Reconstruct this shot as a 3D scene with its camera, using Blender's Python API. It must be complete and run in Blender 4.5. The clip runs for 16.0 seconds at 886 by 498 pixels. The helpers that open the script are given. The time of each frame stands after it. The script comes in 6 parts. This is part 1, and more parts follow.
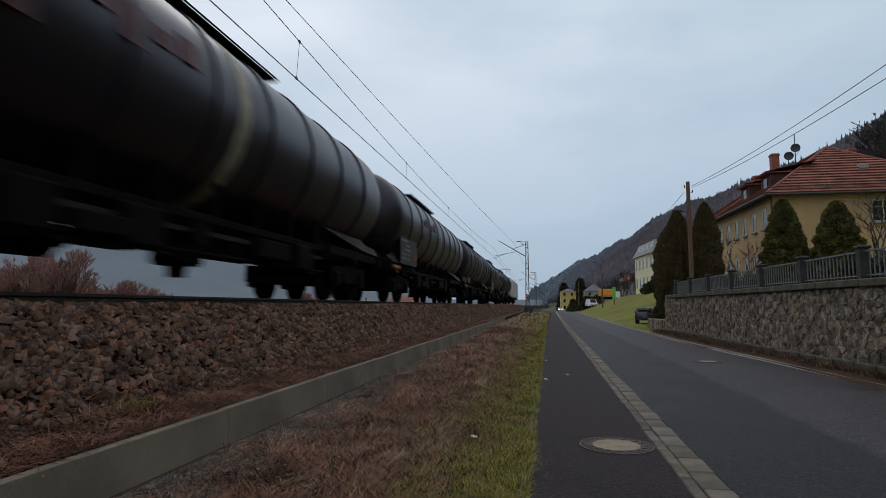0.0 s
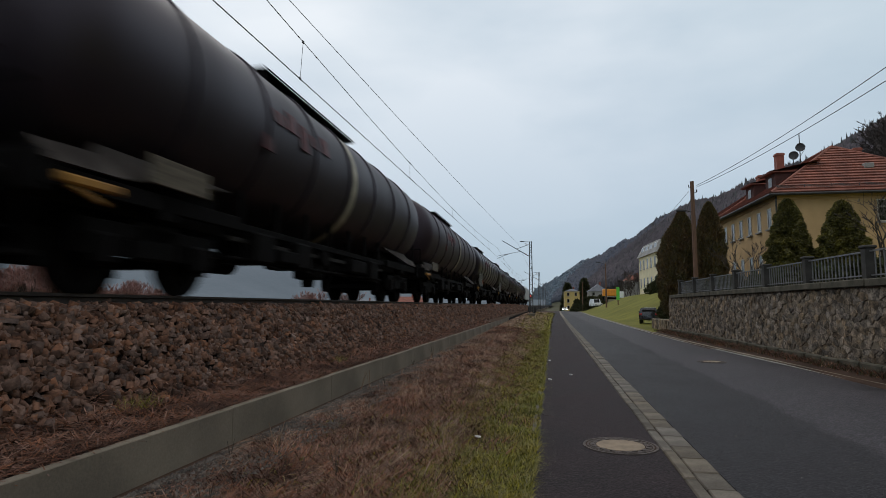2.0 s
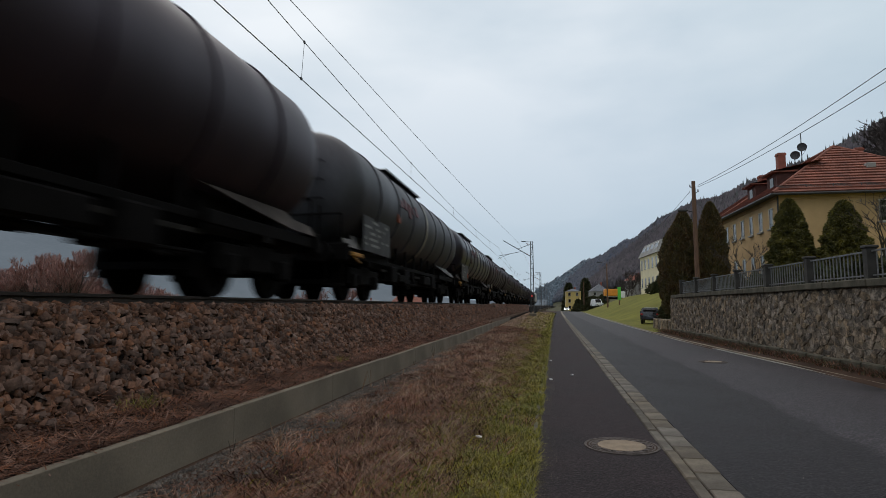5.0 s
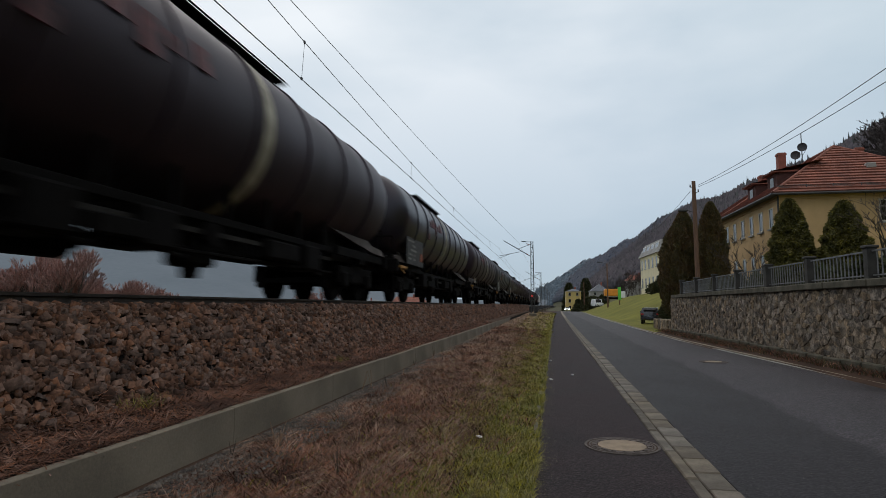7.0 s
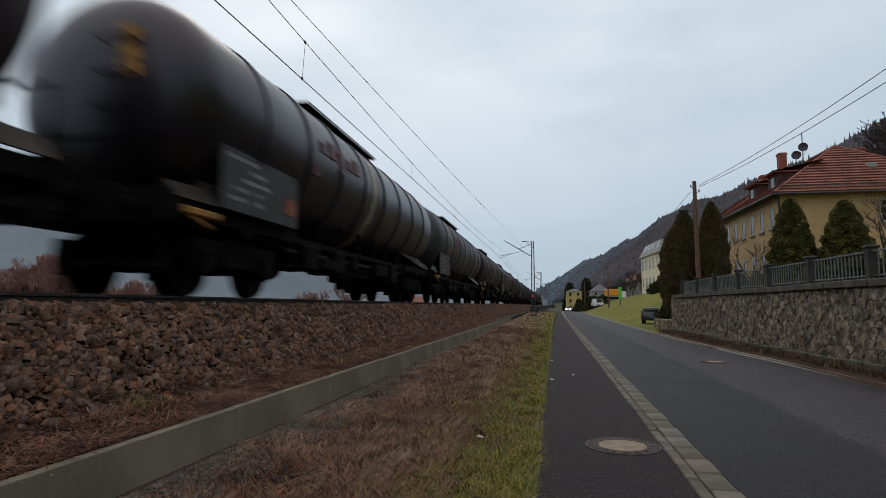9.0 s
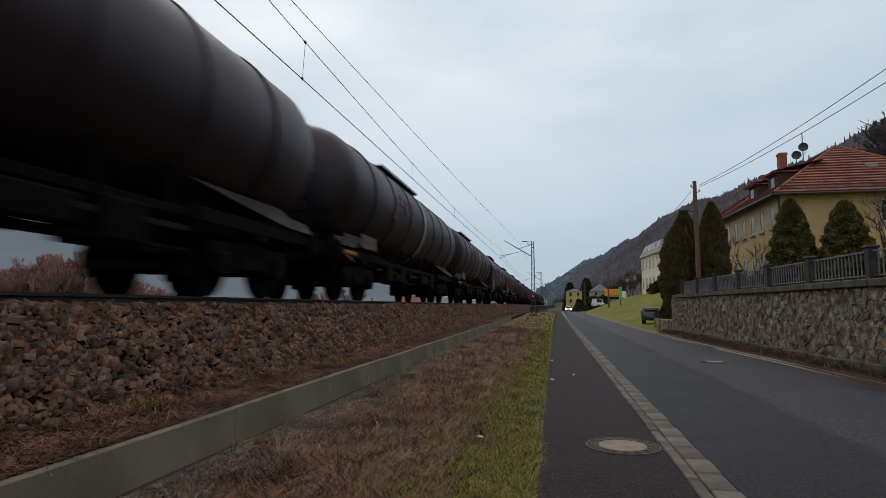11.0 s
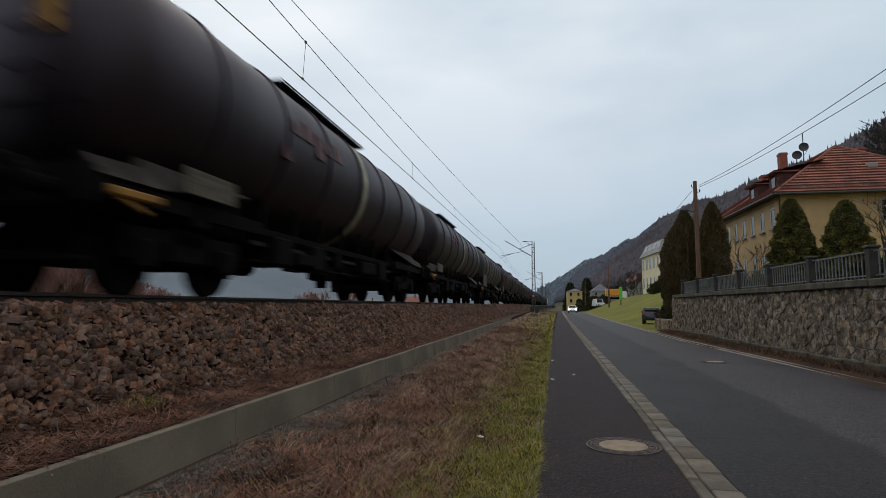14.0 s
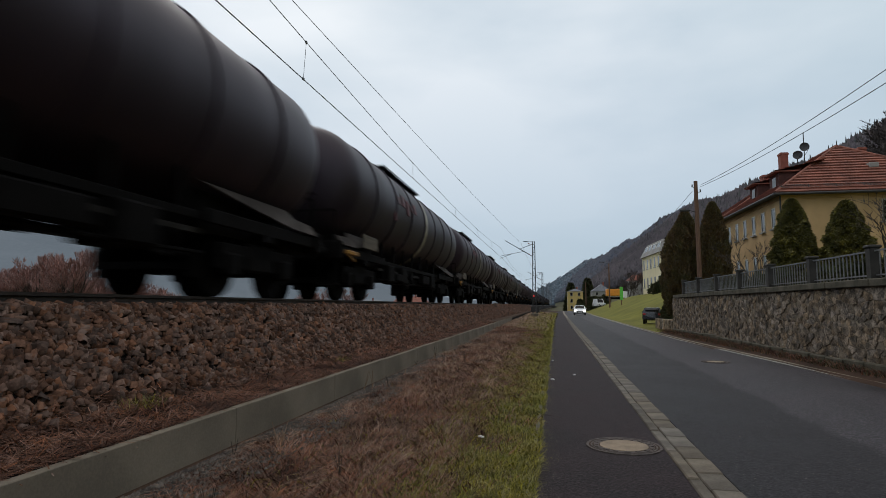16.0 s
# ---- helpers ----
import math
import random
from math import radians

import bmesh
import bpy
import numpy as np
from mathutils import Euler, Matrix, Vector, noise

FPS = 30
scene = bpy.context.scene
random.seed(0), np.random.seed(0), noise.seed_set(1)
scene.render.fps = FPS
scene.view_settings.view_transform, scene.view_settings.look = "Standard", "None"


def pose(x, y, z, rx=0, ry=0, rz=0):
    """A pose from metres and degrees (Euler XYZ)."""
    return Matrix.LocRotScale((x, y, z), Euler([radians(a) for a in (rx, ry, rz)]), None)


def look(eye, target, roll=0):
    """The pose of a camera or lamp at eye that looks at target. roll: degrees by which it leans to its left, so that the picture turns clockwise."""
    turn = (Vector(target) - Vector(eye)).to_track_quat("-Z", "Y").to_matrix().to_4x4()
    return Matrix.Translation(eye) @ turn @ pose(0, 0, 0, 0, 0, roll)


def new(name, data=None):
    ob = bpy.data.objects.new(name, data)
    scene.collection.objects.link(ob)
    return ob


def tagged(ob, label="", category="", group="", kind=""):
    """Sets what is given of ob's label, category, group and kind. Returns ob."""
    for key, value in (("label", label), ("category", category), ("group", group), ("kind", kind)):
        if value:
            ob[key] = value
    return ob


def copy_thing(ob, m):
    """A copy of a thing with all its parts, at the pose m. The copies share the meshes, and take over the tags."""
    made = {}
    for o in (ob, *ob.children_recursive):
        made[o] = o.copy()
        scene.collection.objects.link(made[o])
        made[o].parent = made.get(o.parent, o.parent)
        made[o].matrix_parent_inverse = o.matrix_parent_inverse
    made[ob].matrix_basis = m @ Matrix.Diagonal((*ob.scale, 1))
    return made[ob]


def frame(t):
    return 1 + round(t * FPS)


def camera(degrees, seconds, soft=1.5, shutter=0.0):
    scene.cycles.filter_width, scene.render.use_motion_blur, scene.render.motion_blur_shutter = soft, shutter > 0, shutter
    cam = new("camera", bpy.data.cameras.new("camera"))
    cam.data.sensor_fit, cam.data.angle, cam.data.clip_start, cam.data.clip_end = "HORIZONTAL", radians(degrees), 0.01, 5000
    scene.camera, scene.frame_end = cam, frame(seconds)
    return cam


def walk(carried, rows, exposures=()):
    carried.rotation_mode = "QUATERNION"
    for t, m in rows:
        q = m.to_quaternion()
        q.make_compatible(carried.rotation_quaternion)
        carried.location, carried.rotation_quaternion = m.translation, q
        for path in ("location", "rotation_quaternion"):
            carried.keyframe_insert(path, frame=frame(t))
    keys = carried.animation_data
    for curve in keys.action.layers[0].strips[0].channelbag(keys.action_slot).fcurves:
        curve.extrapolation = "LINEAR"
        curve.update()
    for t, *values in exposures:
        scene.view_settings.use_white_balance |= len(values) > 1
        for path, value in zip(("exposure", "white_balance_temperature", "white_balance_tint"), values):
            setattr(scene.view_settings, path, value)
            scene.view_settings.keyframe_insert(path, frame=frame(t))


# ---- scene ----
# The camera stands on the pavement and pans a hair to its left.
cam = camera(74.03, 16.0, soft=0.6, shutter=0.5)
PAN = [(0, -9.5), (0.5, -8.0), (1.0, -4.5), (1.5, -3.0), (2.0, -3.0), (3.0, -2.0), (4.0, -1.2), (6.5, -0.6), (8.0, 0.0),
       (9.0, 0.7), (12.0, 1.0), (14.0, 1.6), (16.0, 2.6)]
walk(cam, [(t, pose(0, 0, 1.5, 95.49, 0, 9.88 + 0.054 * s)) for t, s in PAN], exposures=[(0, -0.16, 6150, 10), (0.5, -0.15, 6180, 10), (1.5, -0.06, 6380, 10), (2.5, -0.02, 6450, 10), (4, 0.0, 6500, 10), (16, 0.0, 6500, 10)])

# ---- sky and light: overcast winter day ----
world = bpy.data.worlds.new("overcast_sky")
scene.world = world
world.use_nodes = True
wn, wl = world.node_tree.nodes, world.node_tree.links
wn.clear()
w_out = wn.new("ShaderNodeOutputWorld")
w_bg = wn.new("ShaderNodeBackground")
w_sky = wn.new("ShaderNodeTexSky")
w_sky.sky_type, w_sky.sun_disc = "NISHITA", False
w_sky.sun_elevation, w_sky.sun_rotation = radians(38), radians(-25)
w_bg.inputs["Strength"].default_value = 0.1
w_tc = wn.new("ShaderNodeTexCoord")
w_map = wn.new("ShaderNodeMapping")
w_map.inputs["Scale"].default_value = (1.0, 1.0, 2.6)
w_noise = wn.new("ShaderNodeTexNoise")
w_noise.inputs["Scale"].default_value = 1.7
w_noise.inputs["Detail"].default_value = 5
w_noise.inputs["Roughness"].default_value = 0.48
w_ramp = wn.new("ShaderNodeValToRGB")
w_ramp.color_ramp.elements[0].position, w_ramp.color_ramp.elements[0].color = 0.36, (5.2, 6.3, 7.2, 1)
w_ramp.color_ramp.elements[1].position, w_ramp.color_ramp.elements[1].color = 0.64, (8.2, 8.8, 9.3, 1)
w_sep = wn.new("ShaderNodeSeparateXYZ")
w_low = wn.new("ShaderNodeMapRange")
w_low.inputs["From Min"].default_value, w_low.inputs["From Max"].default_value = -0.02, 0.42
w_haze = wn.new("ShaderNodeMix")
w_haze.data_type = "RGBA"
w_haze.inputs["A"].default_value = (3.6, 4.8, 6.0, 1)
w_mix = wn.new("ShaderNodeMix")
w_mix.data_type = "RGBA"
w_mix.inputs["Factor"].default_value = 0.92
wl.new(w_tc.outputs["Generated"], w_map.inputs["Vector"])
wl.new(w_map.outputs["Vector"], w_noise.inputs["Vector"])
wl.new(w_noise.outputs["Fac"], w_ramp.inputs["Fac"])
wl.new(w_tc.outputs["Generated"], w_sep.inputs["Vector"])
wl.new(w_sep.outputs["Z"], w_low.inputs["Value"])
wl.new(w_low.outputs["Result"], w_haze.inputs["Factor"])
w_side = wn.new("ShaderNodeMapRange")
w_side.interpolation_type = "SMOOTHSTEP"
w_side.inputs["From Min"].default_value, w_side.inputs["From Max"].default_value = 0.05, 0.75
w_side.inputs["To Max"].default_value = 0.75
w_cool = wn.new("ShaderNodeMix")
w_cool.data_type = "RGBA"
w_cool.inputs["B"].default_value = (4.3, 5.7, 6.5, 1)
wl.new(w_sep.outputs["X"], w_side.inputs["Value"])
wl.new(w_side.outputs["Result"], w_cool.inputs["Factor"])
wl.new(w_ramp.outputs["Color"], w_cool.inputs["A"])
wl.new(w_cool.outputs["Result"], w_haze.inputs["B"])
wl.new(w_sky.outputs["Color"], w_mix.inputs["A"])
w_high = wn.new("ShaderNodeMapRange")
w_high.inputs["From Min"].default_value, w_high.inputs["From Max"].default_value = 0.42, 0.95
w_high.interpolation_type = "SMOOTHSTEP"
w_zen = wn.new("ShaderNodeMix")
w_zen.data_type = "RGBA"
w_zen.inputs["B"].default_value = (10.9, 10.6, 10.4, 1)
wl.new(w_sep.outputs["Z"], w_high.inputs["Value"])
wl.new(w_high.outputs["Result"], w_zen.inputs["Factor"])
wl.new(w_haze.outputs["Result"], w_zen.inputs["A"])
wl.new(w_zen.outputs["Result"], w_mix.inputs["B"])
wl.new(w_mix.outputs["Result"], w_bg.inputs["Color"])
wl.new(w_bg.outputs["Background"], w_out.inputs["Surface"])
sun = new("sun", bpy.data.lights.new("sun", "SUN"))
sun.data.energy, sun.data.angle, sun.data.color = 0.3, radians(25), (1.0, 0.95, 0.88)
sun.matrix_world = look((-20, 45, 50), (0, 0, 0))


# ---- materials ----
def mat(name, c1, c2=None, scale=8.0, rough=0.8, bump=0.2, metal=0.0, fine=90.0, rand=0.0, island=False, emit=0.0, spec=0.5,
        stretch=(1, 1, 1), bump_dist=0.01, coat=0.0, grain=0.45, tint=None):
    """A surface with a broad and a fine variation, and a change from piece to piece if rand is given."""
    m = bpy.data.materials.new(name)
    m.use_nodes = True
    n, l = m.node_tree.nodes, m.node_tree.links
    b = n["Principled BSDF"]
    c2 = c2 or tuple(v * 0.7 for v in c1)
    tc, mp = n.new("ShaderNodeTexCoord"), n.new("ShaderNodeMapping")
    mp.inputs["Scale"].default_value = stretch
    l.new(tc.outputs["Object"], mp.inputs["Vector"])
    big, small = n.new("ShaderNodeTexNoise"), n.new("ShaderNodeTexNoise")
    big.inputs["Scale"].default_value, small.inputs["Scale"].default_value = scale, fine
    big.inputs["Detail"].default_value, small.inputs["Detail"].default_value = 4, 3
    l.new(mp.outputs["Vector"], big.inputs["Vector"])
    l.new(mp.outputs["Vector"], small.inputs["Vector"])
    add = n.new("ShaderNodeMath")
    add.operation = "MULTIPLY_ADD"
    add.inputs[1].default_value = grain
    l.new(small.outputs["Fac"], add.inputs[0])
    l.new(big.outputs["Fac"], add.inputs[2])
    ramp = n.new("ShaderNodeValToRGB")
    ramp.color_ramp.elements[0].position, ramp.color_ramp.elements[0].color = 0.38 + grain * 0.36, (*c1, 1)
    ramp.color_ramp.elements[1].position, ramp.color_ramp.elements[1].color = 0.64 + grain * 0.62, (*c2, 1)
    l.new(add.outputs[0], ramp.inputs["Fac"])
    colour = ramp.outputs["Color"]
    if rand:
        src = n.new("ShaderNodeNewGeometry") if island else n.new("ShaderNodeObjectInfo")
        mr = n.new("ShaderNodeMapRange")
        mr.inputs["To Min"].default_value, mr.inputs["To Max"].default_value = 1 - rand, 1 + rand
        l.new(src.outputs["Random Per Island" if island else "Random"], mr.inputs["Value"])
        hsv = n.new("ShaderNodeHueSaturation")
        l.new(mr.outputs["Result"], hsv.inputs["Value"])
        mh = n.new("ShaderNodeMapRange")
        mh.inputs["To Min"].default_value, mh.inputs["To Max"].default_value = 0.7, 1.25
        mul = n.new("ShaderNodeMath")
        mul.operation = "FRACT"
        m7 = n.new("ShaderNodeMath")
        m7.operation = "MULTIPLY"
        m7.inputs[1].default_value = 7.31
        l.new(src.outputs["Random Per Island" if island else "Random"], m7.inputs[0])
        l.new(m7.outputs[0], mul.inputs[0])
        l.new(mul.outputs[0], mh.inputs["Value"])
        l.new(mh.outputs["Result"], hsv.inputs["Saturation"])
        l.new(colour, hsv.inputs["Color"])
        colour = hsv.outputs["Color"]
    l.new(colour, b.inputs["Base Color"])
    rr = n.new("ShaderNodeMapRange")
    rr.inputs["To Min"].default_value, rr.inputs["To Max"].default_value = max(0.03, rough - 0.12), min(1.0, rough + 0.12)
    l.new(big.outputs["Fac"], rr.inputs["Value"])
    l.new(rr.outputs["Result"], b.inputs["Roughness"])
    b.inputs["Metallic"].default_value = metal
    b.inputs["Specular IOR Level"].default_value = spec
    b.inputs["Coat Weight"].default_value = coat
    if tint:
        b.inputs["Specular Tint"].default_value = (*tint, 1)
    if bump:
        bp = n.new("ShaderNodeBump")
        bp.inputs["Strength"].default_value, bp.inputs["Distance"].default_value = bump, bump_dist
        l.new(small.outputs["Fac"], bp.inputs["Height"])
        l.new(bp.outputs["Normal"], b.inputs["Normal"])
    if emit:
        b.inputs["Emission Color"].default_value = (*c1, 1)
        b.inputs["Emission Strength"].default_value = emit
    return m


def glass_mat(name, tint=(0.6, 0.65, 0.7)):
    """Dark window glass seen from outside by day: a smooth dark pane that mirrors the sky."""
    m = bpy.data.materials.new(name)
    m.use_nodes = True
    b = m.node_tree.nodes["Principled BSDF"]
    b.inputs["Base Color"].default_value = (0.02 * tint[0], 0.02 * tint[1], 0.02 * tint[2], 1)
    b.inputs["Roughness"].default_value = 0.06
    b.inputs["IOR"].default_value = 1.5
    return m


M_ASPHALT = mat("road_asphalt", (0.0047, 0.0040, 0.0049), (0.0147, 0.0124, 0.0148), 0.7, 0.66, 0.8, fine=38, spec=0.2, grain=0.9)


def aggregate(m, scale, low, high):
    """Stones of many shades and a coarse relief in an asphalt surface."""
    n, l = m.node_tree.nodes, m.node_tree.links
    b = n["Principled BSDF"]
    old = b.inputs["Base Color"].links[0].from_socket
    tc, vo = n.new("ShaderNodeTexCoord"), n.new("ShaderNodeTexVoronoi")
    vo.inputs["Scale"].default_value = scale
    l.new(tc.outputs["Object"], vo.inputs["Vector"])
    sep = n.new("ShaderNodeSeparateColor")
    l.new(vo.outputs["Color"], sep.inputs["Color"])
    pw = n.new("ShaderNodeMath")
    pw.operation, pw.inputs[1].default_value = "POWER", 3.0
    l.new(sep.outputs["Red"], pw.inputs[0])
    mr = n.new("ShaderNodeMapRange")
    mr.inputs["To Min"].default_value, mr.inputs["To Max"].default_value = low, high
    l.new(pw.outputs[0], mr.inputs["Value"])
    hsv = n.new("ShaderNodeHueSaturation")
    l.new(mr.outputs["Result"], hsv.inputs["Value"])
    l.new(old, hsv.inputs["Color"])
    l.new(hsv.outputs["Color"], b.inputs["Base Color"])
    bp = n.new("ShaderNodeBump")
    bp.inputs["Strength"].default_value, bp.inputs["Distance"].default_value = 0.8, 0.004
    bp.invert = True
    l.new(vo.outputs["Distance"], bp.inputs["Height"])
    l.new(b.inputs["Normal"].links[0].from_socket, bp.inputs["Normal"])
    l.new(bp.outputs["Normal"], b.inputs["Normal"])


def two_lane_road(m):
    """The farther half of the road is worn paler, with a soft uneven border along the road."""
    n, l = m.node_tree.nodes, m.node_tree.links
    b = n["Principled BSDF"]
    old = b.inputs["Base Color"].links[0].from_socket
    tc, sep = n.new("ShaderNodeTexCoord"), n.new("ShaderNodeSeparateXYZ")
    l.new(tc.outputs["Object"], sep.inputs["Vector"])
    skew = n.new("ShaderNodeMath")
    skew.operation, skew.inputs[1].default_value = "MULTIPLY_ADD", -0.0115
    l.new(sep.outputs["Y"], skew.inputs[0])
    l.new(sep.outputs["X"], skew.inputs[2])
    ns = n.new("ShaderNodeTexNoise")
    ns.inputs["Scale"].default_value, ns.inputs["Detail"].default_value = 0.8, 5
    l.new(tc.outputs["Object"], ns.inputs["Vector"])
    wob = n.new("ShaderNodeMath")
    wob.operation, wob.inputs[1].default_value = "MULTIPLY_ADD", 0.5
    l.new(ns.outputs["Fac"], wob.inputs[0])
    l.new(skew.outputs[0], wob.inputs[2])
    mr = n.new("ShaderNodeMapRange")
    mr.interpolation_type = "SMOOTHSTEP"
    mr.inputs["From Min"].default_value, mr.inputs["From Max"].default_value = 3.40, 3.60
    l.new(wob.outputs[0], mr.inputs["Value"])
    pale = n.new("ShaderNodeHueSaturation")
    pale.inputs["Value"].default_value, pale.inputs["Saturation"].default_value = 2.6, 0.8
    l.new(old, pale.inputs["Color"])
    mix = n.new("ShaderNodeMix")
    mix.data_type = "RGBA"
    l.new(mr.outputs["Result"], mix.inputs["Factor"])
    l.new(old, mix.inputs["A"])
    l.new(pale.outputs["Color"], mix.inputs["B"])
    l.new(mix.outputs["Result"], b.inputs["Base Color"])


aggregate(M_ASPHALT, 62, 0.55, 2.6)
two_lane_road(M_ASPHALT)
M_PATH = mat("pavement_asphalt", (0.0090, 0.0066, 0.0075), (0.0285, 0.0205, 0.0225), 0.8, 0.8, 0.8, fine=42, spec=0.14, grain=0.9)
aggregate(M_PATH, 75, 0.7, 2.0)
M_SLAB = mat("gutter_concrete", (0.15, 0.13, 0.105), (0.075, 0.065, 0.053), 3, 0.85, 0.4, fine=60, rand=0.22, spec=0.25)
M_CONCRETE = mat("weathered_concrete", (0.250, 0.212, 0.165), (0.150, 0.128, 0.102), 0.9, 0.9, 0.15, fine=60, grain=0.3, spec=0.2)
M_SOIL = mat("ground_soil", (0.034, 0.021, 0.015), (0.072, 0.044, 0.031), 1.2, 0.95, 0.7, fine=30, spec=0.1)
M_FOOT = mat("trodden_brown_earth", (0.105, 0.066, 0.046), (0.055, 0.035, 0.026), 1.5, 0.95, 0.6, fine=18, spec=0.1)
M_LAWN = mat("winter_lawn", (0.17, 0.165, 0.030), (0.105, 0.105, 0.024), 0.35, 0.95, 0.7, fine=14, spec=0.1)
M_FIELD = mat("valley_ground", (0.10, 0.095, 0.05), (0.06, 0.06, 0.04), 0.05, 0.95, 0.4, fine=3, spec=0.1)
M_BALLAST = mat("ballast_stone", (0.185, 0.104, 0.073), (0.056, 0.032, 0.024), 5, 0.9, 0.4, fine=40, rand=0.5, island=True, spec=0.2)
# Near black: the shade between ballast stones is painted into the bed core.
M_BEDSHADE = mat("dark_grit", (0.006, 0.0045, 0.004), (0.013, 0.0095, 0.008), 4, 0.95, 0.5, fine=60, spec=0.1)
M_GRIT = mat("grey_grit", (0.12, 0.105, 0.092), (0.05, 0.044, 0.04), 6, 0.9, 0.3, fine=50, rand=0.45, island=True, spec=0.15)
M_RAIL = mat("rusty_rail", (0.05, 0.036, 0.030), (0.03, 0.024, 0.022), 6, 0.6, 0.3, metal=0.3, fine=60)
M_RAILTOP = mat("polished_rail_head", (0.35, 0.35, 0.36), (0.25, 0.25, 0.26), 4, 0.25, 0.1, metal=1.0)
M_SLEEPER = mat("concrete_sleeper", (0.16, 0.14, 0.12), (0.10, 0.09, 0.08), 3, 0.9, 0.3)
M_GRASS = mat("green_grass", (0.160, 0.165, 0.032), (0.26, 0.220, 0.060), 2, 0.8, 0, rand=0.55, island=True, spec=0.15)
M_DRY = mat("dry_grass", (0.250, 0.126, 0.083), (0.055, 0.028, 0.021), 2, 0.85, 0, rand=0.7, island=True, spec=0.15)
M_STRAW = mat("pale_straw", (0.38, 0.26, 0.185), (0.16, 0.105, 0.075), 2, 0.85, 0, rand=0.4, island=True, spec=0.15)
M_STONE = mat("rubble_stone", (0.33, 0.255, 0.185), (0.075, 0.060, 0.046), 4.5, 0.9, 0.8, fine=24, grain=0.75, rand=0.42, spec=0.2, bump_dist=0.02)
M_STONES = mat("rubble_stone_far", (0.33, 0.255, 0.185), (0.075, 0.060, 0.046), 4.5, 0.9, 0.8, fine=24, grain=0.75, rand=0.42, island=True, spec=0.2)
M_MORTAR = mat("old_mortar", (0.27, 0.22, 0.165), (0.08, 0.068, 0.052), 4, 0.95, 0.6, fine=40, spec=0.1)
M_COPING = mat("mossy_coping", (0.12, 0.105, 0.078), (0.055, 0.052, 0.038), 2.5, 0.9, 0.5, fine=30, spec=0.2)
M_POST = mat("dark_stone_post", (0.040, 0.036, 0.031), (0.022, 0.021, 0.018), 4, 0.85, 0.4, fine=40)
M_RAILING = mat("grey_painted_iron", (0.17, 0.17, 0.168), (0.10, 0.10, 0.10), 8, 0.55, 0.1)
M_OCHRE = mat("ochre_render", (0.53, 0.352, 0.180), (0.40, 0.265, 0.136), 0.8, 0.92, 0.3, fine=50, spec=0.15)
M_CREAM = mat("cream_render", (0.78, 0.69, 0.47), (0.68, 0.60, 0.41), 0.6, 0.92, 0.2, spec=0.15)
M_YELLOW = mat("yellow_render", (0.58, 0.43, 0.16), (0.5, 0.37, 0.14), 0.4, 0.92, 0.2, spec=0.15)
M_GREYWALL = mat("grey_render", (0.32, 0.31, 0.29), (0.24, 0.23, 0.22), 0.4, 0.92, 0.2, spec=0.15)
M_TILEPLAIN = mat("red_tiled_roof", (0.27, 0.098, 0.066), (0.13, 0.052, 0.04), 1.5, 0.8, 0.3, spec=0.25)
M_DORMER = mat("dark_red_shingle_cladding", (0.105, 0.045, 0.036), (0.06, 0.03, 0.026), 3, 0.85, 0.3, spec=0.2)
M_SLATE = mat("grey_slate", (0.17, 0.18, 0.2), (0.11, 0.115, 0.13), 1.5, 0.7, 0.3)
M_BRICK = mat("chimney_brick", (0.29, 0.09, 0.06), (0.2, 0.07, 0.05), 5, 0.85, 0.3)
M_WHITE = mat("white_paint", (0.78, 0.78, 0.76), (0.68, 0.68, 0.66), 2, 0.5, 0.05)
M_FRAME = mat("window_sash_white", (0.52, 0.48, 0.40), (0.42, 0.39, 0.33), 3, 0.5, 0.05)
M_GLASS = glass_mat("window_glass")
M_DARKMETAL = mat("dark_steel", (0.045, 0.045, 0.048), (0.028, 0.028, 0.03), 5, 0.55, 0.15, metal=0.2)
M_MAST = mat("galvanised_mast", (0.085, 0.087, 0.09), (0.05, 0.05, 0.052), 4, 0.6, 0.1, metal=0.3)
M_WIRE = mat("overhead_wire", (0.05, 0.05, 0.05), (0.04, 0.04, 0.04), 4, 0.6, 0)
M_WOOD = mat("brown_timber_pole", (0.16, 0.085, 0.05), (0.10, 0.055, 0.035), 3, 0.85, 0.4, stretch=(6, 6, 0.6))
M_BARK = mat("bark", (0.075, 0.06, 0.048), (0.045, 0.037, 0.03), 6, 0.95, 0.5)
M_TWIG = mat("bare_twigs", (0.100, 0.078, 0.070), (0.065, 0.053, 0.050), 4, 0.95, 0, rand=0.3, island=True)
M_WILLOW = mat("red_willow_twigs", (0.42, 0.235, 0.20), (0.29, 0.165, 0.145), 1, 0.9, 0, rand=0.3, island=True)
M_SPRUCE = mat("spruce_needles", (0.175, 0.152, 0.042), (0.058, 0.058, 0.019), 2, 0.85, 0, rand=0.45, island=True, spec=0.15)
M_THUJA = mat("thuja_scales", (0.092, 0.084, 0.034), (0.130, 0.080, 0.040), 1.2, 0.9, 0, rand=0.45, island=True, spec=0.1)
M_HEDGE = mat("hedge_leaves", (0.04, 0.055, 0.022), (0.07, 0.06, 0.03), 2, 0.85, 0, rand=0.4, island=True, spec=0.15)
# Woods: haze is painted into the base colours, paler and bluer with distance.
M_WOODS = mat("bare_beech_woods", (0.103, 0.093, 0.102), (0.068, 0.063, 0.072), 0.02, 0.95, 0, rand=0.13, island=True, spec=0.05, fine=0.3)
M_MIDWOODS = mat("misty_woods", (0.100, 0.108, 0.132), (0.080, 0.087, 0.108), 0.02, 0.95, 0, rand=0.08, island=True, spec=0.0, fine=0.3)
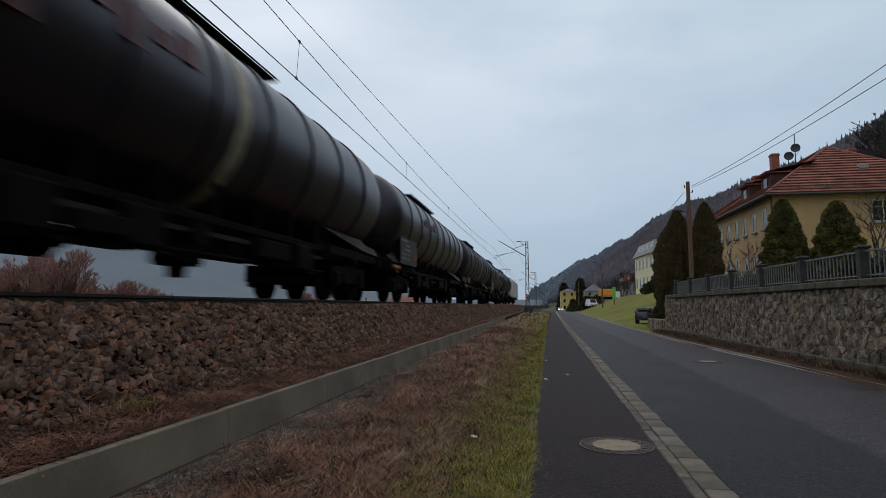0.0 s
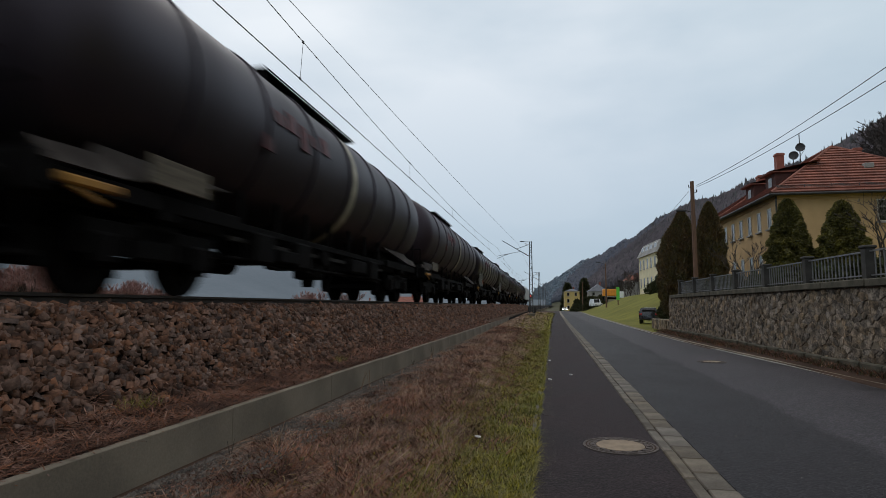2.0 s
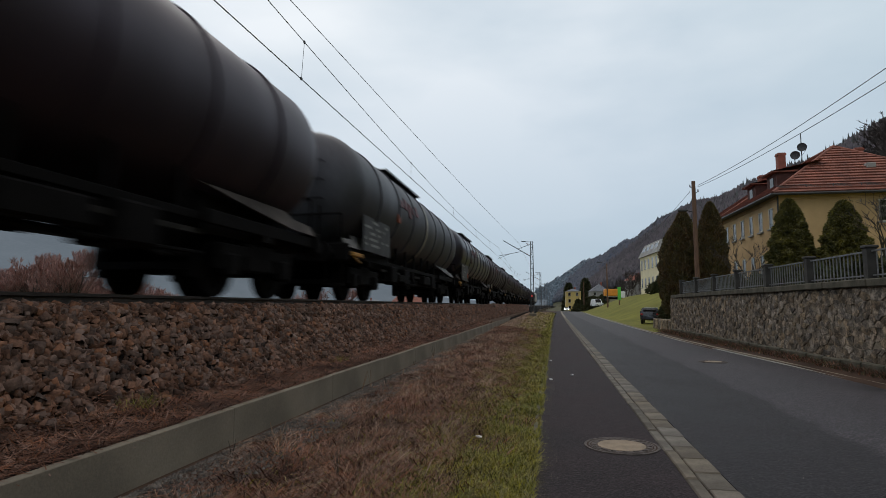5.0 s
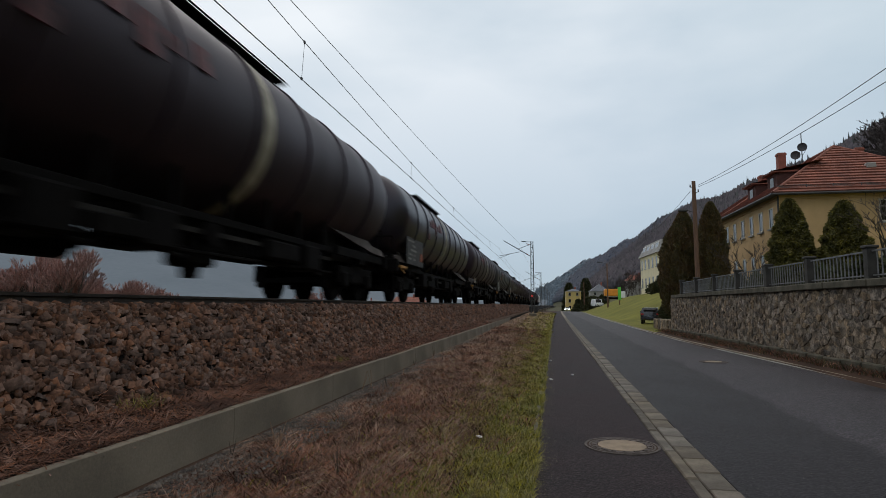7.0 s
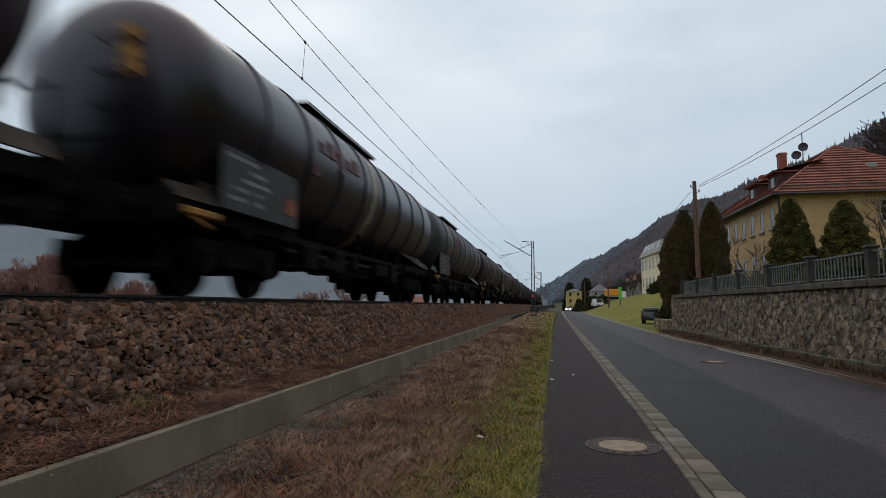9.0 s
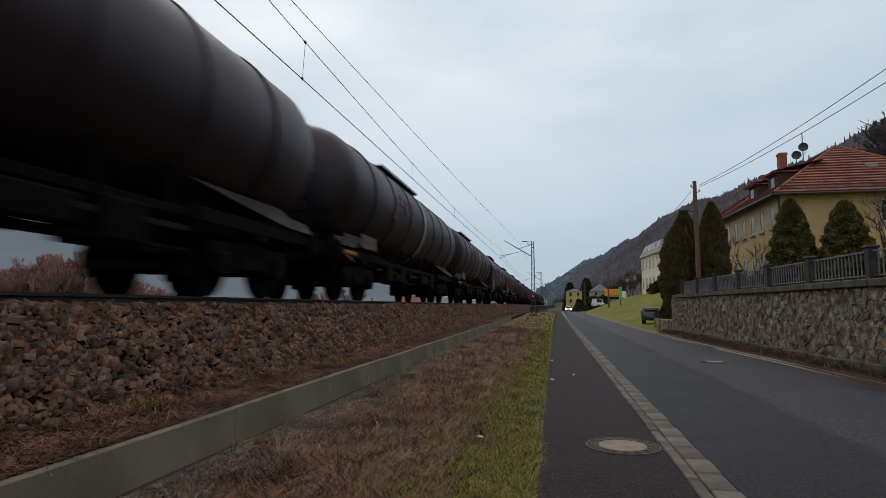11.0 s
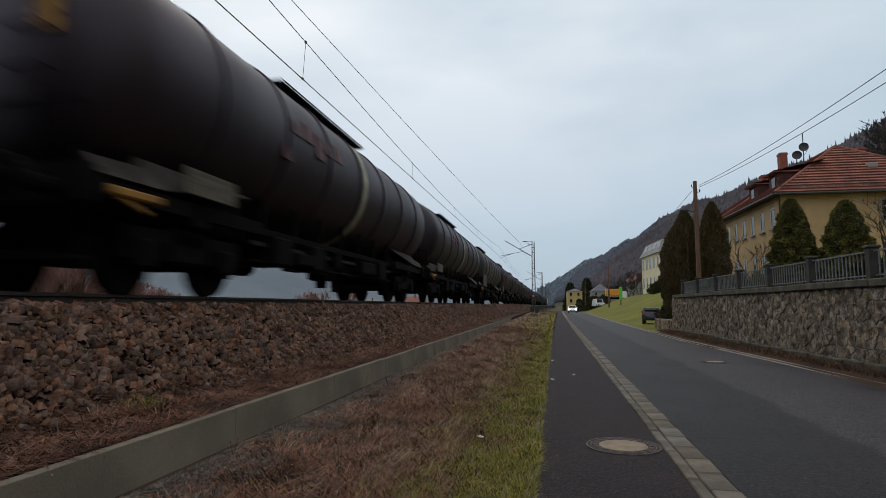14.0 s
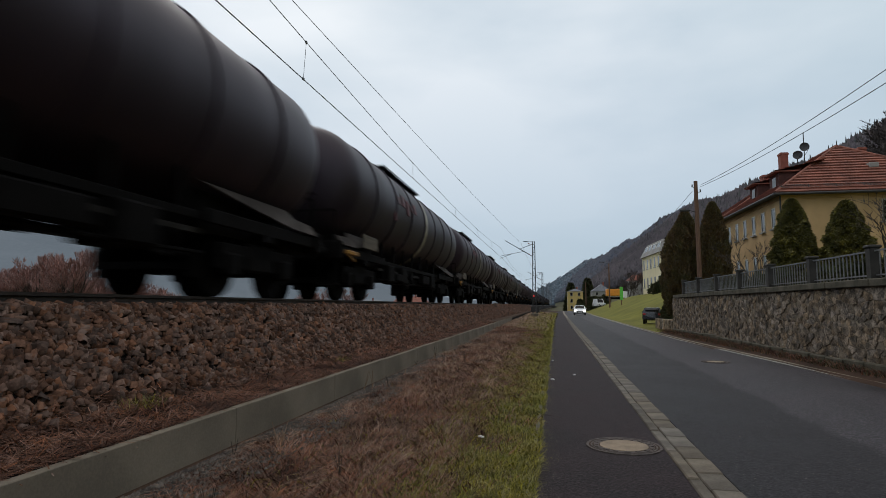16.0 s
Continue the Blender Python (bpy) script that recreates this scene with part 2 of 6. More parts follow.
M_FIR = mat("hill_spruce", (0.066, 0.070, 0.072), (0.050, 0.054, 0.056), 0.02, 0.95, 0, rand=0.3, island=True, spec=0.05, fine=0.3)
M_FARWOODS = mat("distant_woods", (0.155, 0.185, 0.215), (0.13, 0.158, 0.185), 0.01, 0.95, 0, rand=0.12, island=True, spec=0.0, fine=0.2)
M_WATER = mat("river_water", (0.06, 0.075, 0.08), (0.05, 0.06, 0.07), 0.1, 0.12, 0.15, fine=1.5)
M_TANK_BLACK = mat("glossy_black_tank_paint", (0.0090, 0.0078, 0.0125), (0.0135, 0.0118, 0.018), 1.2, 0.34, 0.03, fine=6, stretch=(1, 0.5, 1), tint=(0.95, 0.89, 1.0))
M_TANK_BROWN = mat("grimy_brown_black_tank", (0.0215, 0.0138, 0.0205), (0.0095, 0.0064, 0.0094), 0.9, 0.52, 0.08, fine=14, stretch=(1, 1, 0.35), tint=(1.0, 0.85, 1.0))
M_TANK_DARK = mat("sooty_dark_tank", (0.0160, 0.0116, 0.0170), (0.0080, 0.0060, 0.0086), 0.9, 0.50, 0.08, fine=14, stretch=(1, 1, 0.35), tint=(0.97, 0.86, 1.0))
M_TANK_GREEN = mat("grey_green_tank_paint", (0.042, 0.045, 0.052), (0.021, 0.0225, 0.027), 0.8, 0.50, 0.08, fine=14, stretch=(1, 1, 0.35), tint=(0.95, 0.91, 1.0))
M_BANDCREAM = mat("cream_band_paint", (0.46, 0.42, 0.32), (0.15, 0.135, 0.105), 3, 0.6, 0.05)
M_FRAMEGREY = mat("dusty_frame_paint", (0.036, 0.033, 0.031), (0.014, 0.013, 0.012), 3, 0.8, 0.15, spec=0.15)
M_SADDLE = mat("pale_dusty_plate", (0.15, 0.145, 0.14), (0.08, 0.078, 0.075), 3, 0.7, 0.1)
M_DUSTY = mat("rust_dusted_plate", (0.090, 0.076, 0.070), (0.034, 0.028, 0.026), 2.5, 0.8, 0.15, spec=0.15)
# Near-black steel for running gear, underframes, walkways and the truck chassis.
M_BLACKSTEEL = mat("brake_dust_steel", (0.006, 0.005, 0.005), (0.004, 0.0036, 0.0036), 4, 0.85, 0.2, spec=0.08)
M_BOARD = mat("data_panel_grey", (0.038, 0.038, 0.041), (0.024, 0.024, 0.026), 4, 0.6, 0.05)
M_BOARDWOOD = mat("dirty_label_board", (0.14, 0.115, 0.082), (0.07, 0.058, 0.045), 5, 0.8, 0.1, stretch=(1, 0.3, 4))
M_MARKS = mat("pale_lettering", (0.30, 0.30, 0.285), (0.16, 0.16, 0.15), 9, 0.6, 0)
M_ORANGE = mat("orange_hazard_plate", (0.34, 0.075, 0.025), (0.16, 0.04, 0.018), 5, 0.6, 0)
M_AMBER = mat("yellow_handle_paint", (0.52, 0.25, 0.03), (0.12, 0.06, 0.02), 5, 0.7, 0.05)
M_REDMARK = mat("faded_red_marking", (0.13, 0.017, 0.023), (0.022, 0.012, 0.015), 7, 0.6, 0)
M_LOCO = mat("pale_grey_loco_paint", (0.55, 0.56, 0.57), (0.45, 0.46, 0.47), 1, 0.45, 0.05)
M_CARWHITE = mat("white_car_paint", (0.75, 0.76, 0.77), (0.68, 0.69, 0.7), 2, 0.25, 0, coat=0.5)
M_CARBLACK = mat("black_car_paint", (0.018, 0.018, 0.02), (0.025, 0.025, 0.028), 2, 0.25, 0, coat=0.6)
M_TYRE = mat("tyre_rubber", (0.022, 0.022, 0.022), (0.03, 0.03, 0.03), 9, 0.85, 0.2)
M_LAMPLIT = mat("lit_headlight", (1.0, 0.93, 0.78), (1.0, 0.93, 0.78), 2, 0.3, 0, emit=14.0)
M_TAIL = mat("red_lens", (0.35, 0.02, 0.02), (0.3, 0.02, 0.02), 5, 0.3, 0)
M_SIGNALRED = mat("lit_red_signal", (1.0, 0.06, 0.05), (1.0, 0.06, 0.05), 2, 0.3, 0, emit=1.1)
M_GREENSIGN = mat("bright_green_panel", (0.12, 0.55, 0.06), (0.1, 0.48, 0.05), 3, 0.5, 0)
M_DIGGER = mat("orange_machine_paint", (0.78, 0.30, 0.02), (0.6, 0.22, 0.02), 2, 0.5, 0.05)
M_IRON = mat("cast_iron", (0.115, 0.095, 0.085), (0.055, 0.045, 0.042), 14, 0.75, 0.5, metal=0.1, spec=0.2)
M_COVER = mat("pale_cover_infill", (0.27, 0.20, 0.13), (0.17, 0.13, 0.09), 6, 0.8, 0.4)
M_LINE = mat("faded_edge_line", (0.30, 0.29, 0.26), (0.16, 0.155, 0.14), 3, 0.8, 0.2)


# ---- mesh helpers ----
def box(bm, x0, x1, y0, y1, z0, z1, bevel=0.0):
    m = Matrix.LocRotScale(((x0 + x1) / 2, (y0 + y1) / 2, (z0 + z1) / 2), None, (abs(x1 - x0), abs(y1 - y0), abs(z1 - z0)))
    r = bmesh.ops.create_cube(bm, size=1, matrix=m)
    if bevel:
        es = list({e for v in r["verts"] for e in v.link_edges})
        bmesh.ops.bevel(bm, geom=es, offset=bevel, segments=1, affect="EDGES", profile=0.5)


def rod(bm, a, b, r0, r1=None, seg=8, caps=True):
    a, b = Vector(a), Vector(b)
    d = b - a
    m = Matrix.Translation((a + b) / 2) @ d.to_track_quat("Z", "Y").to_matrix().to_4x4()
    bmesh.ops.create_cone(bm, cap_ends=caps, segments=seg, radius1=r0, radius2=r0 if r1 is None else r1, depth=d.length, matrix=m)


def lathe_y(bm, prof, seg=32):
    """Turns a profile of (y, radius) about the y axis, closing it where the radius is zero."""
    rings = []
    for y, r in prof:
        if r < 1e-6:
            rings.append([bm.verts.new((0, y, 0))])
        else:
            rings.append([bm.verts.new((r * math.cos(a), y, r * math.sin(a))) for a in (2 * math.pi * i / seg for i in range(seg))])
    for p, q in zip(rings, rings[1:]):
        for i in range(seg):
            j = (i + 1) % seg
            f = [p[i % len(p)], p[j % len(p)], q[j % len(q)], q[i % len(q)]]
            f = [v for k, v in enumerate(f) if v not in f[:k]]
            if len(f) > 2:
                bm.faces.new(f)


def face(bm, *pts):
    return bm.faces.new([bm.verts.new(p) for p in pts])


def part(name, bm, material, parent=None, label="", smooth=False, at=None):
    """Links a bmesh as one mesh object, under a thing or a part if one is given."""
    me = bpy.data.meshes.new(name)
    bmesh.ops.recalc_face_normals(bm, faces=bm.faces)
    bm.to_mesh(me)
    bm.free()
    me.materials.append(material)
    if smooth:
        me.polygons.foreach_set("use_smooth", [True] * len(me.polygons))
        me.set_sharp_from_angle(angle=radians(40))
    ob = new(name, me)
    if parent is not None:
        ob.parent = parent
    if at is not None:
        ob.matrix_basis = at
    return tagged(ob, label) if label else ob


def again(ob, parent, m):
    """One more object on the mesh of ob."""
    o = new(ob.name.split(".")[0], ob.data)
    o.parent = parent
    o.matrix_basis = m
    return o


def raw(name, verts, faces, material, parent=None, smooth=False):
    me = bpy.data.meshes.new(name)
    me.from_pydata([tuple(v) for v in verts], [], [tuple(f) for f in faces])
    me.materials.append(material)
    if smooth:
        me.polygons.foreach_set("use_smooth", [True] * len(me.polygons))
    ob = new(name, me)
    if parent is not None:
        ob.parent = parent
    return ob


def fast_mesh(name, verts, quads, material):
    """A mesh of quads or triangles straight from arrays."""
    me = bpy.data.meshes.new(name)
    n, k = quads.shape
    me.vertices.add(len(verts))
    me.vertices.foreach_set("co", verts.astype(np.float32).ravel())
    me.loops.add(n * k)
    me.loops.foreach_set("vertex_index", quads.astype(np.int32).ravel())
    me.polygons.add(n)
    me.polygons.foreach_set("loop_start", np.arange(0, n * k, k, dtype=np.int32))
    me.update(calc_edges=True)
    me.materials.append(material)
    return new(name, me)


def thing(name, label, category, m=None, group="", kind=""):
    ob = new(name)
    if m is not None:
        ob.matrix_basis = m
    return tagged(ob, label, category, group, kind)


# ---- the plan: road, track, ground ----
def edge_x(y):
    """Grass edge of the pavement."""
    return -0.2 + 0.0115 * y + 0.00004 * y * abs(y)


def kerb_x(y):
    return edge_x(y) + 1.3


def road_left(y):
    return edge_x(y) + 1.66


def road_right(y):
    return float(np.interp(y, [-60, 5, 13, 20, 27, 43, 92, 180, 260], [6.8, 6.5, 6.25, 5.95, 5.75, 5.95, 6.95, 10.0, 13.5]))


def fall(y):
    """The valley floor sinks slowly far ahead."""
    return -0.9 * min(1.0, max(0.0, (y - 130) / 140))


TRACK_X, RAIL_Z = -5.72, 1.63


def track_x(y):
    return TRACK_X + (3.5e-5 * y * y if y > 0 else 0)


def smooth01(v):
    v = min(1.0, max(0.0, v))
    return v * v * (3 - 2 * v)


RIDGE_Y = [-400, 0, 270, 490, 820, 1667, 2570, 3200]
RIDGE_X = [175, 170, 157, 134, 105, 55, -15, -60]
RIDGE_W = [120, 120, 112, 108, 90, 50, 20, 20]


def hill(x, y):
    xr, w = np.interp(y, RIDGE_Y, RIDGE_X), np.interp(y, RIDGE_Y, RIDGE_W)
    n = noise.noise(Vector((x / 60, y / 60, 3.1))) * 7 + noise.noise(Vector((x / 150, y / 150, 7.7))) * 9
    s = min(1.0, max(0.0, (x - (xr - w)) / w))
    return (77 + n) * s ** 0.9 if s > 0 else 0.0


WALL_END = 34.6


def ground_z(x, y):
    tx = track_x(y) - TRACK_X
    lx = x - (tx if y > 100 else 0.0)
    z = float(np.interp(lx, [-70, -40, -14, -9.6, -7.6, -4.9, -4.1, -2.85, -2.81, -2.5, -1.2, -0.3], [-3.2, -2.6, 0.2, 0.6, 1.0, 1.0, 0.5, 0.5, 0.265, 0.26, 0.14, 0.0])) if lx < -0.3 else 0.0
    ex = edge_x(y)
    rr = road_right(y)
    if x > rr:
        if y < WALL_END:
            z = float(np.interp(x, [rr, 6.75, 7.1, 7.2, 40], [0.0, 0.14, 0.14, 1.75, 2.6]))
        else:
            z = float(np.interp(x - rr, [0, 1.2, 5, 9, 14, 40], [0.0, 0.12, 1.7, 3.4, 4.2, 6.6])) * (1 - 0.5 * smooth01((y - 130) / 120))
            if y < 68:
                k = smooth01((y - 54) / 14)
                flat = float(np.interp(x - rr, [0, 3, 4.6, 6.0, 40], [0.0, 0.05, 0.9, 1.7, 2.8]))
                z = flat * (1 - k) + z * k
    z += fall(y)
    if x > 25 or y > 250:
        z += hill(x, y)
    if x > rr - 0.3 or x < ex - 3:
        pass
    elif x > ex - 0.12:
        z -= 0.06
    return z


gx = sorted({-1500, -1000, -700, -500, -400, -300, -220, -160, -120, -90, -70, -55, -46, -40, -34, -28, -22, -18, -14, -11.5, -9.6, -8.6, -7.6, -6.5, -5.4, -4.9, -4.1,
             -3.6, -3.15, -2.95, -2.85, -2.81, -2.64, -2.5, -2.2, -1.8, -1.4, -1.0, -0.6, -0.3, -0.1, 0.3, 0.8, 1.4, 2.2, 3.2, 4.2, 5.2, 5.6, 6.0, 6.4, 6.75, 7.1, 7.2, 8,
             9, 10, 11, 12, 13.5, 15, 17, 19, 22, 25, 28, 32, 36, 40, *range(46, 190, 8), 205, 230, 270, 330, 420, 600, 900, 1500})
gy = sorted({-600, -400, -250, -160, -110, -80, -60, -45, -34, -25, -18, -12, -7, -3, *range(0, 34, 2), 33.2, 34.4, 34.6, 34.7, 36, 38, 40, 42, 44, 47, 50, 54,
             *range(58, 130, 6), *range(130, 300, 12), *range(300, 900, 40), *range(900, 3000, 150), 3200, 3600})
gv = [(x + 0.0, y + 0.0, ground_z(x, y)) for y in gy for x in gx]
gf = [(j * len(gx) + i, j * len(gx) + i + 1, (j + 1) * len(gx) + i + 1, (j + 1) * len(gx) + i) for j in range(len(gy) - 1) for i in range(len(gx) - 1)]
ground = tagged(raw("ground", gv, gf, M_SOIL, smooth=True), "brown winter soil and grass of a river valley floor", "ground", kind="structure")
ground.data.materials.append(M_LAWN)
ground.data.materials.append(M_FIELD)
for p in ground.data.polygons:
    c = p.center
    if c.x > 6 and c.y > WALL_END and c.y < 260 and c.x < 34:
        p.material_index = 1
    elif c.x > 7.15 and c.y <= WALL_END:
        p.material_index = 1
    elif c.x > 40 or c.y > 260 or c.x < -12:
        p.material_index = 2


def strip(name, xa, xb, z, ys, material, label, category, thick=0.06, parent=None):
    """A flat ribbon with thickness between two lines along y."""
    v, f = [], []
    for y in ys:
        a, b, zz = xa(y), xb(y), z + fall(y)
        v += [(a, y, zz), (b, y, zz), (b, y, zz - thick), (a, y, zz - thick)]
    for i in range(len(ys) - 1):
        k = 4 * i
        for s in range(4):
            f.append((k + s, k + (s + 1) % 4, k + 4 + (s + 1) % 4, k + 4 + s))
    f += [(0, 1, 2, 3), (len(v) - 4, len(v) - 3, len(v) - 2, len(v) - 1)]
    ob = raw(name, v, f, material, parent)
    bm = bmesh.new()
    bm.from_mesh(ob.data)
    bmesh.ops.recalc_face_normals(bm, faces=bm.faces)
    bm.to_mesh(ob.data)
    bm.free()
    if parent is None:
        tagged(ob, label, category, kind="structure")
    return ob


YS = [-60, -40, -25, -15, -8, -4, *range(0, 60, 3), *range(60, 265, 8)]
strip("pavement", edge_x, kerb_x, 0.004, YS, M_PATH, "dark asphalt footpath beside the road", "pavement")
strip("road", road_left, road_right, 0.0, YS, M_ASPHALT, "dark damp asphalt village road", "road")
strip("edge_line", lambda y: road_right(y) - 0.16, lambda y: road_right(y) - 0.05, 0.008, [y for y in YS if y >= 0], M_LINE, "faded pale edge line of the road", "road marking", 0.004)
strip("path_edging", lambda y: edge_x(y) - 0.05, lambda y: edge_x(y) - 0.004, 0.025, YS, M_COPING, "thin dark concrete edging of the footpath", "edging", 0.12)
strip("verge_kerb", road_right, lambda y: road_right(y) + 0.12, 0.03, YS, M_CONCRETE, "low worn concrete kerb", "kerb", 0.12)


# ---- railway ----
def rail_profile(x0):
    return [(x0 - 0.07, -0.172), (x0 + 0.07, -0.172), (x0 + 0.07, -0.15), (x0 + 0.012, -0.13), (x0 + 0.012, -0.045), (x0 + 0.036, -0.035), (x0 + 0.036, -0.004),
            (x0 + 0.028, 0.0), (x0 - 0.028, 0.0), (x0 - 0.036, -0.004), (x0 - 0.036, -0.035), (x0 - 0.012, -0.045), (x0 - 0.012, -0.13), (x0 - 0.07, -0.15)]


RYS = [-420, -200, *range(-60, 60, 10), *range(60, 620, 20)]
track = thing("railway_track", "single railway track on a brown ballast bed", "railway track", kind="structure")
for side in (-0.7535, 0.7535):
    prof = rail_profile(side)
    v, f = [], []
    for y in RYS:
        v += [(track_x(y) + x, y, RAIL_Z + z) for x, z in prof]
    n = len(prof)
    for i in range(len(RYS) - 1):
        for s in range(n):
            f.append((i * n + s, i * n + (s + 1) % n, (i + 1) * n + (s + 1) % n, (i + 1) * n + s))
    rail = raw("rail", v, f, M_RAIL, track)
    rail.data.materials.append(M_RAILTOP)
    for p in rail.data.polygons:
        if p.index % n == 7:
            p.material_index = 1
bm = bmesh.new()
box(bm, -1.3, 1.3, -0.14, 0.14, -0.21, 0.0, 0.03)
box(bm, -0.9, -0.6, -0.1, 0.1, 0.0, 0.03)
box(bm, 0.6, 0.9, -0.1, 0.1, 0.0, 0.03)
sl = part("sleeper", bm, M_SLEEPER, track, at=pose(track_x(-12), -12, RAIL_Z - 0.205))
y = -12 + 0.6
while y < 110:
    again(sl, track, pose(track_x(y), y, RAIL_Z - 0.205))
    y += 0.6

# ballast bed: a solid core, gap shade painted in, with thousands of broken stones on its flank
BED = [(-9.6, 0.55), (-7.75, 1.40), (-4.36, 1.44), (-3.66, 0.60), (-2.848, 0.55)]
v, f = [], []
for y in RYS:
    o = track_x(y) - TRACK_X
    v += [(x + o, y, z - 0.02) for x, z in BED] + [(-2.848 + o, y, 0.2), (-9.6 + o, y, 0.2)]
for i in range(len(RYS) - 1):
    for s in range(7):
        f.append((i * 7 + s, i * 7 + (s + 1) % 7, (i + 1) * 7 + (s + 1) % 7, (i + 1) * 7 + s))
bed = tagged(raw("ballast_bed", v, f, M_BEDSHADE), "ballast bed core of the railway, near black as shade between stones", "ballast", kind="structure")


def stones(name, count, y0, y1, smin, smax, material, seed, power=1.0):
    """Broken stones strewn over the ballast flank and shoulder."""
    rng = np.random.default_rng(seed)
    # each stone: a broken slab between a low and a top ring of five uneven corners
    ang = 2 * np.pi * (np.arange(5)[None] + 0.9 * rng.random((count, 5))) / 5
    tri = [(i, (i + 1) % 5, 5 + (i + 1) % 5) for i in range(5)] + [(i, 5 + (i + 1) % 5, 5 + i) for i in range(5)] + [(5, 6, 7), (5, 7, 8), (5, 8, 9)]
    tri = np.array(tri)
    yy = y0 + (y1 - y0) * rng.random(count) ** power
    u = rng.random(count)
    # across the bed: dirt foot, flank, shoulder, between the rails
    px_ = [-3.5, -3.68, -4.36, -4.80, -6.5, -7.75]
    xs = np.interp(u, [0.0, 0.04, 0.70, 0.86, 0.97, 1.0], px_)
    zs = np.interp(xs, px_[::-1], [1.38, 1.41, 1.46, 1.46, 0.60, 0.59])
    xs = xs + np.array([track_x(a) - TRACK_X for a in yy])
    size = smin + (smax - smin) * rng.random(count)
    ring = np.stack([np.cos(ang), np.sin(ang), 0 * ang], 2) * (0.42 + 0.36 * rng.random((count, 5, 1)))
    up = np.array([0, 0, 1.0])
    v = np.concatenate([ring * (0.7 + 0.35 * rng.random((count, 5, 1))) - 0.45 * up, ring * (0.65 + 0.4 * rng.random((count, 5, 1))) + (0.15 + 0.4 * rng.random((count, 5, 1))) * up], 1)
    v *= (size[:, None] * np.stack([0.95 + 0.6 * rng.random(count), 0.6 + 0.45 * rng.random(count), 0.45 + 0.5 * rng.random(count)], 1))[:, None, :]
    yaw, tx, ty = rng.random(count) * np.pi, rng.normal(size=count) * 0.20, rng.normal(size=count) * 0.24 + 0.10
    q = np.stack([np.cos(yaw), tx * np.cos(yaw) + ty * np.sin(yaw), ty * np.cos(yaw) - tx * np.sin(yaw), np.sin(yaw)], 1)
    q /= np.linalg.norm(q, axis=1)[:, None]
    w, a, b, c = q.T
    rot = np.stack([1 - 2 * (b * b + c * c), 2 * (a * b - c * w), 2 * (a * c + b * w), 2 * (a * b + c * w), 1 - 2 * (a * a + c * c), 2 * (b * c - a * w),
                    2 * (a * c - b * w), 2 * (b * c + a * w), 1 - 2 * (a * a + b * b)], 1).reshape(-1, 3, 3)
    v = np.einsum("nij,nkj->nki", rot, v)
    v += np.stack([xs, yy, zs + size * (0.10 + 0.32 * rng.random(count))], 1)[:, None, :]
    fs = tri[None] + 10 * np.arange(count)[:, None, None]
    ob = fast_mesh(name, v.reshape(-1, 3), fs.reshape(-1, 3), material)
    return tagged(ob, "angular brown and grey ballast stones", "ballast", kind="stuff")


stones("ballast_stones", 13500, 2.0, 18.0, 0.045, 0.105, M_BALLAST, 3, 1.15)
stones("ballast_stones", 7000, -9.0, 2.2, 0.045, 0.105, M_BALLAST, 6)
stones("ballast_stones", 15000, 16.0, 52.0, 0.055, 0.13, M_BALLAST, 4, 1.2)
stones("ballast_stones", 8000, 48.0, 130.0, 0.13, 0.26, M_BALLAST, 5, 1.1)

for ys in ([-60, -40, -20, -9, 2], list(range(32, 260, 12))):
    strip("ballast_foot", lambda y: track_x(y) - TRACK_X - 3.74, lambda y: track_x(y) - TRACK_X - 2.86, 0.605, ys, M_FOOT, "", "", 0.05, track)

# concrete trough edging along the foot of the bed
trough = thing("concrete_edging", "weathered grey concrete beam edging along the ballast foot", "edging", kind="structure")
bm = bmesh.new()
box(bm, -0.015, 0.06, -1.2496, 1.2496, -0.2, 0.30, 0.006)
beam = part("concrete_beam", bm, M_CONCRETE, trough, at=pose(-2.83, -8.75, 0.285))
y = -6.25
while y < 95:
    again(beam, trough, pose(-2.83, y, 0.285 + 0.005 * math.sin(y)))
    y += 2.5


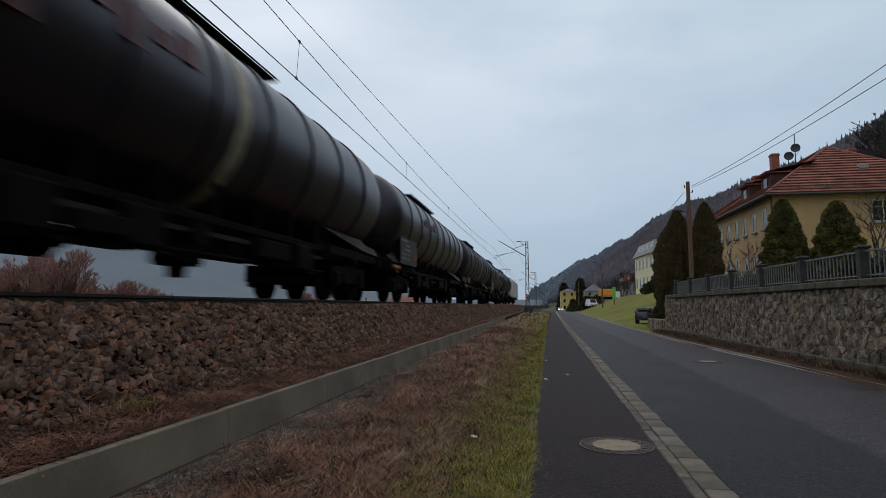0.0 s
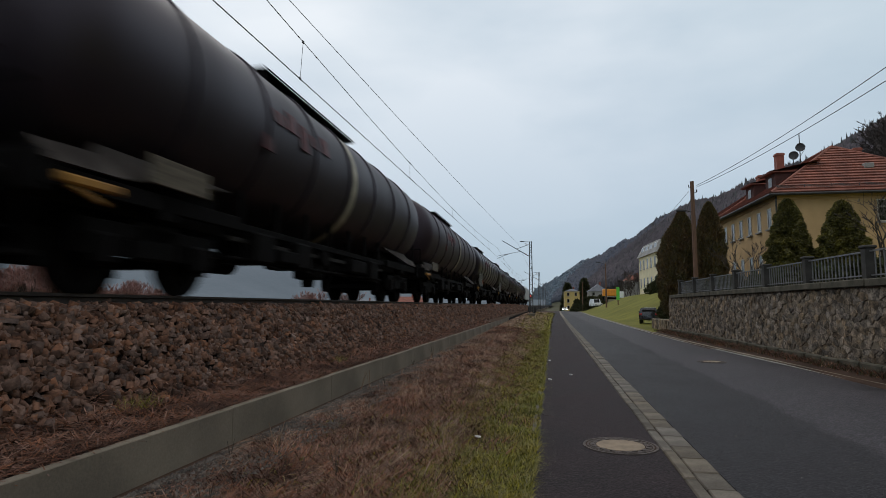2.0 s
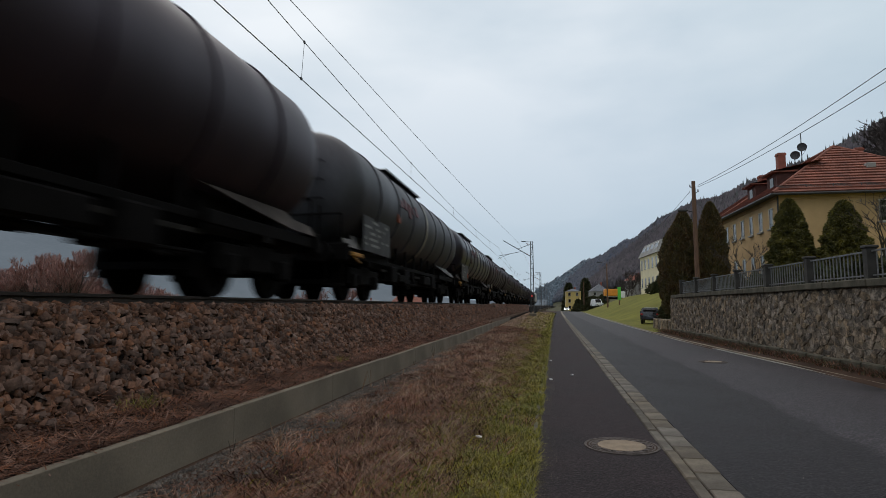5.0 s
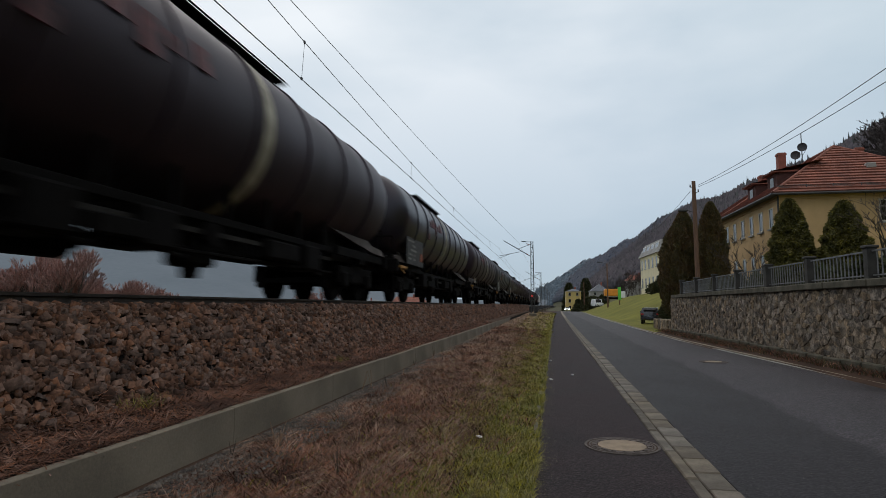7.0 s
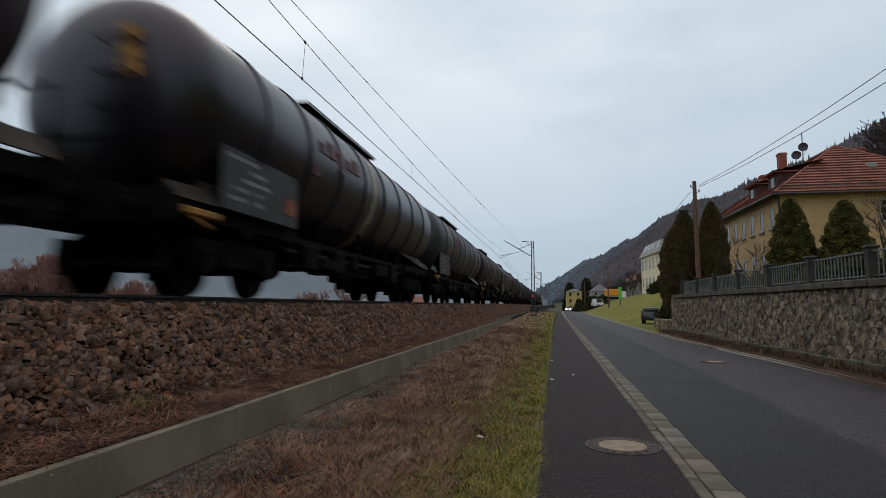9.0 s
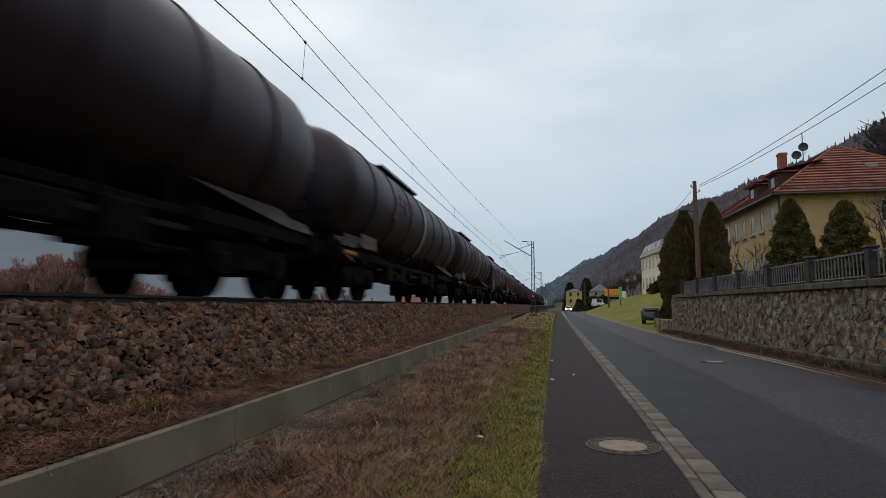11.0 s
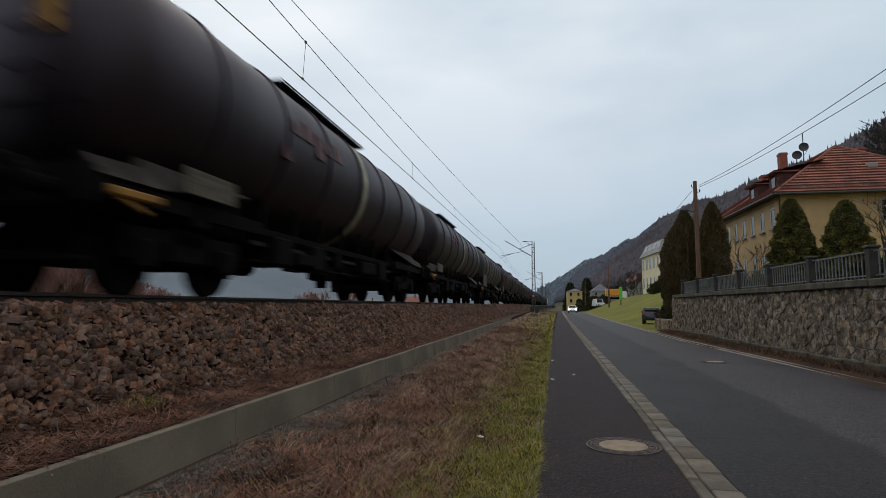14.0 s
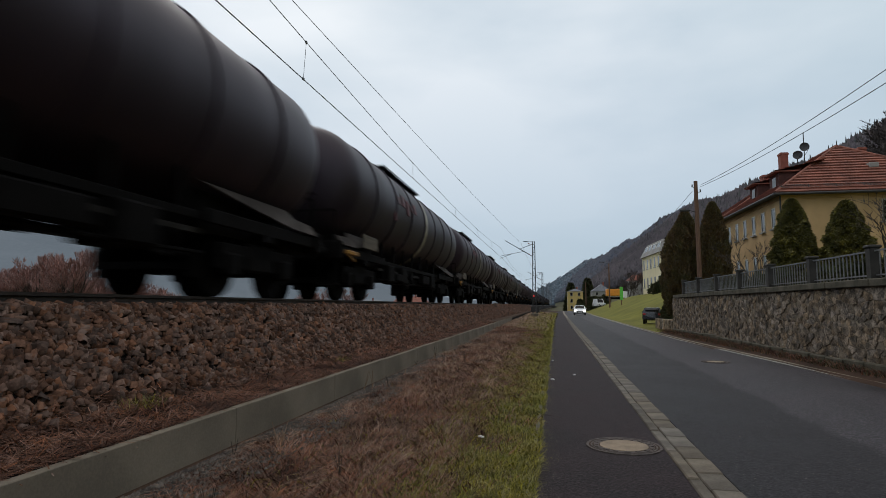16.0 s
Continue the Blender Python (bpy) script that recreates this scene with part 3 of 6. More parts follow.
# ---- overhead line ----
def lattice_mast(h=8.6):
    m = thing("catenary_mast", "grey lattice steel catenary mast with a cantilever arm", "catenary mast", group="catenary masts")
    bm = bmesh.new()
    box(bm, -0.45, 0.45, -0.45, 0.45, -0.6, 0.25, 0.04)
    part("foundation", bm, M_CONCRETE, m, "concrete foundation block")
    for sx in (-1, 1):
        bm = bmesh.new()
        a, b = Vector((sx * 0.20, 0, 0.2)), Vector((sx * 0.12, 0, h))
        for s in (-0.06, 0.06):
            rod(bm, a + Vector((0, s, 0)), b + Vector((0, s, 0)), 0.05, 0.045, 6)
        part("mast_leg", bm, M_MAST, m)
    bm = bmesh.new()
    n = 13
    for i in range(n):
        z0, z1 = 0.5 + i * (h - 0.6) / n, 0.5 + (i + 1) * (h - 0.6) / n
        w0, w1 = 0.20 - 0.08 * z0 / h, 0.20 - 0.08 * z1 / h
        box(bm, -w0, w0, -0.07, -0.05, z0 - 0.03, z0 + 0.03)
        rod(bm, ((-w0 if i % 2 else w0), 0.05, z0), ((w1 if i % 2 else -w1), 0.05, z1), 0.02, seg=5)
    part("lattice", bm, M_MAST, m)
    bm = bmesh.new()
    rod(bm, (-0.15, 0, h - 1.75), (-3.3, 0, h + 0.15), 0.045, 0.04, 8)
    rod(bm, (-0.15, 0, h - 0.35), (-1.6, 0, h - 0.85), 0.03, seg=6)
    part("cantilever", bm, M_MAST, m)
    bm = bmesh.new()
    rod(bm, (-1.1, 0, h - 1.15), (-3.8, 0, h - 1.65), 0.025, seg=6)
    rod(bm, (-2.6, 0, h - 1.45), (-3.9, 0, h - 1.95), 0.02, seg=6)
    part("registration_arm", bm, M_DARKMETAL, m)
    bm = bmesh.new()
    rod(bm, (0, 0, h - 0.05), (-1.05, 0, h - 0.02), 0.03, seg=6)
    box(bm, -1.2, -0.7, -0.05, 0.05, h - 0.03, h + 0.04)
    part("line_arm", bm, M_DARKMETAL, m)
    for x, z in ((-0.35, h - 1.62), (-0.3, h - 0.42)):
        bm = bmesh.new()
        for k in range(4):
            rod(bm, (x - 0.09 * k, 0, z + 0.052 * k), (x - 0.09 * k - 0.05, 0, z + 0.052 * k + 0.028), 0.07, 0.05, 8)
        part("insulator", bm, M_BRICK, m)
    return m


masts = lattice_mast()
masts.matrix_basis = pose(-1.62 + track_x(69) - TRACK_X, 69, 0.35)
for y in (4 - 65, 134, 199, 264, 329):
    copy_thing(masts, pose(-1.62 + track_x(y) - TRACK_X, y, 0.35))


def wire(name, pts, r, label, category="overhead wire"):
    cu = bpy.data.curves.new(name, "CURVE")
    cu.dimensions, cu.bevel_depth, cu.bevel_resolution = "3D", r, 1
    sp = cu.splines.new("POLY")
    sp.points.add(len(pts) - 1)
    for p, q in zip(sp.points, pts):
        p.co = (*q, 1)
    dg = new(name + "_tmp", cu)
    me = bpy.data.meshes.new_from_object(dg.evaluated_get(bpy.context.evaluated_depsgraph_get()))
    bpy.data.objects.remove(dg)
    me.materials.clear()
    me.materials.append(M_WIRE)
    return tagged(new(name, me), label, category) if label else new(name, me)


def stagger(y):
    """The contact wire zigzags from mast to mast."""
    u = (y - 4) / 65
    k = math.floor(u)
    a, b = (-0.2, 0.4) if k % 2 == 0 else (0.4, -0.2)
    return a + (b - a) * (u - k)


SUP = [-61, 4, 69, 134, 199, 264, 329]
catenary = thing("catenary", "thin dark contact wire hung from a sagging carrier wire by droppers", "overhead wire")


def carrier_z(y):
    for a, b in zip(SUP, SUP[1:]):
        if a <= y <= b:
            u = (y - a) / (b - a)
            return RAIL_Z + 6.7 - 4 * 0.70 * u * (1 - u)
    return RAIL_Z + 6.7


cw = wire("contact_wire", [(track_x(y) + stagger(y), y, RAIL_Z + 5.42) for y in range(-61, 330, 5)], 0.012, "")
cr = wire("carrier_wire", [(track_x(y) + 0.5 * stagger(y), y, carrier_z(y)) for y in [-61 + 2.5 * i for i in range(157)]], 0.010, "")
fd = wire("feeder_wire", [(-6.9 + 4.0 * (y - 4) / 65 if y < 69 else -2.9 + track_x(y) - track_x(69), y, (9.55 - 0.012 * min(69, max(y, 4))) - 0.2 * math.sin(math.pi * ((y - 4) % 65) / 65)) for y in [-61 + 2.5 * i for i in range(157)]], 0.010, "")
for o in (cw, cr, fd):
    o.parent = catenary
for y in (-9, 13.2, 24.7, 36.2, 47.5, 58.5, 80, 92, 104, 116, 126):
    bm = bmesh.new()
    xw, xc = track_x(y) + stagger(y), track_x(y) + 0.5 * stagger(y)
    rod(bm, (xw, y, RAIL_Z + 5.42), (xc, y, carrier_z(y)), 0.006, seg=5)
    box(bm, xw - 0.015, xw + 0.015, y - 0.04, y + 0.04, RAIL_Z + 5.4, RAIL_Z + 5.46)
    box(bm, xc - 0.015, xc + 0.015, y - 0.04, y + 0.04, carrier_z(y) - 0.03, carrier_z(y) + 0.03)
    part("dropper", bm, M_WIRE, catenary)


# ---- the train ----
PITCH = 17.27
TANK_R, TANK_Z, HALF = 1.46, 2.72, 8.0
MOVERS, WHEELSETS = [], []


def wheelset_mesh(bm):
    rod(bm, (-0.95, 0, 0), (0.95, 0, 0), 0.085, seg=10)
    for s in (-1, 1):
        rod(bm, (s * 0.685, 0, 0), (s * 0.82, 0, 0), 0.46, seg=24)
        rod(bm, (s * 0.665, 0, 0), (s * 0.695, 0, 0), 0.49, seg=24)
        rod(bm, (s * 0.82, 0, 0), (s * 0.845, 0, 0), 0.2, seg=12)
        for k in range(4):
            a = k * math.pi / 2
            box(bm, s * 0.818, s * 0.832, 0.3 * math.cos(a) - 0.05, 0.3 * math.cos(a) + 0.05, 0.3 * math.sin(a) - 0.05, 0.3 * math.sin(a) + 0.05)


def bogie(parent, y0):
    bg = new("bogie")
    bg.parent = parent
    bg.matrix_basis = pose(0, y0, 0)
    bm = bmesh.new()
    for s in (-1, 1):
        x0, x1 = s * 0.92, s * 1.06
        box(bm, x0, x1, -1.25, 1.25, 0.62, 0.80, 0.02)
        box(bm, x0, x1, -0.42, 0.42, 0.40, 0.86, 0.03)
        for yy in (-0.9, 0.9):
            box(bm, x0 - s * 0.02, x1 + s * 0.06, yy - 0.17, yy + 0.17, 0.30, 0.66, 0.04)
            for q in (-0.3, 0.3):
                rod(bm, (s * 1.0, yy + q, 0.42), (s * 1.0, yy + q, 0.68), 0.075, seg=8)
    box(bm, -1.0, 1.0, -0.22, 0.22, 0.50, 0.92)
    part("bogie_frame", bm, M_BLACKSTEEL, bg)
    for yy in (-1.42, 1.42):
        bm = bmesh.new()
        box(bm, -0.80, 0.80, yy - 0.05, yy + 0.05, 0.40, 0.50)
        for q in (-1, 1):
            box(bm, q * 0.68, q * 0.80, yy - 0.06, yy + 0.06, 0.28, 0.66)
        part("brake_beam", bm, M_BLACKSTEEL, bg)
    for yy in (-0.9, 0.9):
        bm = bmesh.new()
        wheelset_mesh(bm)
        w = part("wheelset", bm, M_BLACKSTEEL, bg, at=pose(0, yy, 0.46))
        w["axle"] = yy
    return bg


def tank_wagon(paint, label, ring_n, band, panel, end_mark, top=0.0, cut=0.0):
    """A bogie tank wagon, 17.27 m over buffers, its origin at rail level under its middle."""
    w = thing("tank_wagon", label, "tank wagon", group="wagons of the goods train")
    bm = bmesh.new()
    R, H = TANK_R, HALF
    rear = -H + cut
    prof = [(0, 0), (0.02, 0.45), (0.09, 0.85), (0.20, 1.13), (0.36, 1.32), (0.55, 1.42), (0.75, R)]
    prof = [(rear + y, r) for y, r in prof] + [(y, R) for y in (-5, -3, -1, 1, 3, 5)] + [(H - y, r) for y, r in reversed(prof)]
    lathe_y(bm, prof, 48)
    tank = part("tank", bm, paint, w, smooth=True, at=pose(0, 0, TANK_Z))
    for i in range(ring_n):
        y = -5.9 + 11.8 * i / (ring_n - 1)
        bm = bmesh.new()
        lathe_y(bm, [(y - 0.05, R - 0.01), (y - 0.045, R + 0.035), (y + 0.045, R + 0.035), (y + 0.05, R - 0.01)], 48)
        part("tank_ring", bm, paint, tank, smooth=True)
    if band:
        bm = bmesh.new()
        lathe_y(bm, [(band - 0.15, R - 0.01), (band - 0.145, R + 0.014), (band + 0.145, R + 0.014), (band + 0.15, R - 0.01)], 48)
        part("painted_band", bm, M_BANDCREAM, tank, "dirty cream-painted band round the tank", smooth=True)
    # roof walkway, dome and ladder
    bm = bmesh.new()
    rod(bm, (0, top, R - 0.05), (0, top, R + 0.16), 0.32, seg=20)
    rod(bm, (0, top, R + 0.16), (0, top, R + 0.2), 0.36, seg=20)
    part("manway_dome", bm, paint, tank)
    bm = bmesh.new()
    for x0, x1 in ((-0.62, -0.40), (-0.36, -0.14), (0.14, 0.36), (0.40, 0.62)):
        box(bm, x0, x1, top - 2.6, top + 2.6, R + 0.10, R + 0.13)
    for y in (top - 2.5, top - 1.25, top + 0.6, top + 1.9):
        box(bm, -0.64, 0.64, y - 0.03, y + 0.03, R - 0.16, R + 0.10)
    part("roof_walkway", bm, M_BLACKSTEEL, tank)
    bm = bmesh.new()
    for s in (-1, 1):
        rod(bm, (s * 0.66, top - 2.6, R + 0.13), (s * 0.66, top + 2.6, R + 0.13), 0.018, seg=5)
    part("walkway_rail", bm, M_BLACKSTEEL, tank)
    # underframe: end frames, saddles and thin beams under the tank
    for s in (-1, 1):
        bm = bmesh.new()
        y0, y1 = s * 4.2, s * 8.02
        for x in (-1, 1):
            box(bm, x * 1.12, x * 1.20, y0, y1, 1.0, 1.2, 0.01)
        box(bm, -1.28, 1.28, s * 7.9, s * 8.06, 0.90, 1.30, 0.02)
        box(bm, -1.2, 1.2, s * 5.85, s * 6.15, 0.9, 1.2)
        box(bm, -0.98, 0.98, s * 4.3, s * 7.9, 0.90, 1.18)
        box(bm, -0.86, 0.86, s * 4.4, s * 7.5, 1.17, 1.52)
        part("end_frame", bm, M_BLACKSTEEL, w)
        for x in (-1, 1):
            bm = bmesh.new()
            pts = [(x * (1.24 - 0.6 * (c - 1.23)), s * b, c) for b, c in ((4.3, 1.60), (7.0, 1.60), (7.15, 1.47), (7.9, 1.43), (7.9, 1.23), (6.9, 1.24), (5.6, 1.40))]
            q = [(a - x * 0.05, b, c) for a, b, c in pts]
            face(bm, *pts), face(bm, *q)
            for i in range(7):
                j = (i + 1) % 7
                face(bm, pts[i], pts[j], q[j], q[i])
            bmesh.ops.remove_doubles(bm, verts=bm.verts, dist=0.001)
            part("saddle_plate", bm, M_SADDLE if panel == 1 else M_DUSTY, w, "pale dusty saddle plate under the tank end")
            bm = bmesh.new()
            rod(bm, (x * 0.875, s * 8.05, 1.06), (x * 0.875, s * 8.42, 1.06), 0.10, seg=12)
            rod(bm, (x * 0.875, s * 8.42, 1.06), (x * 0.875, s * 8.62, 1.06), 0.075, seg=12)
            rod(bm, (x * 0.875, s * 8.57, 1.06), (x * 0.875, s * 8.63, 1.06), 0.22, seg=16)
            part("buffer", bm, M_BLACKSTEEL, w)
        bm = bmesh.new()
        for x in (-0.55, 0.55):
            rod(bm, (x, s * 7.95, 1.3), (x, s * 7.95, 2.2), 0.02, seg=6)
        rod(bm, (-1.1, s * 7.98, 2.0), (1.1, s * 7.98, 2.0), 0.02, seg=6)
        for x in (-1.1, 1.1):
            rod(bm, (x, s * 7.98, 1.25), (x, s * 7.98, 2.0), 0.02, seg=6)
        part("end_handrail", bm, M_BLACKSTEEL, w)
        bogie(w, s * 6.0)
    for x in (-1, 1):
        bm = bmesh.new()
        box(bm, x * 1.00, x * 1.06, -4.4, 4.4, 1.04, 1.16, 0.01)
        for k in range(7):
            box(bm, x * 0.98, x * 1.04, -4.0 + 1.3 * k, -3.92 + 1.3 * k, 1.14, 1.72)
        part("side_sill", bm, M_BLACKSTEEL, w)
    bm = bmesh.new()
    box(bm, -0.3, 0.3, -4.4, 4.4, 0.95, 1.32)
    part("centre_sill", bm, M_BLACKSTEEL, w)
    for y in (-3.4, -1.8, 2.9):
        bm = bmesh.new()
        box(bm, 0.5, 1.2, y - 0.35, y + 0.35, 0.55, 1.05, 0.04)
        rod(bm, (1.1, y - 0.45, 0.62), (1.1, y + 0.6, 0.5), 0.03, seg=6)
        part("equipment_box", bm, M_BLACKSTEEL, w)
    bm = bmesh.new()
    box(bm, 0.95, 1.03, -4.3, 4.3, 0.86, 0.93)
    box(bm, -1.03, -0.95, -4.3, 4.3, 0.86, 0.93)
    box(bm, -0.06, 0.06, -4.6, 4.6, 0.70, 0.78)
    part("brake_rod", bm, M_FRAMEGREY, w)
    bm = bmesh.new()
    rod(bm, (0, -0.6, 1.32), (0, -0.6, 0.72), 0.16, seg=12)
    rod(bm, (-1.15, -0.6, 0.86), (1.15, -0.6, 0.86), 0.11, seg=12)
    for x in (-1.15, 1.15):
        rod(bm, (x - 0.08 * (1 if x > 0 else -1), -0.6, 0.86), (x, -0.6, 0.86), 0.17, seg=12)
    box(bm, 0.5, 0.95, -0.85, -0.2, 0.42, 0.95, 0.05)
    rod(bm, (0.72, -0.52, 0.5), (0.72, -0.52, 0.26), 0.15, 0.12, seg=12)
    part("discharge_pipe", bm, M_BLACKSTEEL, w)
    bm = bmesh.new()
    rod(bm, (1.02, -4.3, 0.60), (1.02, 4.3, 0.60), 0.028, seg=6)
    for k in range(5):
        box(bm, 1.0, 1.04, -3.9 + 1.9 * k, -3.86 + 1.9 * k, 0.58, 1.06)
    part("air_pipe", bm, M_BLACKSTEEL, w)
    bm = bmesh.new()
    rod(bm, (0.2, 1.0, 0.84), (0.2, 2.3, 0.84), 0.2, seg=14)
    box(bm, -0.3, 0.6, 1.1, 1.2, 0.84, 1.3)
    box(bm, -0.3, 0.6, 2.1, 2.2, 0.84, 1.3)
    part("brake_cylinder", bm, M_BLACKSTEEL, w)
    bm = bmesh.new()
    box(bm, 1.05, 1.22, -2.9, -2.1, 0.62, 0.84, 0.02)
    part("tool_box", bm, M_BLACKSTEEL, w)
    # air tank, levers and pipes hung low between the bogies
    bm = bmesh.new()
    rod(bm, (-0.75, -3.2, 0.72), (-0.75, -1.2, 0.72), 0.22, seg=14)
    box(bm, -0.8, -0.7, -2.9, -2.8, 0.72, 1.3)
    box(bm, -0.8, -0.7, -1.6, -1.5, 0.72, 1.3)
    part("air_tank", bm, M_BLACKSTEEL, w)
    bm = bmesh.new()
    rod(bm, (0.85, -4.2, 0.60), (0.85, -0.9, 0.66), 0.035, seg=6)
    rod(bm, (0.85, 0.2, 0.70), (0.85, 4.2, 0.58), 0.035, seg=6)
    for y, z in ((-3.9, 0.56), (-1.1, 0.60), (0.4, 0.62), (3.6, 0.52)):
        box(bm, 0.81, 0.89, y - 0.05, y + 0.05, z, 1.05)
    box(bm, 0.55, 0.62, 0.3, 3.4, 0.74, 0.86)
    part("brake_lever", bm, M_BLACKSTEEL, w)
    bm = bmesh.new()
    box(bm, 0.98, 1.2, 1.0, 2.2, 0.66, 0.98, 0.03)
    part("valve_box", bm, M_BLACKSTEEL, w)
    # lettering boards and marks on the side toward the road
    if panel:
        bm = bmesh.new()
        box(bm, 1.30, 1.33, -7.0 if panel < 3 else -6.2, -4.5, 1.22, 2.42 if panel < 3 else 1.95, 0.01)
        pb = part("data_board", bm, M_BOARD, w, "grey board with pale lettering")
        rng = random.Random(5)
        bm = bmesh.new()
        for k in range(7) if panel < 3 else range(3, 7):
            y = -6.9 if panel < 3 else -6.1
            while y < (-5.5 if panel == 2 else -4.9):
                ln = rng.uniform(0.06, 0.3)
                if rng.random() < 0.6:
                    box(bm, 1.33, 1.335, y, y + ln, 2.28 - 0.15 * k, 2.345 - 0.15 * k)
                y += ln + rng.choice((0.06, 0.06, 0.3))
        tagged(part("lettering", bm, M_MARKS, pb, "rows of pale unreadable lettering"), kind="stuff")
        if panel == 2:
            bm = bmesh.new()
            box(bm, 1.33, 1.345, -4.98, -4.6, 1.42, 1.70)
            part("hazard_plate", bm, M_ORANGE, pb, "plain orange hazard plate")
    else:
        bm = bmesh.new()
        box(bm, 1.27, 1.30, -6.5, -5.3, 1.28, 1.62, 0.01)
        pb = part("data_board", bm, M_BOARDWOOD, w, "dirty pale wooden label board")
    bm = bmesh.new()
    for y in (-3.95,):
        box(bm, R - 0.03, R + 0.01, y - 0.15, y + 0.15, -0.40, -0.16)
    part("hazard_label", bm, M_ORANGE if panel == 1 else M_REDMARK, tank, "small faded orange warning label")
    bm = bmesh.new()
    for k in range(5):
        y = -3.6 + 0.52 * k
        a = math.radians(9 + 3 * math.sin(2.1 * k))
        m = Matrix.Translation(((R + 0.006) * math.cos(a), y, (R + 0.006) * math.sin(a))) @ Matrix.Rotation(-a, 4, "Y")
        bmesh.ops.create_cube(bm, size=1, matrix=m @ Matrix.Diagonal((0.02, 0.36, 0.22 + 0.12 * (k % 3), 1)))
    part("company_mark", bm, M_REDMARK, tank, "row of faded dark red blocks of lettering")
    bm = bmesh.new()
    box(bm, 1.24, 1.34, -7.75, -7.0, 1.02, 1.12, 0.02)
    rod(bm, (1.30, -7.6, 1.0), (1.30, -7.2, 0.9), 0.03, seg=6)
    part("shunter_handle", bm, M_AMBER, w, "yellow-painted shunter's handle")
    if end_mark:
        bm = bmesh.new()
        for z in (0.62, 0.38, 0.16):
            box(bm, 0.42, 0.70, rear + 0.07, rear + 0.02, z - 0.09, z + 0.09)
        part("end_mark", bm, M_AMBER, tank, "faded yellow number blocks on the tank end")
    bm = bmesh.new()
    for x in (0.75, 1.15):
        rod(bm, (x, -8.0, 1.0), (x, -8.0, 0.35), 0.018, seg=6)
    box(bm, 0.72, 1.18, -8.1, -7.9, 0.33, 0.37)
    part("foot_step", bm, M_BLACKSTEEL, w)
    for z in (0.55, 0.1, -0.35):
        bm = bmesh.new()
        yy = rear - 0.04
        rod(bm, (0.15, yy, z), (0.62, yy, z), 0.018, seg=5)
        for x in (0.15, 0.62):
            rod(bm, (x, yy, z), (x, yy + 0.3, z), 0.014, seg=5)
        part("end_rung", bm, M_BLACKSTEEL, tank)
    for s in (-1, 1):
        bm = bmesh.new()
        rod(bm, (0, s * 8.05, 1.02), (0, s * 8.5, 0.96), 0.05, seg=6)
        rod(bm, (0, s * 8.45, 0.98), (0, s * 8.62, 0.80), 0.04, seg=6)
        part("coupling", bm, M_BLACKSTEEL, w)
    return w


FAR = pose(0, -2000, -60)
KINDS = {
    "A": tank_wagon(M_TANK_BLACK, "glossy black bogie tank wagon with ribbed tank and lettered board", 8, -0.1, 2, True),
    "B": tank_wagon(M_TANK_BROWN, "grimy brown-black bogie tank wagon with a cream band", 7, 0.35, 0, True),
    "D": tank_wagon(M_TANK_DARK, "sooty dark grey bogie tank wagon with a dull band", 7, 0.35, 0, False),
    "C": tank_wagon(M_TANK_GREEN, "dusty grey-green bogie tank wagon with a cream band", 7, 0.2, 1, False),
    "F": tank_wagon(M_TANK_BROWN, "grimy brown-black bogie tank wagon with a pale lettered board", 7, 0.35, 3, False, cut=0.85),
    "E": tank_wagon(M_TANK_GREEN, "dusty grey-green bogie tank wagon with a band off its middle", 7, -1.65, 1, False, -1.4),
}


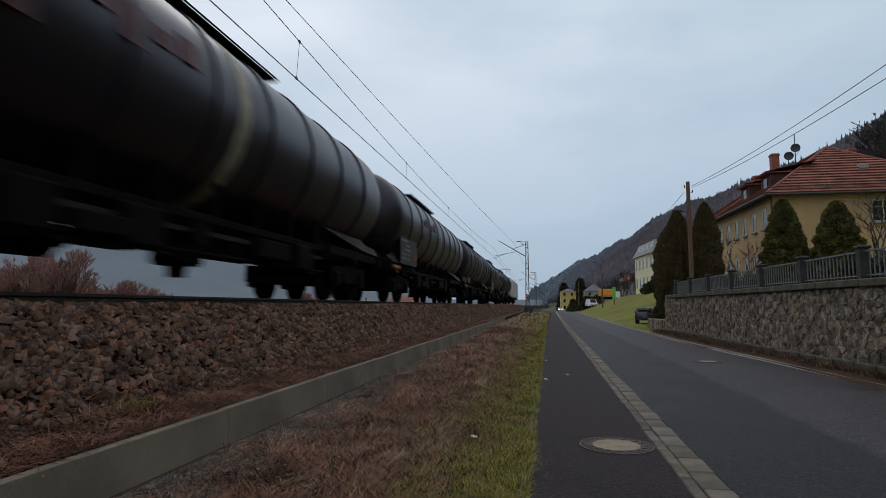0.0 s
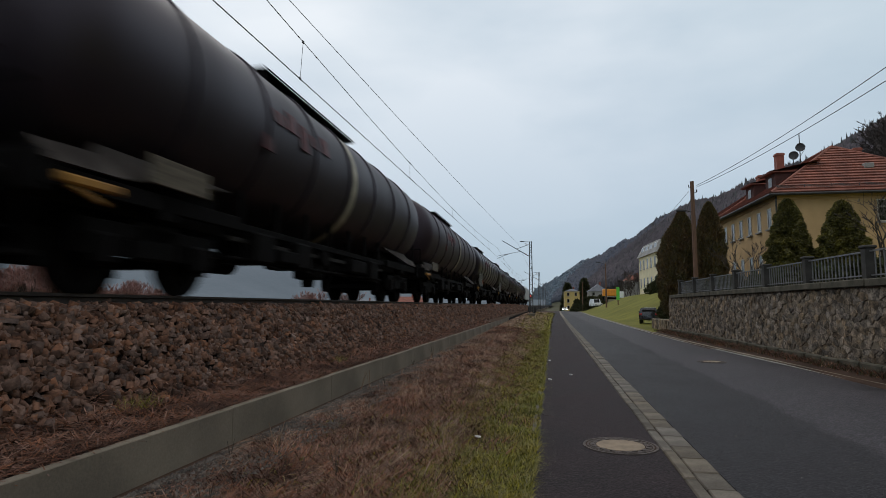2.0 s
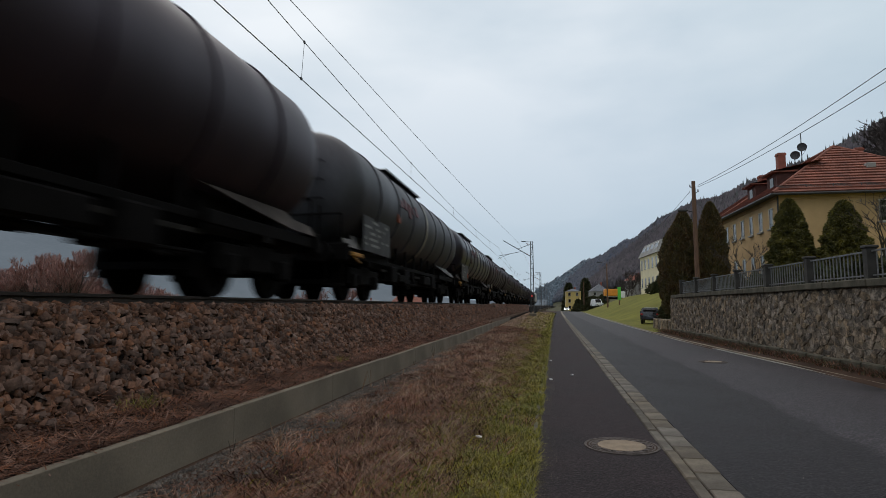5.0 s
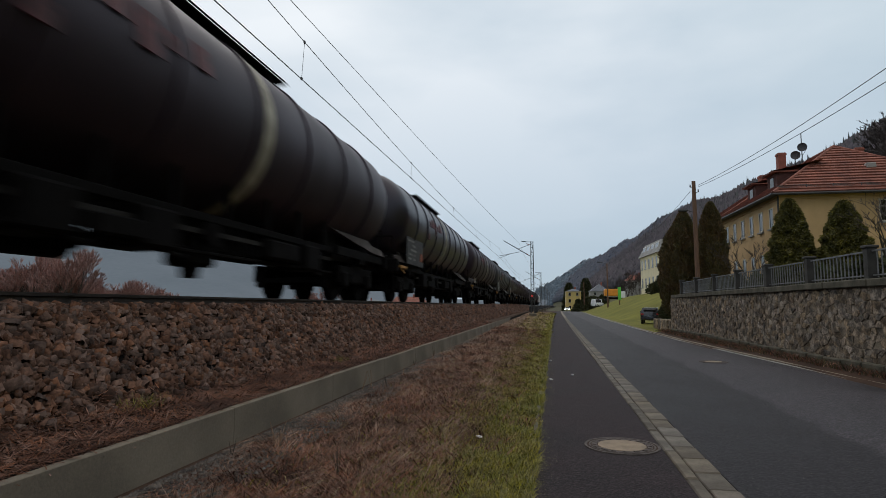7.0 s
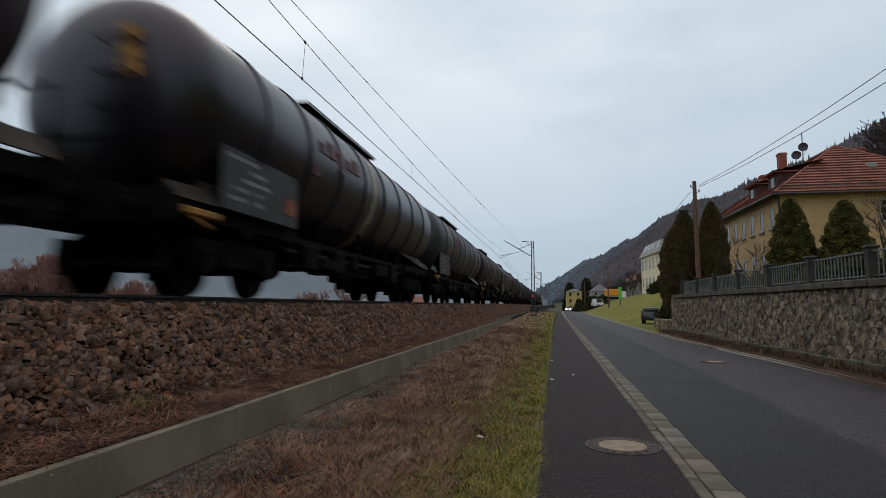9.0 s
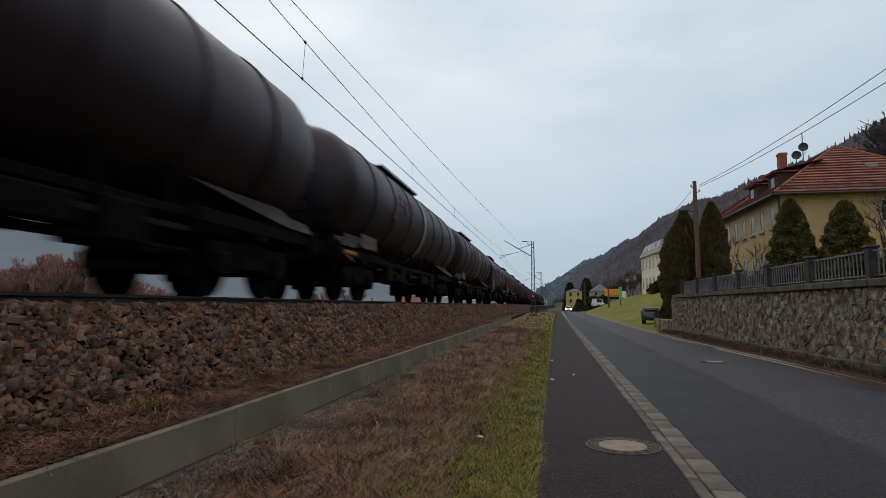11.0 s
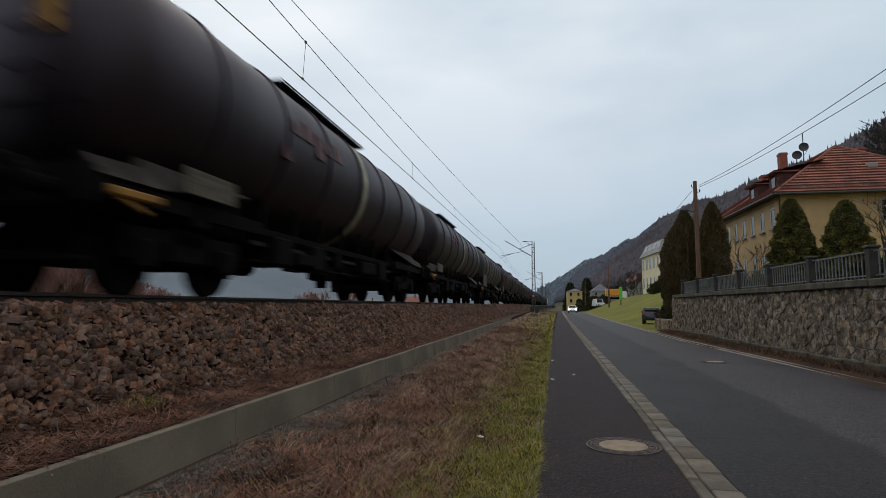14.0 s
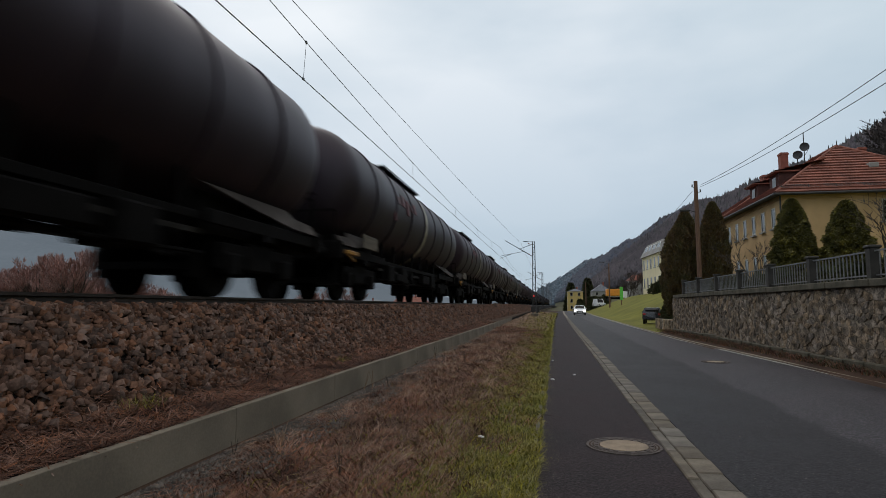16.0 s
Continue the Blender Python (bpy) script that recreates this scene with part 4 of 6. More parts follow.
def locomotive():
    w = thing("locomotive", "pale grey electric locomotive with a raised pantograph", "locomotive")
    bm = bmesh.new()
    box(bm, -1.48, 1.48, -9.0, 9.0, 1.05, 3.75, 0.18)
    part("body", bm, M_LOCO, w)
    bm = bmesh.new()
    box(bm, -1.2, 1.2, -8.4, 8.4, 3.70, 3.95, 0.1)
    part("roof", bm, M_SLATE, w)
    bm = bmesh.new()
    box(bm, -1.4, 1.4, -9.1, 9.1, 0.8, 1.1, 0.03)
    part("frame", bm, M_BLACKSTEEL, w)
    for s in (-1, 1):
        bm = bmesh.new()
        box(bm, -1.15, 1.15, s * 8.98, s * 9.02, 2.5, 3.35, 0.02)
        part("windscreen", bm, M_GLASS, w)
        for x in (-0.9, 0.9):
            bm = bmesh.new()
            rod(bm, (x, s * 8.95, 1.5), (x, s * 9.04, 1.5), 0.13, seg=12)
            part("lamp", bm, M_TAIL, w)
            bm = bmesh.new()
            rod(bm, (x, s * 9.0, 1.06), (x, s * 9.55, 1.06), 0.1, seg=10)
            rod(bm, (x, s * 9.5, 1.06), (x, s * 9.58, 1.06), 0.24, seg=14)
            part("buffer", bm, M_BLACKSTEEL, w)
        bogie(w, s * 5.0)
    bm = bmesh.new()
    zc = 5.38
    for x in (-0.5, 0.5):
        rod(bm, (x, -6.4, 3.95), (x * 0.5, -5.0, 4.7), 0.03, seg=6)
        rod(bm, (x * 0.5, -5.0, 4.7), (x * 1.2, -6.2, zc - 0.06), 0.025, seg=6)
    rod(bm, (-0.9, -6.2, zc - 0.04), (0.9, -6.2, zc - 0.04), 0.03, seg=6)
    rod(bm, (-0.9, -5.9, zc - 0.04), (0.9, -5.9, zc - 0.04), 0.03, seg=6)
    for x in (-1, 1):
        rod(bm, (x * 0.9, -6.05, zc - 0.04), (x * 1.1, -6.05, zc - 0.22), 0.03, seg=6)
    part("pantograph", bm, M_DARKMETAL, w)
    bm = bmesh.new()
    for y in (-2.5, 0, 2.5):
        rod(bm, (0.3, y, 3.95), (0.3, y, 4.2), 0.09, seg=8)
        rod(bm, (-0.5, y + 1, 3.95), (-0.5, y + 1, 4.2), 0.09, seg=8)
    part("roof_insulator", bm, M_BRICK, w)
    return w


# front to rear; gap number k lies between wagons k and k + 1
ORDER = {-4: "B", -3: "A", -2: "D", -1: "A", 0: "A", 1: "B", 2: "D", 3: "B", 4: "A", 5: "C", 6: "B", 7: "A", 8: "B", 9: "C", 10: "A", 11: "B", 12: "D",
         13: "F", 14: "E", 15: "D", 16: "B", 17: "B", 18: "D", 19: "B", 20: "D", 21: "A", 22: "B"}
used = set()
for k in sorted(ORDER):
    kd = ORDER[k]
    if kd in used:
        ob = copy_thing(KINDS[kd], FAR)
    else:
        used.add(kd)
        ob = KINDS[kd]
    MOVERS.append((ob, -(k - 0.5) * PITCH + {4: 0.9, 5: 0.9, 6: 0.4, 10: 0.35, 13: -0.15, 14: 0.4}.get(k, 0.0)))
loco = locomotive()
MOVERS.append((loco, 5 * PITCH + 9.6))


def train_s(t):
    return -0.65 + 19.42 * t + 0.0487 * t * t


# ---- gutter and kerb pieces, manholes ----
gutter = thing("gutter", "pale worn concrete gutter slabs along the pavement edge", "gutter", kind="structure")
bm = bmesh.new()
box(bm, 0.0, 0.105, -0.485, 0.485, -0.05, 0.022, 0.012)
kb = part("kerb_stone", bm, M_SLAB, gutter, at=pose(kerb_x(-12) + 0.005, -12, 0.0))
bm = bmesh.new()
box(bm, 0.12, 0.35, -0.24, 0.24, -0.05, 0.012, 0.010)
gs = part("gutter_slab", bm, M_SLAB, gutter, at=pose(kerb_x(-12) + 0.005, -12, 0.0))
rg = random.Random(8)
y = -11.0
while y < 90:
    again(kb, gutter, pose(kerb_x(y) + 0.005 + rg.uniform(-0.006, 0.006), y, rg.uniform(-0.005, 0.005), 0, rg.uniform(-0.8, 0.8), rg.uniform(-0.5, 0.5) - 0.7))
    y += 1.0
y = -11.5
while y < 75:
    again(gs, gutter, pose(kerb_x(y) + 0.005 + rg.uniform(-0.006, 0.006), y, rg.uniform(-0.005, 0.005), rg.uniform(-0.4, 0.4), rg.uniform(-0.8, 0.8), rg.uniform(-0.7, 0.7) - 0.7))
    y += 0.5
strip("gutter_bed", lambda y: kerb_x(y) + 0.002, lambda y: road_left(y) - 0.002, -0.012, YS, M_SOIL, "", "", 0.05, gutter)
strip("far_gutter_slabs", lambda y: kerb_x(y) + 0.01, lambda y: road_left(y) - 0.01, 0.012, list(range(75, 262, 8)), M_CONCRETE, "", "", 0.05, gutter)

def manhole(x, y, z, label, r=0.39):
    m = thing("manhole_cover", label, "manhole cover", pose(x, y, z))
    bm = bmesh.new()

    def ring(ra, rb, za, zb, n=48):
        for i in range(n):
            a, b = 2 * math.pi * i / n, 2 * math.pi * (i + 1) / n
            for r0, z0, r1, z1 in ((ra, zb, rb, zb), (rb, zb, rb, za), (ra, za, ra, zb)):
                face(bm, (r0 * math.cos(a), r0 * math.sin(a), z0), (r0 * math.cos(b), r0 * math.sin(b), z0),
                     (r1 * math.cos(b), r1 * math.sin(b), z1), (r1 * math.cos(a), r1 * math.sin(a), z1))
        bmesh.ops.remove_doubles(bm, verts=bm.verts, dist=0.0005)
    ring(r - 0.026, r, -0.03, 0.010)
    ring(r - 0.062, r - 0.044, -0.03, 0.010)
    part("outer_frame", bm, M_IRON, m)
    bm = bmesh.new()
    ring(r - 0.13, r - 0.075, -0.03, 0.010)
    part("inner_rim", bm, M_IRON, m)
    bm = bmesh.new()
    rod(bm, (0, 0, -0.03), (0, 0, 0.004), r - 0.012, seg=40)
    part("seat", bm, M_SOIL, m)
    bm = bmesh.new()
    rod(bm, (0, 0, -0.02), (0, 0, 0.012), r - 0.14, seg=40)
    part("infill", bm, M_COVER, m, "pale worn concrete infill")
    bm = bmesh.new()
    box(bm, -0.017, 0.017, -0.025, 0.025, -0.006, 0.005)
    stud = part("rim_stud", bm, M_IRON, m, at=pose(r - 0.102, 0, 0.012))
    for k in range(1, 16):
        a = 2 * math.pi * k / 16
        again(stud, m, pose((r - 0.102) * math.cos(a), (r - 0.102) * math.sin(a), 0.012, 0, 0, math.degrees(a)))
    return m


manhole(0.78, 6.68, 0.004, "round cast iron manhole cover with pale concrete infill in the pavement")
manhole(4.38, 16.85, 0.004, "round iron manhole cover in the worn road", 0.36)


# ---- grass bank ----
def blades(name, n, xr, yr, h, lean, width, material, seed, label, ypow=1.4, xpow=1.0, patch=None):
    rng = np.random.default_rng(seed)
    y = yr[0] + (yr[1] - yr[0]) * rng.random(n) ** ypow
    u = rng.random(n) ** xpow
    if patch:
        keep = np.array([noise.noise(Vector((a * 1.3 + patch, b * 0.6, patch))) > -0.12 + 0.25 * (c - 0.5) for a, b, c in zip(u * 3, y, rng.random(n))])
        y, u = y[keep], u[keep]
        n = len(y)
    ex = -0.2 + 0.0115 * y + 0.00004 * y * np.abs(y)
    lo, hi = xr
    x = lo + (ex + hi - lo) * u
    z = np.interp(x, [-2.78, -2.5, -1.2, -0.3], [0.265, 0.26, 0.14, 0.0])
    s = (0.55 + 0.9 * rng.random(n)) * (1 + 0.022 * np.maximum(y - 6, 0))
    ang = np.array([noise.noise(Vector((a * 0.9, b * 0.7, seed * 0.13))) for a, b in zip(x, y)]) * 9 + rng.normal(size=n) * (1.1 if lean > 1.2 else 2.0)
    clump = np.array([noise.noise(Vector((a * 2.6, b * 2.2, 4.4 + seed * 0.07))) for a, b in zip(x, y)])
    ln = lean * (0.4 + 1.2 * rng.random(n))
    hh = h * s * np.clip(0.95 + 0.9 * clump, 0.35, 1.7)
    hh = hh * np.where(y < 30, np.clip((x + 2.76) / 0.55, 0.22, 1.0), 1.0)
    d = np.stack([np.cos(ang), np.sin(ang), np.zeros(n)], 1)
    side = np.stack([-np.sin(ang + 0.9), np.cos(ang + 0.9), np.zeros(n)], 1) * (width * s * (1 + 0.03 * np.maximum(y - 6, 0)))[:, None]
    p0 = np.stack([x, y, z - 0.01], 1)
    p1 = p0 + d * (hh * ln * 0.4)[:, None] + np.stack([0 * x, 0 * x, hh * 0.6], 1)
    p2 = p0 + d * (hh * ln * 1.2)[:, None] + np.stack([0 * x, 0 * x, hh * np.clip(1.05 - 0.45 * ln, 0.15, 1)], 1)
    v = np.stack([p0 - side, p0 + side, p1 - side * 0.7, p1 + side * 0.7, p2 - side * 0.1, p2 + side * 0.1], 1).reshape(-1, 3)
    q = np.array([(0, 1, 3, 2), (2, 3, 5, 4)])[None] + 6 * np.arange(n)[:, None, None]
    return tagged(fast_mesh(name, v, q.reshape(-1, 4), material), label, "grass", kind="stuff")


blades("grass_verge", 66000, (-1.15, 0.03), (2.6, 34), 0.075, 0.9, 0.0034, M_GRASS, 11, "short green winter grass along the path", 1.7, 0.7)
blades("grass_verge", 7000, (-2.4, -0.6), (2.6, 30), 0.065, 1.0, 0.0038, M_GRASS, 12, "sparse green grass in the dry bank", 1.7, 0.8, 2.3)
blades("grass_verge", 15000, (-1.45, -0.45), (2.6, 34), 0.06, 1.0, 0.0040, M_GRASS, 17, "thinning green grass on the bank", 1.3, 0.75)
blades("dry_grass", 88000, (-2.66, -0.6), (2.4, 34), 0.085, 1.9, 0.0027, M_DRY, 13, "matted brown dry grass on the bank", 1.6)
blades("dry_grass", 9000, (-2.74, -0.1), (2.4, 30), 0.10, 1.5, 0.0042, M_DRY, 23, "brown dead blades among green grass", 1.6)
blades("straw", 13000, (-2.66, -0.7), (2.4, 26), 0.14, 2.1, 0.0022, M_STRAW, 14, "pale dead grass stalks lying on the bank", 1.5, 1.0, 5.1)
blades("grass_verge", 32000, (-2.3, 0.0), (28, 110), 0.06, 1.2, 0.011, M_GRASS, 15, "green grass strip along the far path", 1.3, 0.45)
blades("dry_grass", 40000, (-2.7, -0.3), (28, 110), 0.06, 1.6, 0.011, M_STRAW, 16, "brown dry grass on the far bank", 1.3, 1.3)


def wall_foot(n, seed):
    """Dead stalks and moss in the strip under the wall."""
    rng = np.random.default_rng(seed)
    y = 8 + 27 * rng.random(n)
    lo = np.array([road_right(a) + 0.12 for a in y])
    x = lo + (WALL_X - 0.02 - lo) * rng.random(n) ** 0.6
    a, h = rng.random(n) * 6.28, 0.05 + 0.12 * rng.random(n)
    p = np.stack([x, y, np.full(n, 0.08)], 1)
    s = np.stack([np.cos(a), np.sin(a), 0 * a], 1) * 0.008
    t = p + np.stack([np.cos(a + 1) * h * 0.8, np.sin(a + 1) * h * 0.8, h], 1)
    v = np.stack([p - s, p + s, t], 1).reshape(-1, 3)
    return tagged(fast_mesh("verge_weeds", v, np.arange(3 * n).reshape(-1, 3), M_DRY if seed % 2 else M_HEDGE), "dead weeds along the foot of the wall", "weeds", kind="stuff")


blades("grass_verge", 13000, (-1.15, 0.03), (-9, 2.7), 0.075, 0.9, 0.0045, M_GRASS, 31, "short green winter grass along the path", 1.0, 0.7)
blades("dry_grass", 22000, (-2.70, -0.5), (-9, 2.6), 0.10, 1.9, 0.0045, M_DRY, 33, "matted brown dry grass on the bank", 1.0)


def litter(name, n, y0, y1, seed):
    """Dry stalks matted over the dirt between the edging and the ballast."""
    rng = np.random.default_rng(seed)
    y = y0 + (y1 - y0) * rng.random(n) ** 1.4
    x = -2.86 - 0.89 * rng.random(n) ** 1.1
    z = np.interp(x, [-4.3, -3.66, -2.9], [1.36, 0.62, 0.56]) + 0.012 + 0.02 * rng.random(n)
    a = rng.random(n) * np.pi
    ln = 0.05 + 0.10 * rng.random(n)
    d = np.stack([np.cos(a) * ln, np.sin(a) * ln, 0.02 * rng.normal(size=n)], 1)
    s = np.stack([-np.sin(a), np.cos(a), 0 * a], 1) * 0.0035
    p = np.stack([x, y, z], 1)
    v = np.stack([p - d - s, p - d + s, p + d + s, p + d - s], 1).reshape(-1, 3)
    q = np.arange(4 * n).reshape(-1, 4)
    return tagged(fast_mesh(name, v, q, M_DRY), "dead brown stalks strewn at the ballast foot", "plant litter", kind="stuff")


def grit(n, seed):
    """Grey grit along the foot of the edging, held off so dark soil draws its shadow line."""
    rng = np.random.default_rng(seed)
    y = 2.4 + 26 * rng.random(n) ** 1.4
    x = -2.69 + 0.6 * rng.random(n) ** 1.7
    z = 0.265 + 0.01 * rng.random(n)
    base = np.array([(1, 0, 0), (-0.5, 0.87, 0), (-0.5, -0.87, 0), (0.1, 0.1, 0.8)])
    r = 0.006 + 0.014 * rng.random(n)
    v = base[None] * r[:, None, None] * (0.6 + 0.8 * rng.random((n, 4, 3))) + np.stack([x, y, z], 1)[:, None, :]
    f = np.array([(0, 1, 3), (1, 2, 3), (2, 0, 3)])[None] + 4 * np.arange(n)[:, None, None]
    return tagged(fast_mesh("grit", v.reshape(-1, 3), f.reshape(-1, 3), M_GRIT), "loose grey grit at the foot of the concrete edging", "gravel", kind="stuff")


grit(20000, 61)


def path_grit(n, seed, spread):
    """Loose specks of grit on the asphalt."""
    rng = np.random.default_rng(seed)
    y = 2.8 + 16 * rng.random(n) ** 1.3
    x = np.array([edge_x(a) for a in y]) + (0.02 + 0.2 * rng.random(n) ** 2.5 if spread < 1 else 1.7 + 4.2 * rng.random(n))
    base = np.array([(1, 0, 0), (-0.5, 0.87, 0), (-0.5, -0.87, 0), (0.1, 0.1, 0.9)])
    r = 0.0025 + 0.006 * rng.random(n) ** 2
    v = base[None] * r[:, None, None] * (0.6 + 0.8 * rng.random((n, 4, 3))) + np.stack([x, y, np.full(n, 0.005 if spread < 1 else 0.001)], 1)[:, None, :]
    f = np.array([(0, 1, 3), (1, 2, 3), (2, 0, 3)])[None] + 4 * np.arange(n)[:, None, None]
    return tagged(fast_mesh("path_grit", v.reshape(-1, 3), f.reshape(-1, 3), M_GRIT), "loose pale grit on the asphalt", "grit", kind="stuff")


path_grit(5000, 71, 0.5)
path_grit(5000, 72, 2)
rg = random.Random(77)
for i in range(26):
    y = rg.uniform(3.2, 16)
    x = rg.choice((rg.uniform(-2.7, -2.3), rg.uniform(-2.7, -1.0)))
    bm = bmesh.new()
    h = rg.uniform(0.12, 0.3)
    for k in range(4):
        a = rg.uniform(0, 6.28)
        rod(bm, (0, 0, 0), (0.25 * h * math.cos(a), 0.25 * h * math.sin(a), h * rg.uniform(0.6, 1)), 0.0035, 0.0015, 5)
    tagged(part("weed_stalk", bm, M_BARK if i % 2 else M_STRAW, at=pose(x, y, float(np.interp(x, [-2.78, -2.5, -1.2, -0.3], [0.27, 0.26, 0.14, 0.0])))), "thin dead weed stalks standing in the dry grass", "weed", group="weed stalks")
litter("plant_litter", 26000, 2.2, 34, 21)

def green_tuft(x, y, z, n, seed):
    rng = np.random.default_rng(seed)
    a, h = rng.random(n) * 6.28, 0.06 + 0.10 * rng.random(n)
    p = np.stack([0.07 * rng.normal(size=n), 0.12 * rng.normal(size=n), 0 * a], 1)
    s = np.stack([-np.sin(a), np.cos(a), 0 * a], 1) * 0.003
    t = p + np.stack([np.cos(a) * h, np.sin(a) * h, h * 0.8], 1)
    v = np.stack([p - s, p + s, t], 1).reshape(-1, 3)
    ob = fast_mesh("grass_tuft", v, np.arange(3 * n).reshape(-1, 3), M_GRASS)
    ob.matrix_basis = pose(x, y, z)
    return tagged(ob, "small green grass tuft at the ballast foot", "grass")


green_tuft(-3.5, 4.72, 0.61, 160, 81)
green_tuft(-3.3, 9.2, 0.6, 60, 82)

# scraps beside the path
for x, y, s in ((0.09, 12.3, 0.035), (-0.72, 6.4, 0.03), (0.55, 13.2, 0.03), (-1.0, 9.2, 0.035), (0.12, 16.5, 0.03)):
    bm = bmesh.new()
    bmesh.ops.create_icosphere(bm, subdivisions=1, radius=s)
    for q in bm.verts:
        q.co.x *= 1.4
        q.co.z *= 0.4
    tagged(part("paper_scrap", bm, M_WHITE, at=pose(x, y, 0.012 if x > -0.2 else 0.11, 5, 8, 30)), "small crumpled pale scrap on the ground", "litter")

# ---- retaining wall with fence ----
WALL_X, WALL_TOP = 6.85, 1.90
wall = thing("retaining_wall", "brown rubble stone retaining wall with a mossy coping", "retaining wall", kind="structure")
bm = bmesh.new()
box(bm, WALL_X + 0.032, WALL_X + 0.42, -40, WALL_END, -0.1, WALL_TOP)
box(bm, WALL_X + 0.42, WALL_X + 5.5, WALL_END - 0.4, WALL_END, -0.1, WALL_TOP - 0.1)
part("wall_core", bm, M_MORTAR, wall)
y = -40.0
bm = bmesh.new()
box(bm, WALL_X - 0.07, WALL_X + 0.46, -0.995, 0.995, 0.0, 0.17, 0.02)
cop = part("coping_stone", bm, M_COPING, wall, at=pose(0, -39, WALL_TOP))
rg = random.Random(2)
y = -37.0
while y < WALL_END:
    again(cop, wall, pose(rg.uniform(-0.012, 0.012), min(y, WALL_END - 0.9), WALL_TOP + rg.uniform(-0.004, 0.008), 0, 0, rg.uniform(-0.2, 0.2)))
    y += 2.0


bm = bmesh.new()
box(bm, WALL_X - 0.11, WALL_X + 0.031, -0.44, 0.44, 0.0, 0.27, 0.025)
foot = part("footing_stone", bm, M_COPING, wall, at=pose(0, 4.0, 0.0))
y = 4.9
while y < WALL_END - 0.4:
    again(foot, wall, pose(rg.uniform(-0.025, 0.015), y, rg.uniform(-0.04, 0.02)))
    y += 0.9


def clip(poly, n, d):
    """The part of a polygon on the near side of a line."""
    out = []
    for i, p in enumerate(poly):
        q = poly[(i + 1) % len(poly)]
        a, b = p[0] * n[0] + p[1] * n[1] - d, q[0] * n[0] + q[1] * n[1] - d
        if a <= 0:
            out.append(p)
        if (a < 0 < b) or (b < 0 < a):
            k = a / (a - b)
            out.append((p[0] + (q[0] - p[0]) * k, p[1] + (q[1] - p[1]) * k))
    return out


def rubble(y0, y1, z0, z1, seed):
    """Uneven stones that fill the wall's face: cells round scattered points, wider than high."""
    rng = random.Random(seed)
    seeds, sy, sz = [], 0.26, 0.125
    for j in range(int((z1 - z0) / sz) + 1):
        for i in range(int((y1 - y0) / sy)):
            if rng.random() < 0.86:
                seeds.append((y0 + (i + 0.5 * (j % 2) + rng.uniform(-0.05, 1.05)) * sy, z0 + (j + rng.uniform(0.05, 0.95)) * sz))
    asp = 1.6
    for p in seeds:
        poly = [(max(y0, p[0] - 0.42), z0), (min(y1, p[0] + 0.42), z0), (min(y1, p[0] + 0.42), z1), (max(y0, p[0] - 0.42), z1)]
        for q in seeds:
            if q is not p and abs(q[0] - p[0]) < 0.9 and abs(q[1] - p[1]) < 0.7:
                n = (q[0] - p[0], (q[1] - p[1]) * asp * asp)
                poly = clip(poly, n, n[0] * (p[0] + q[0]) / 2 + n[1] * (p[1] + q[1]) / 2)
                if len(poly) < 3:
                    break
        if len(poly) >= 3:
            yield p[0], poly


def stone_verts(rng, p, poly):
    n = len(poly)
    cy, cz = sum(a for a, b in poly) / n, sum(b for a, b in poly) / n
    d = rng.uniform(0.004, 0.045)
    ty, tz = rng.uniform(-0.06, 0.06), rng.uniform(-0.08, 0.08)
    k0, k1 = 0.99, rng.uniform(0.88, 0.96)
    jit = [rng.uniform(0.93, 1.06) for _ in poly]
    back = [(WALL_X + 0.05, cy + (a - cy) * k0 * g, cz + (b - cz) * k0 * g) for (a, b), g in zip(poly, jit)]
    front = [(WALL_X + 0.04 - d + ty * (a - cy) + tz * (b - cz), cy + (a - cy) * k1 * g, cz + (b - cz) * k1 * g) for (a, b), g in zip(poly, jit)]
    mid = (WALL_X + 0.04 - d - rng.uniform(0.0, 0.012), cy + rng.uniform(-0.02, 0.02), cz + rng.uniform(-0.02, 0.02))
    f = [(i, (i + 1) % n, n + (i + 1) % n, n + i) for i in range(n)] + [(n + i, n + (i + 1) % n, 2 * n) for i in range(n)]
    return back + front + [mid], f


rng_w = random.Random(31)
cells = list(rubble(6.0, WALL_END, 0.02, WALL_TOP, 17))
near = [c for c in cells if 12.5 < c[0] < 21.0][:300]
v, f = [], []
for c in cells:
    if c in near:
        continue
    a, b = stone_verts(rng_w, *c)
    f += [tuple(len(v) + i for i in q) for q in b]
    v += a
tagged(raw("stones", v, f, M_STONES, wall), kind="stuff")
NEAR_STONES = near
wall_foot(7000, 51)
wall_foot(4000, 52)

fence = thing("iron_fence", "grey iron railing between dark stone posts on the wall", "fence")
bm = bmesh.new()
box(bm, -0.105, 0.105, -0.105, 0.105, 0.0, 0.68, 0.012)
box(bm, -0.135, 0.135, -0.135, 0.135, 0.68, 0.75, 0.02)
FY = [14.33 - 3.03 * 5 + 3.03 * i for i in range(12)]
fx, fz = WALL_X + 0.22, WALL_TOP + 0.175
post = part("fence_post", bm, M_POST, fence, at=pose(fx, FY[0], fz))
bm = bmesh.new()
box(bm, -0.02, 0.02, -1.41, 1.41, 0.60, 0.635)
rl = part("top_rail", bm, M_RAILING, fence, at=pose(fx, FY[0] + 1.515, fz))
bm = bmesh.new()
box(bm, -0.018, 0.018, -1.41, 1.41, 0.07, 0.10)
rb = part("bottom_rail", bm, M_RAILING, fence, at=pose(fx, FY[0] + 1.515, fz))
bm = bmesh.new()
box(bm, -0.011, 0.011, -0.011, 0.011, 0.03, 0.60)
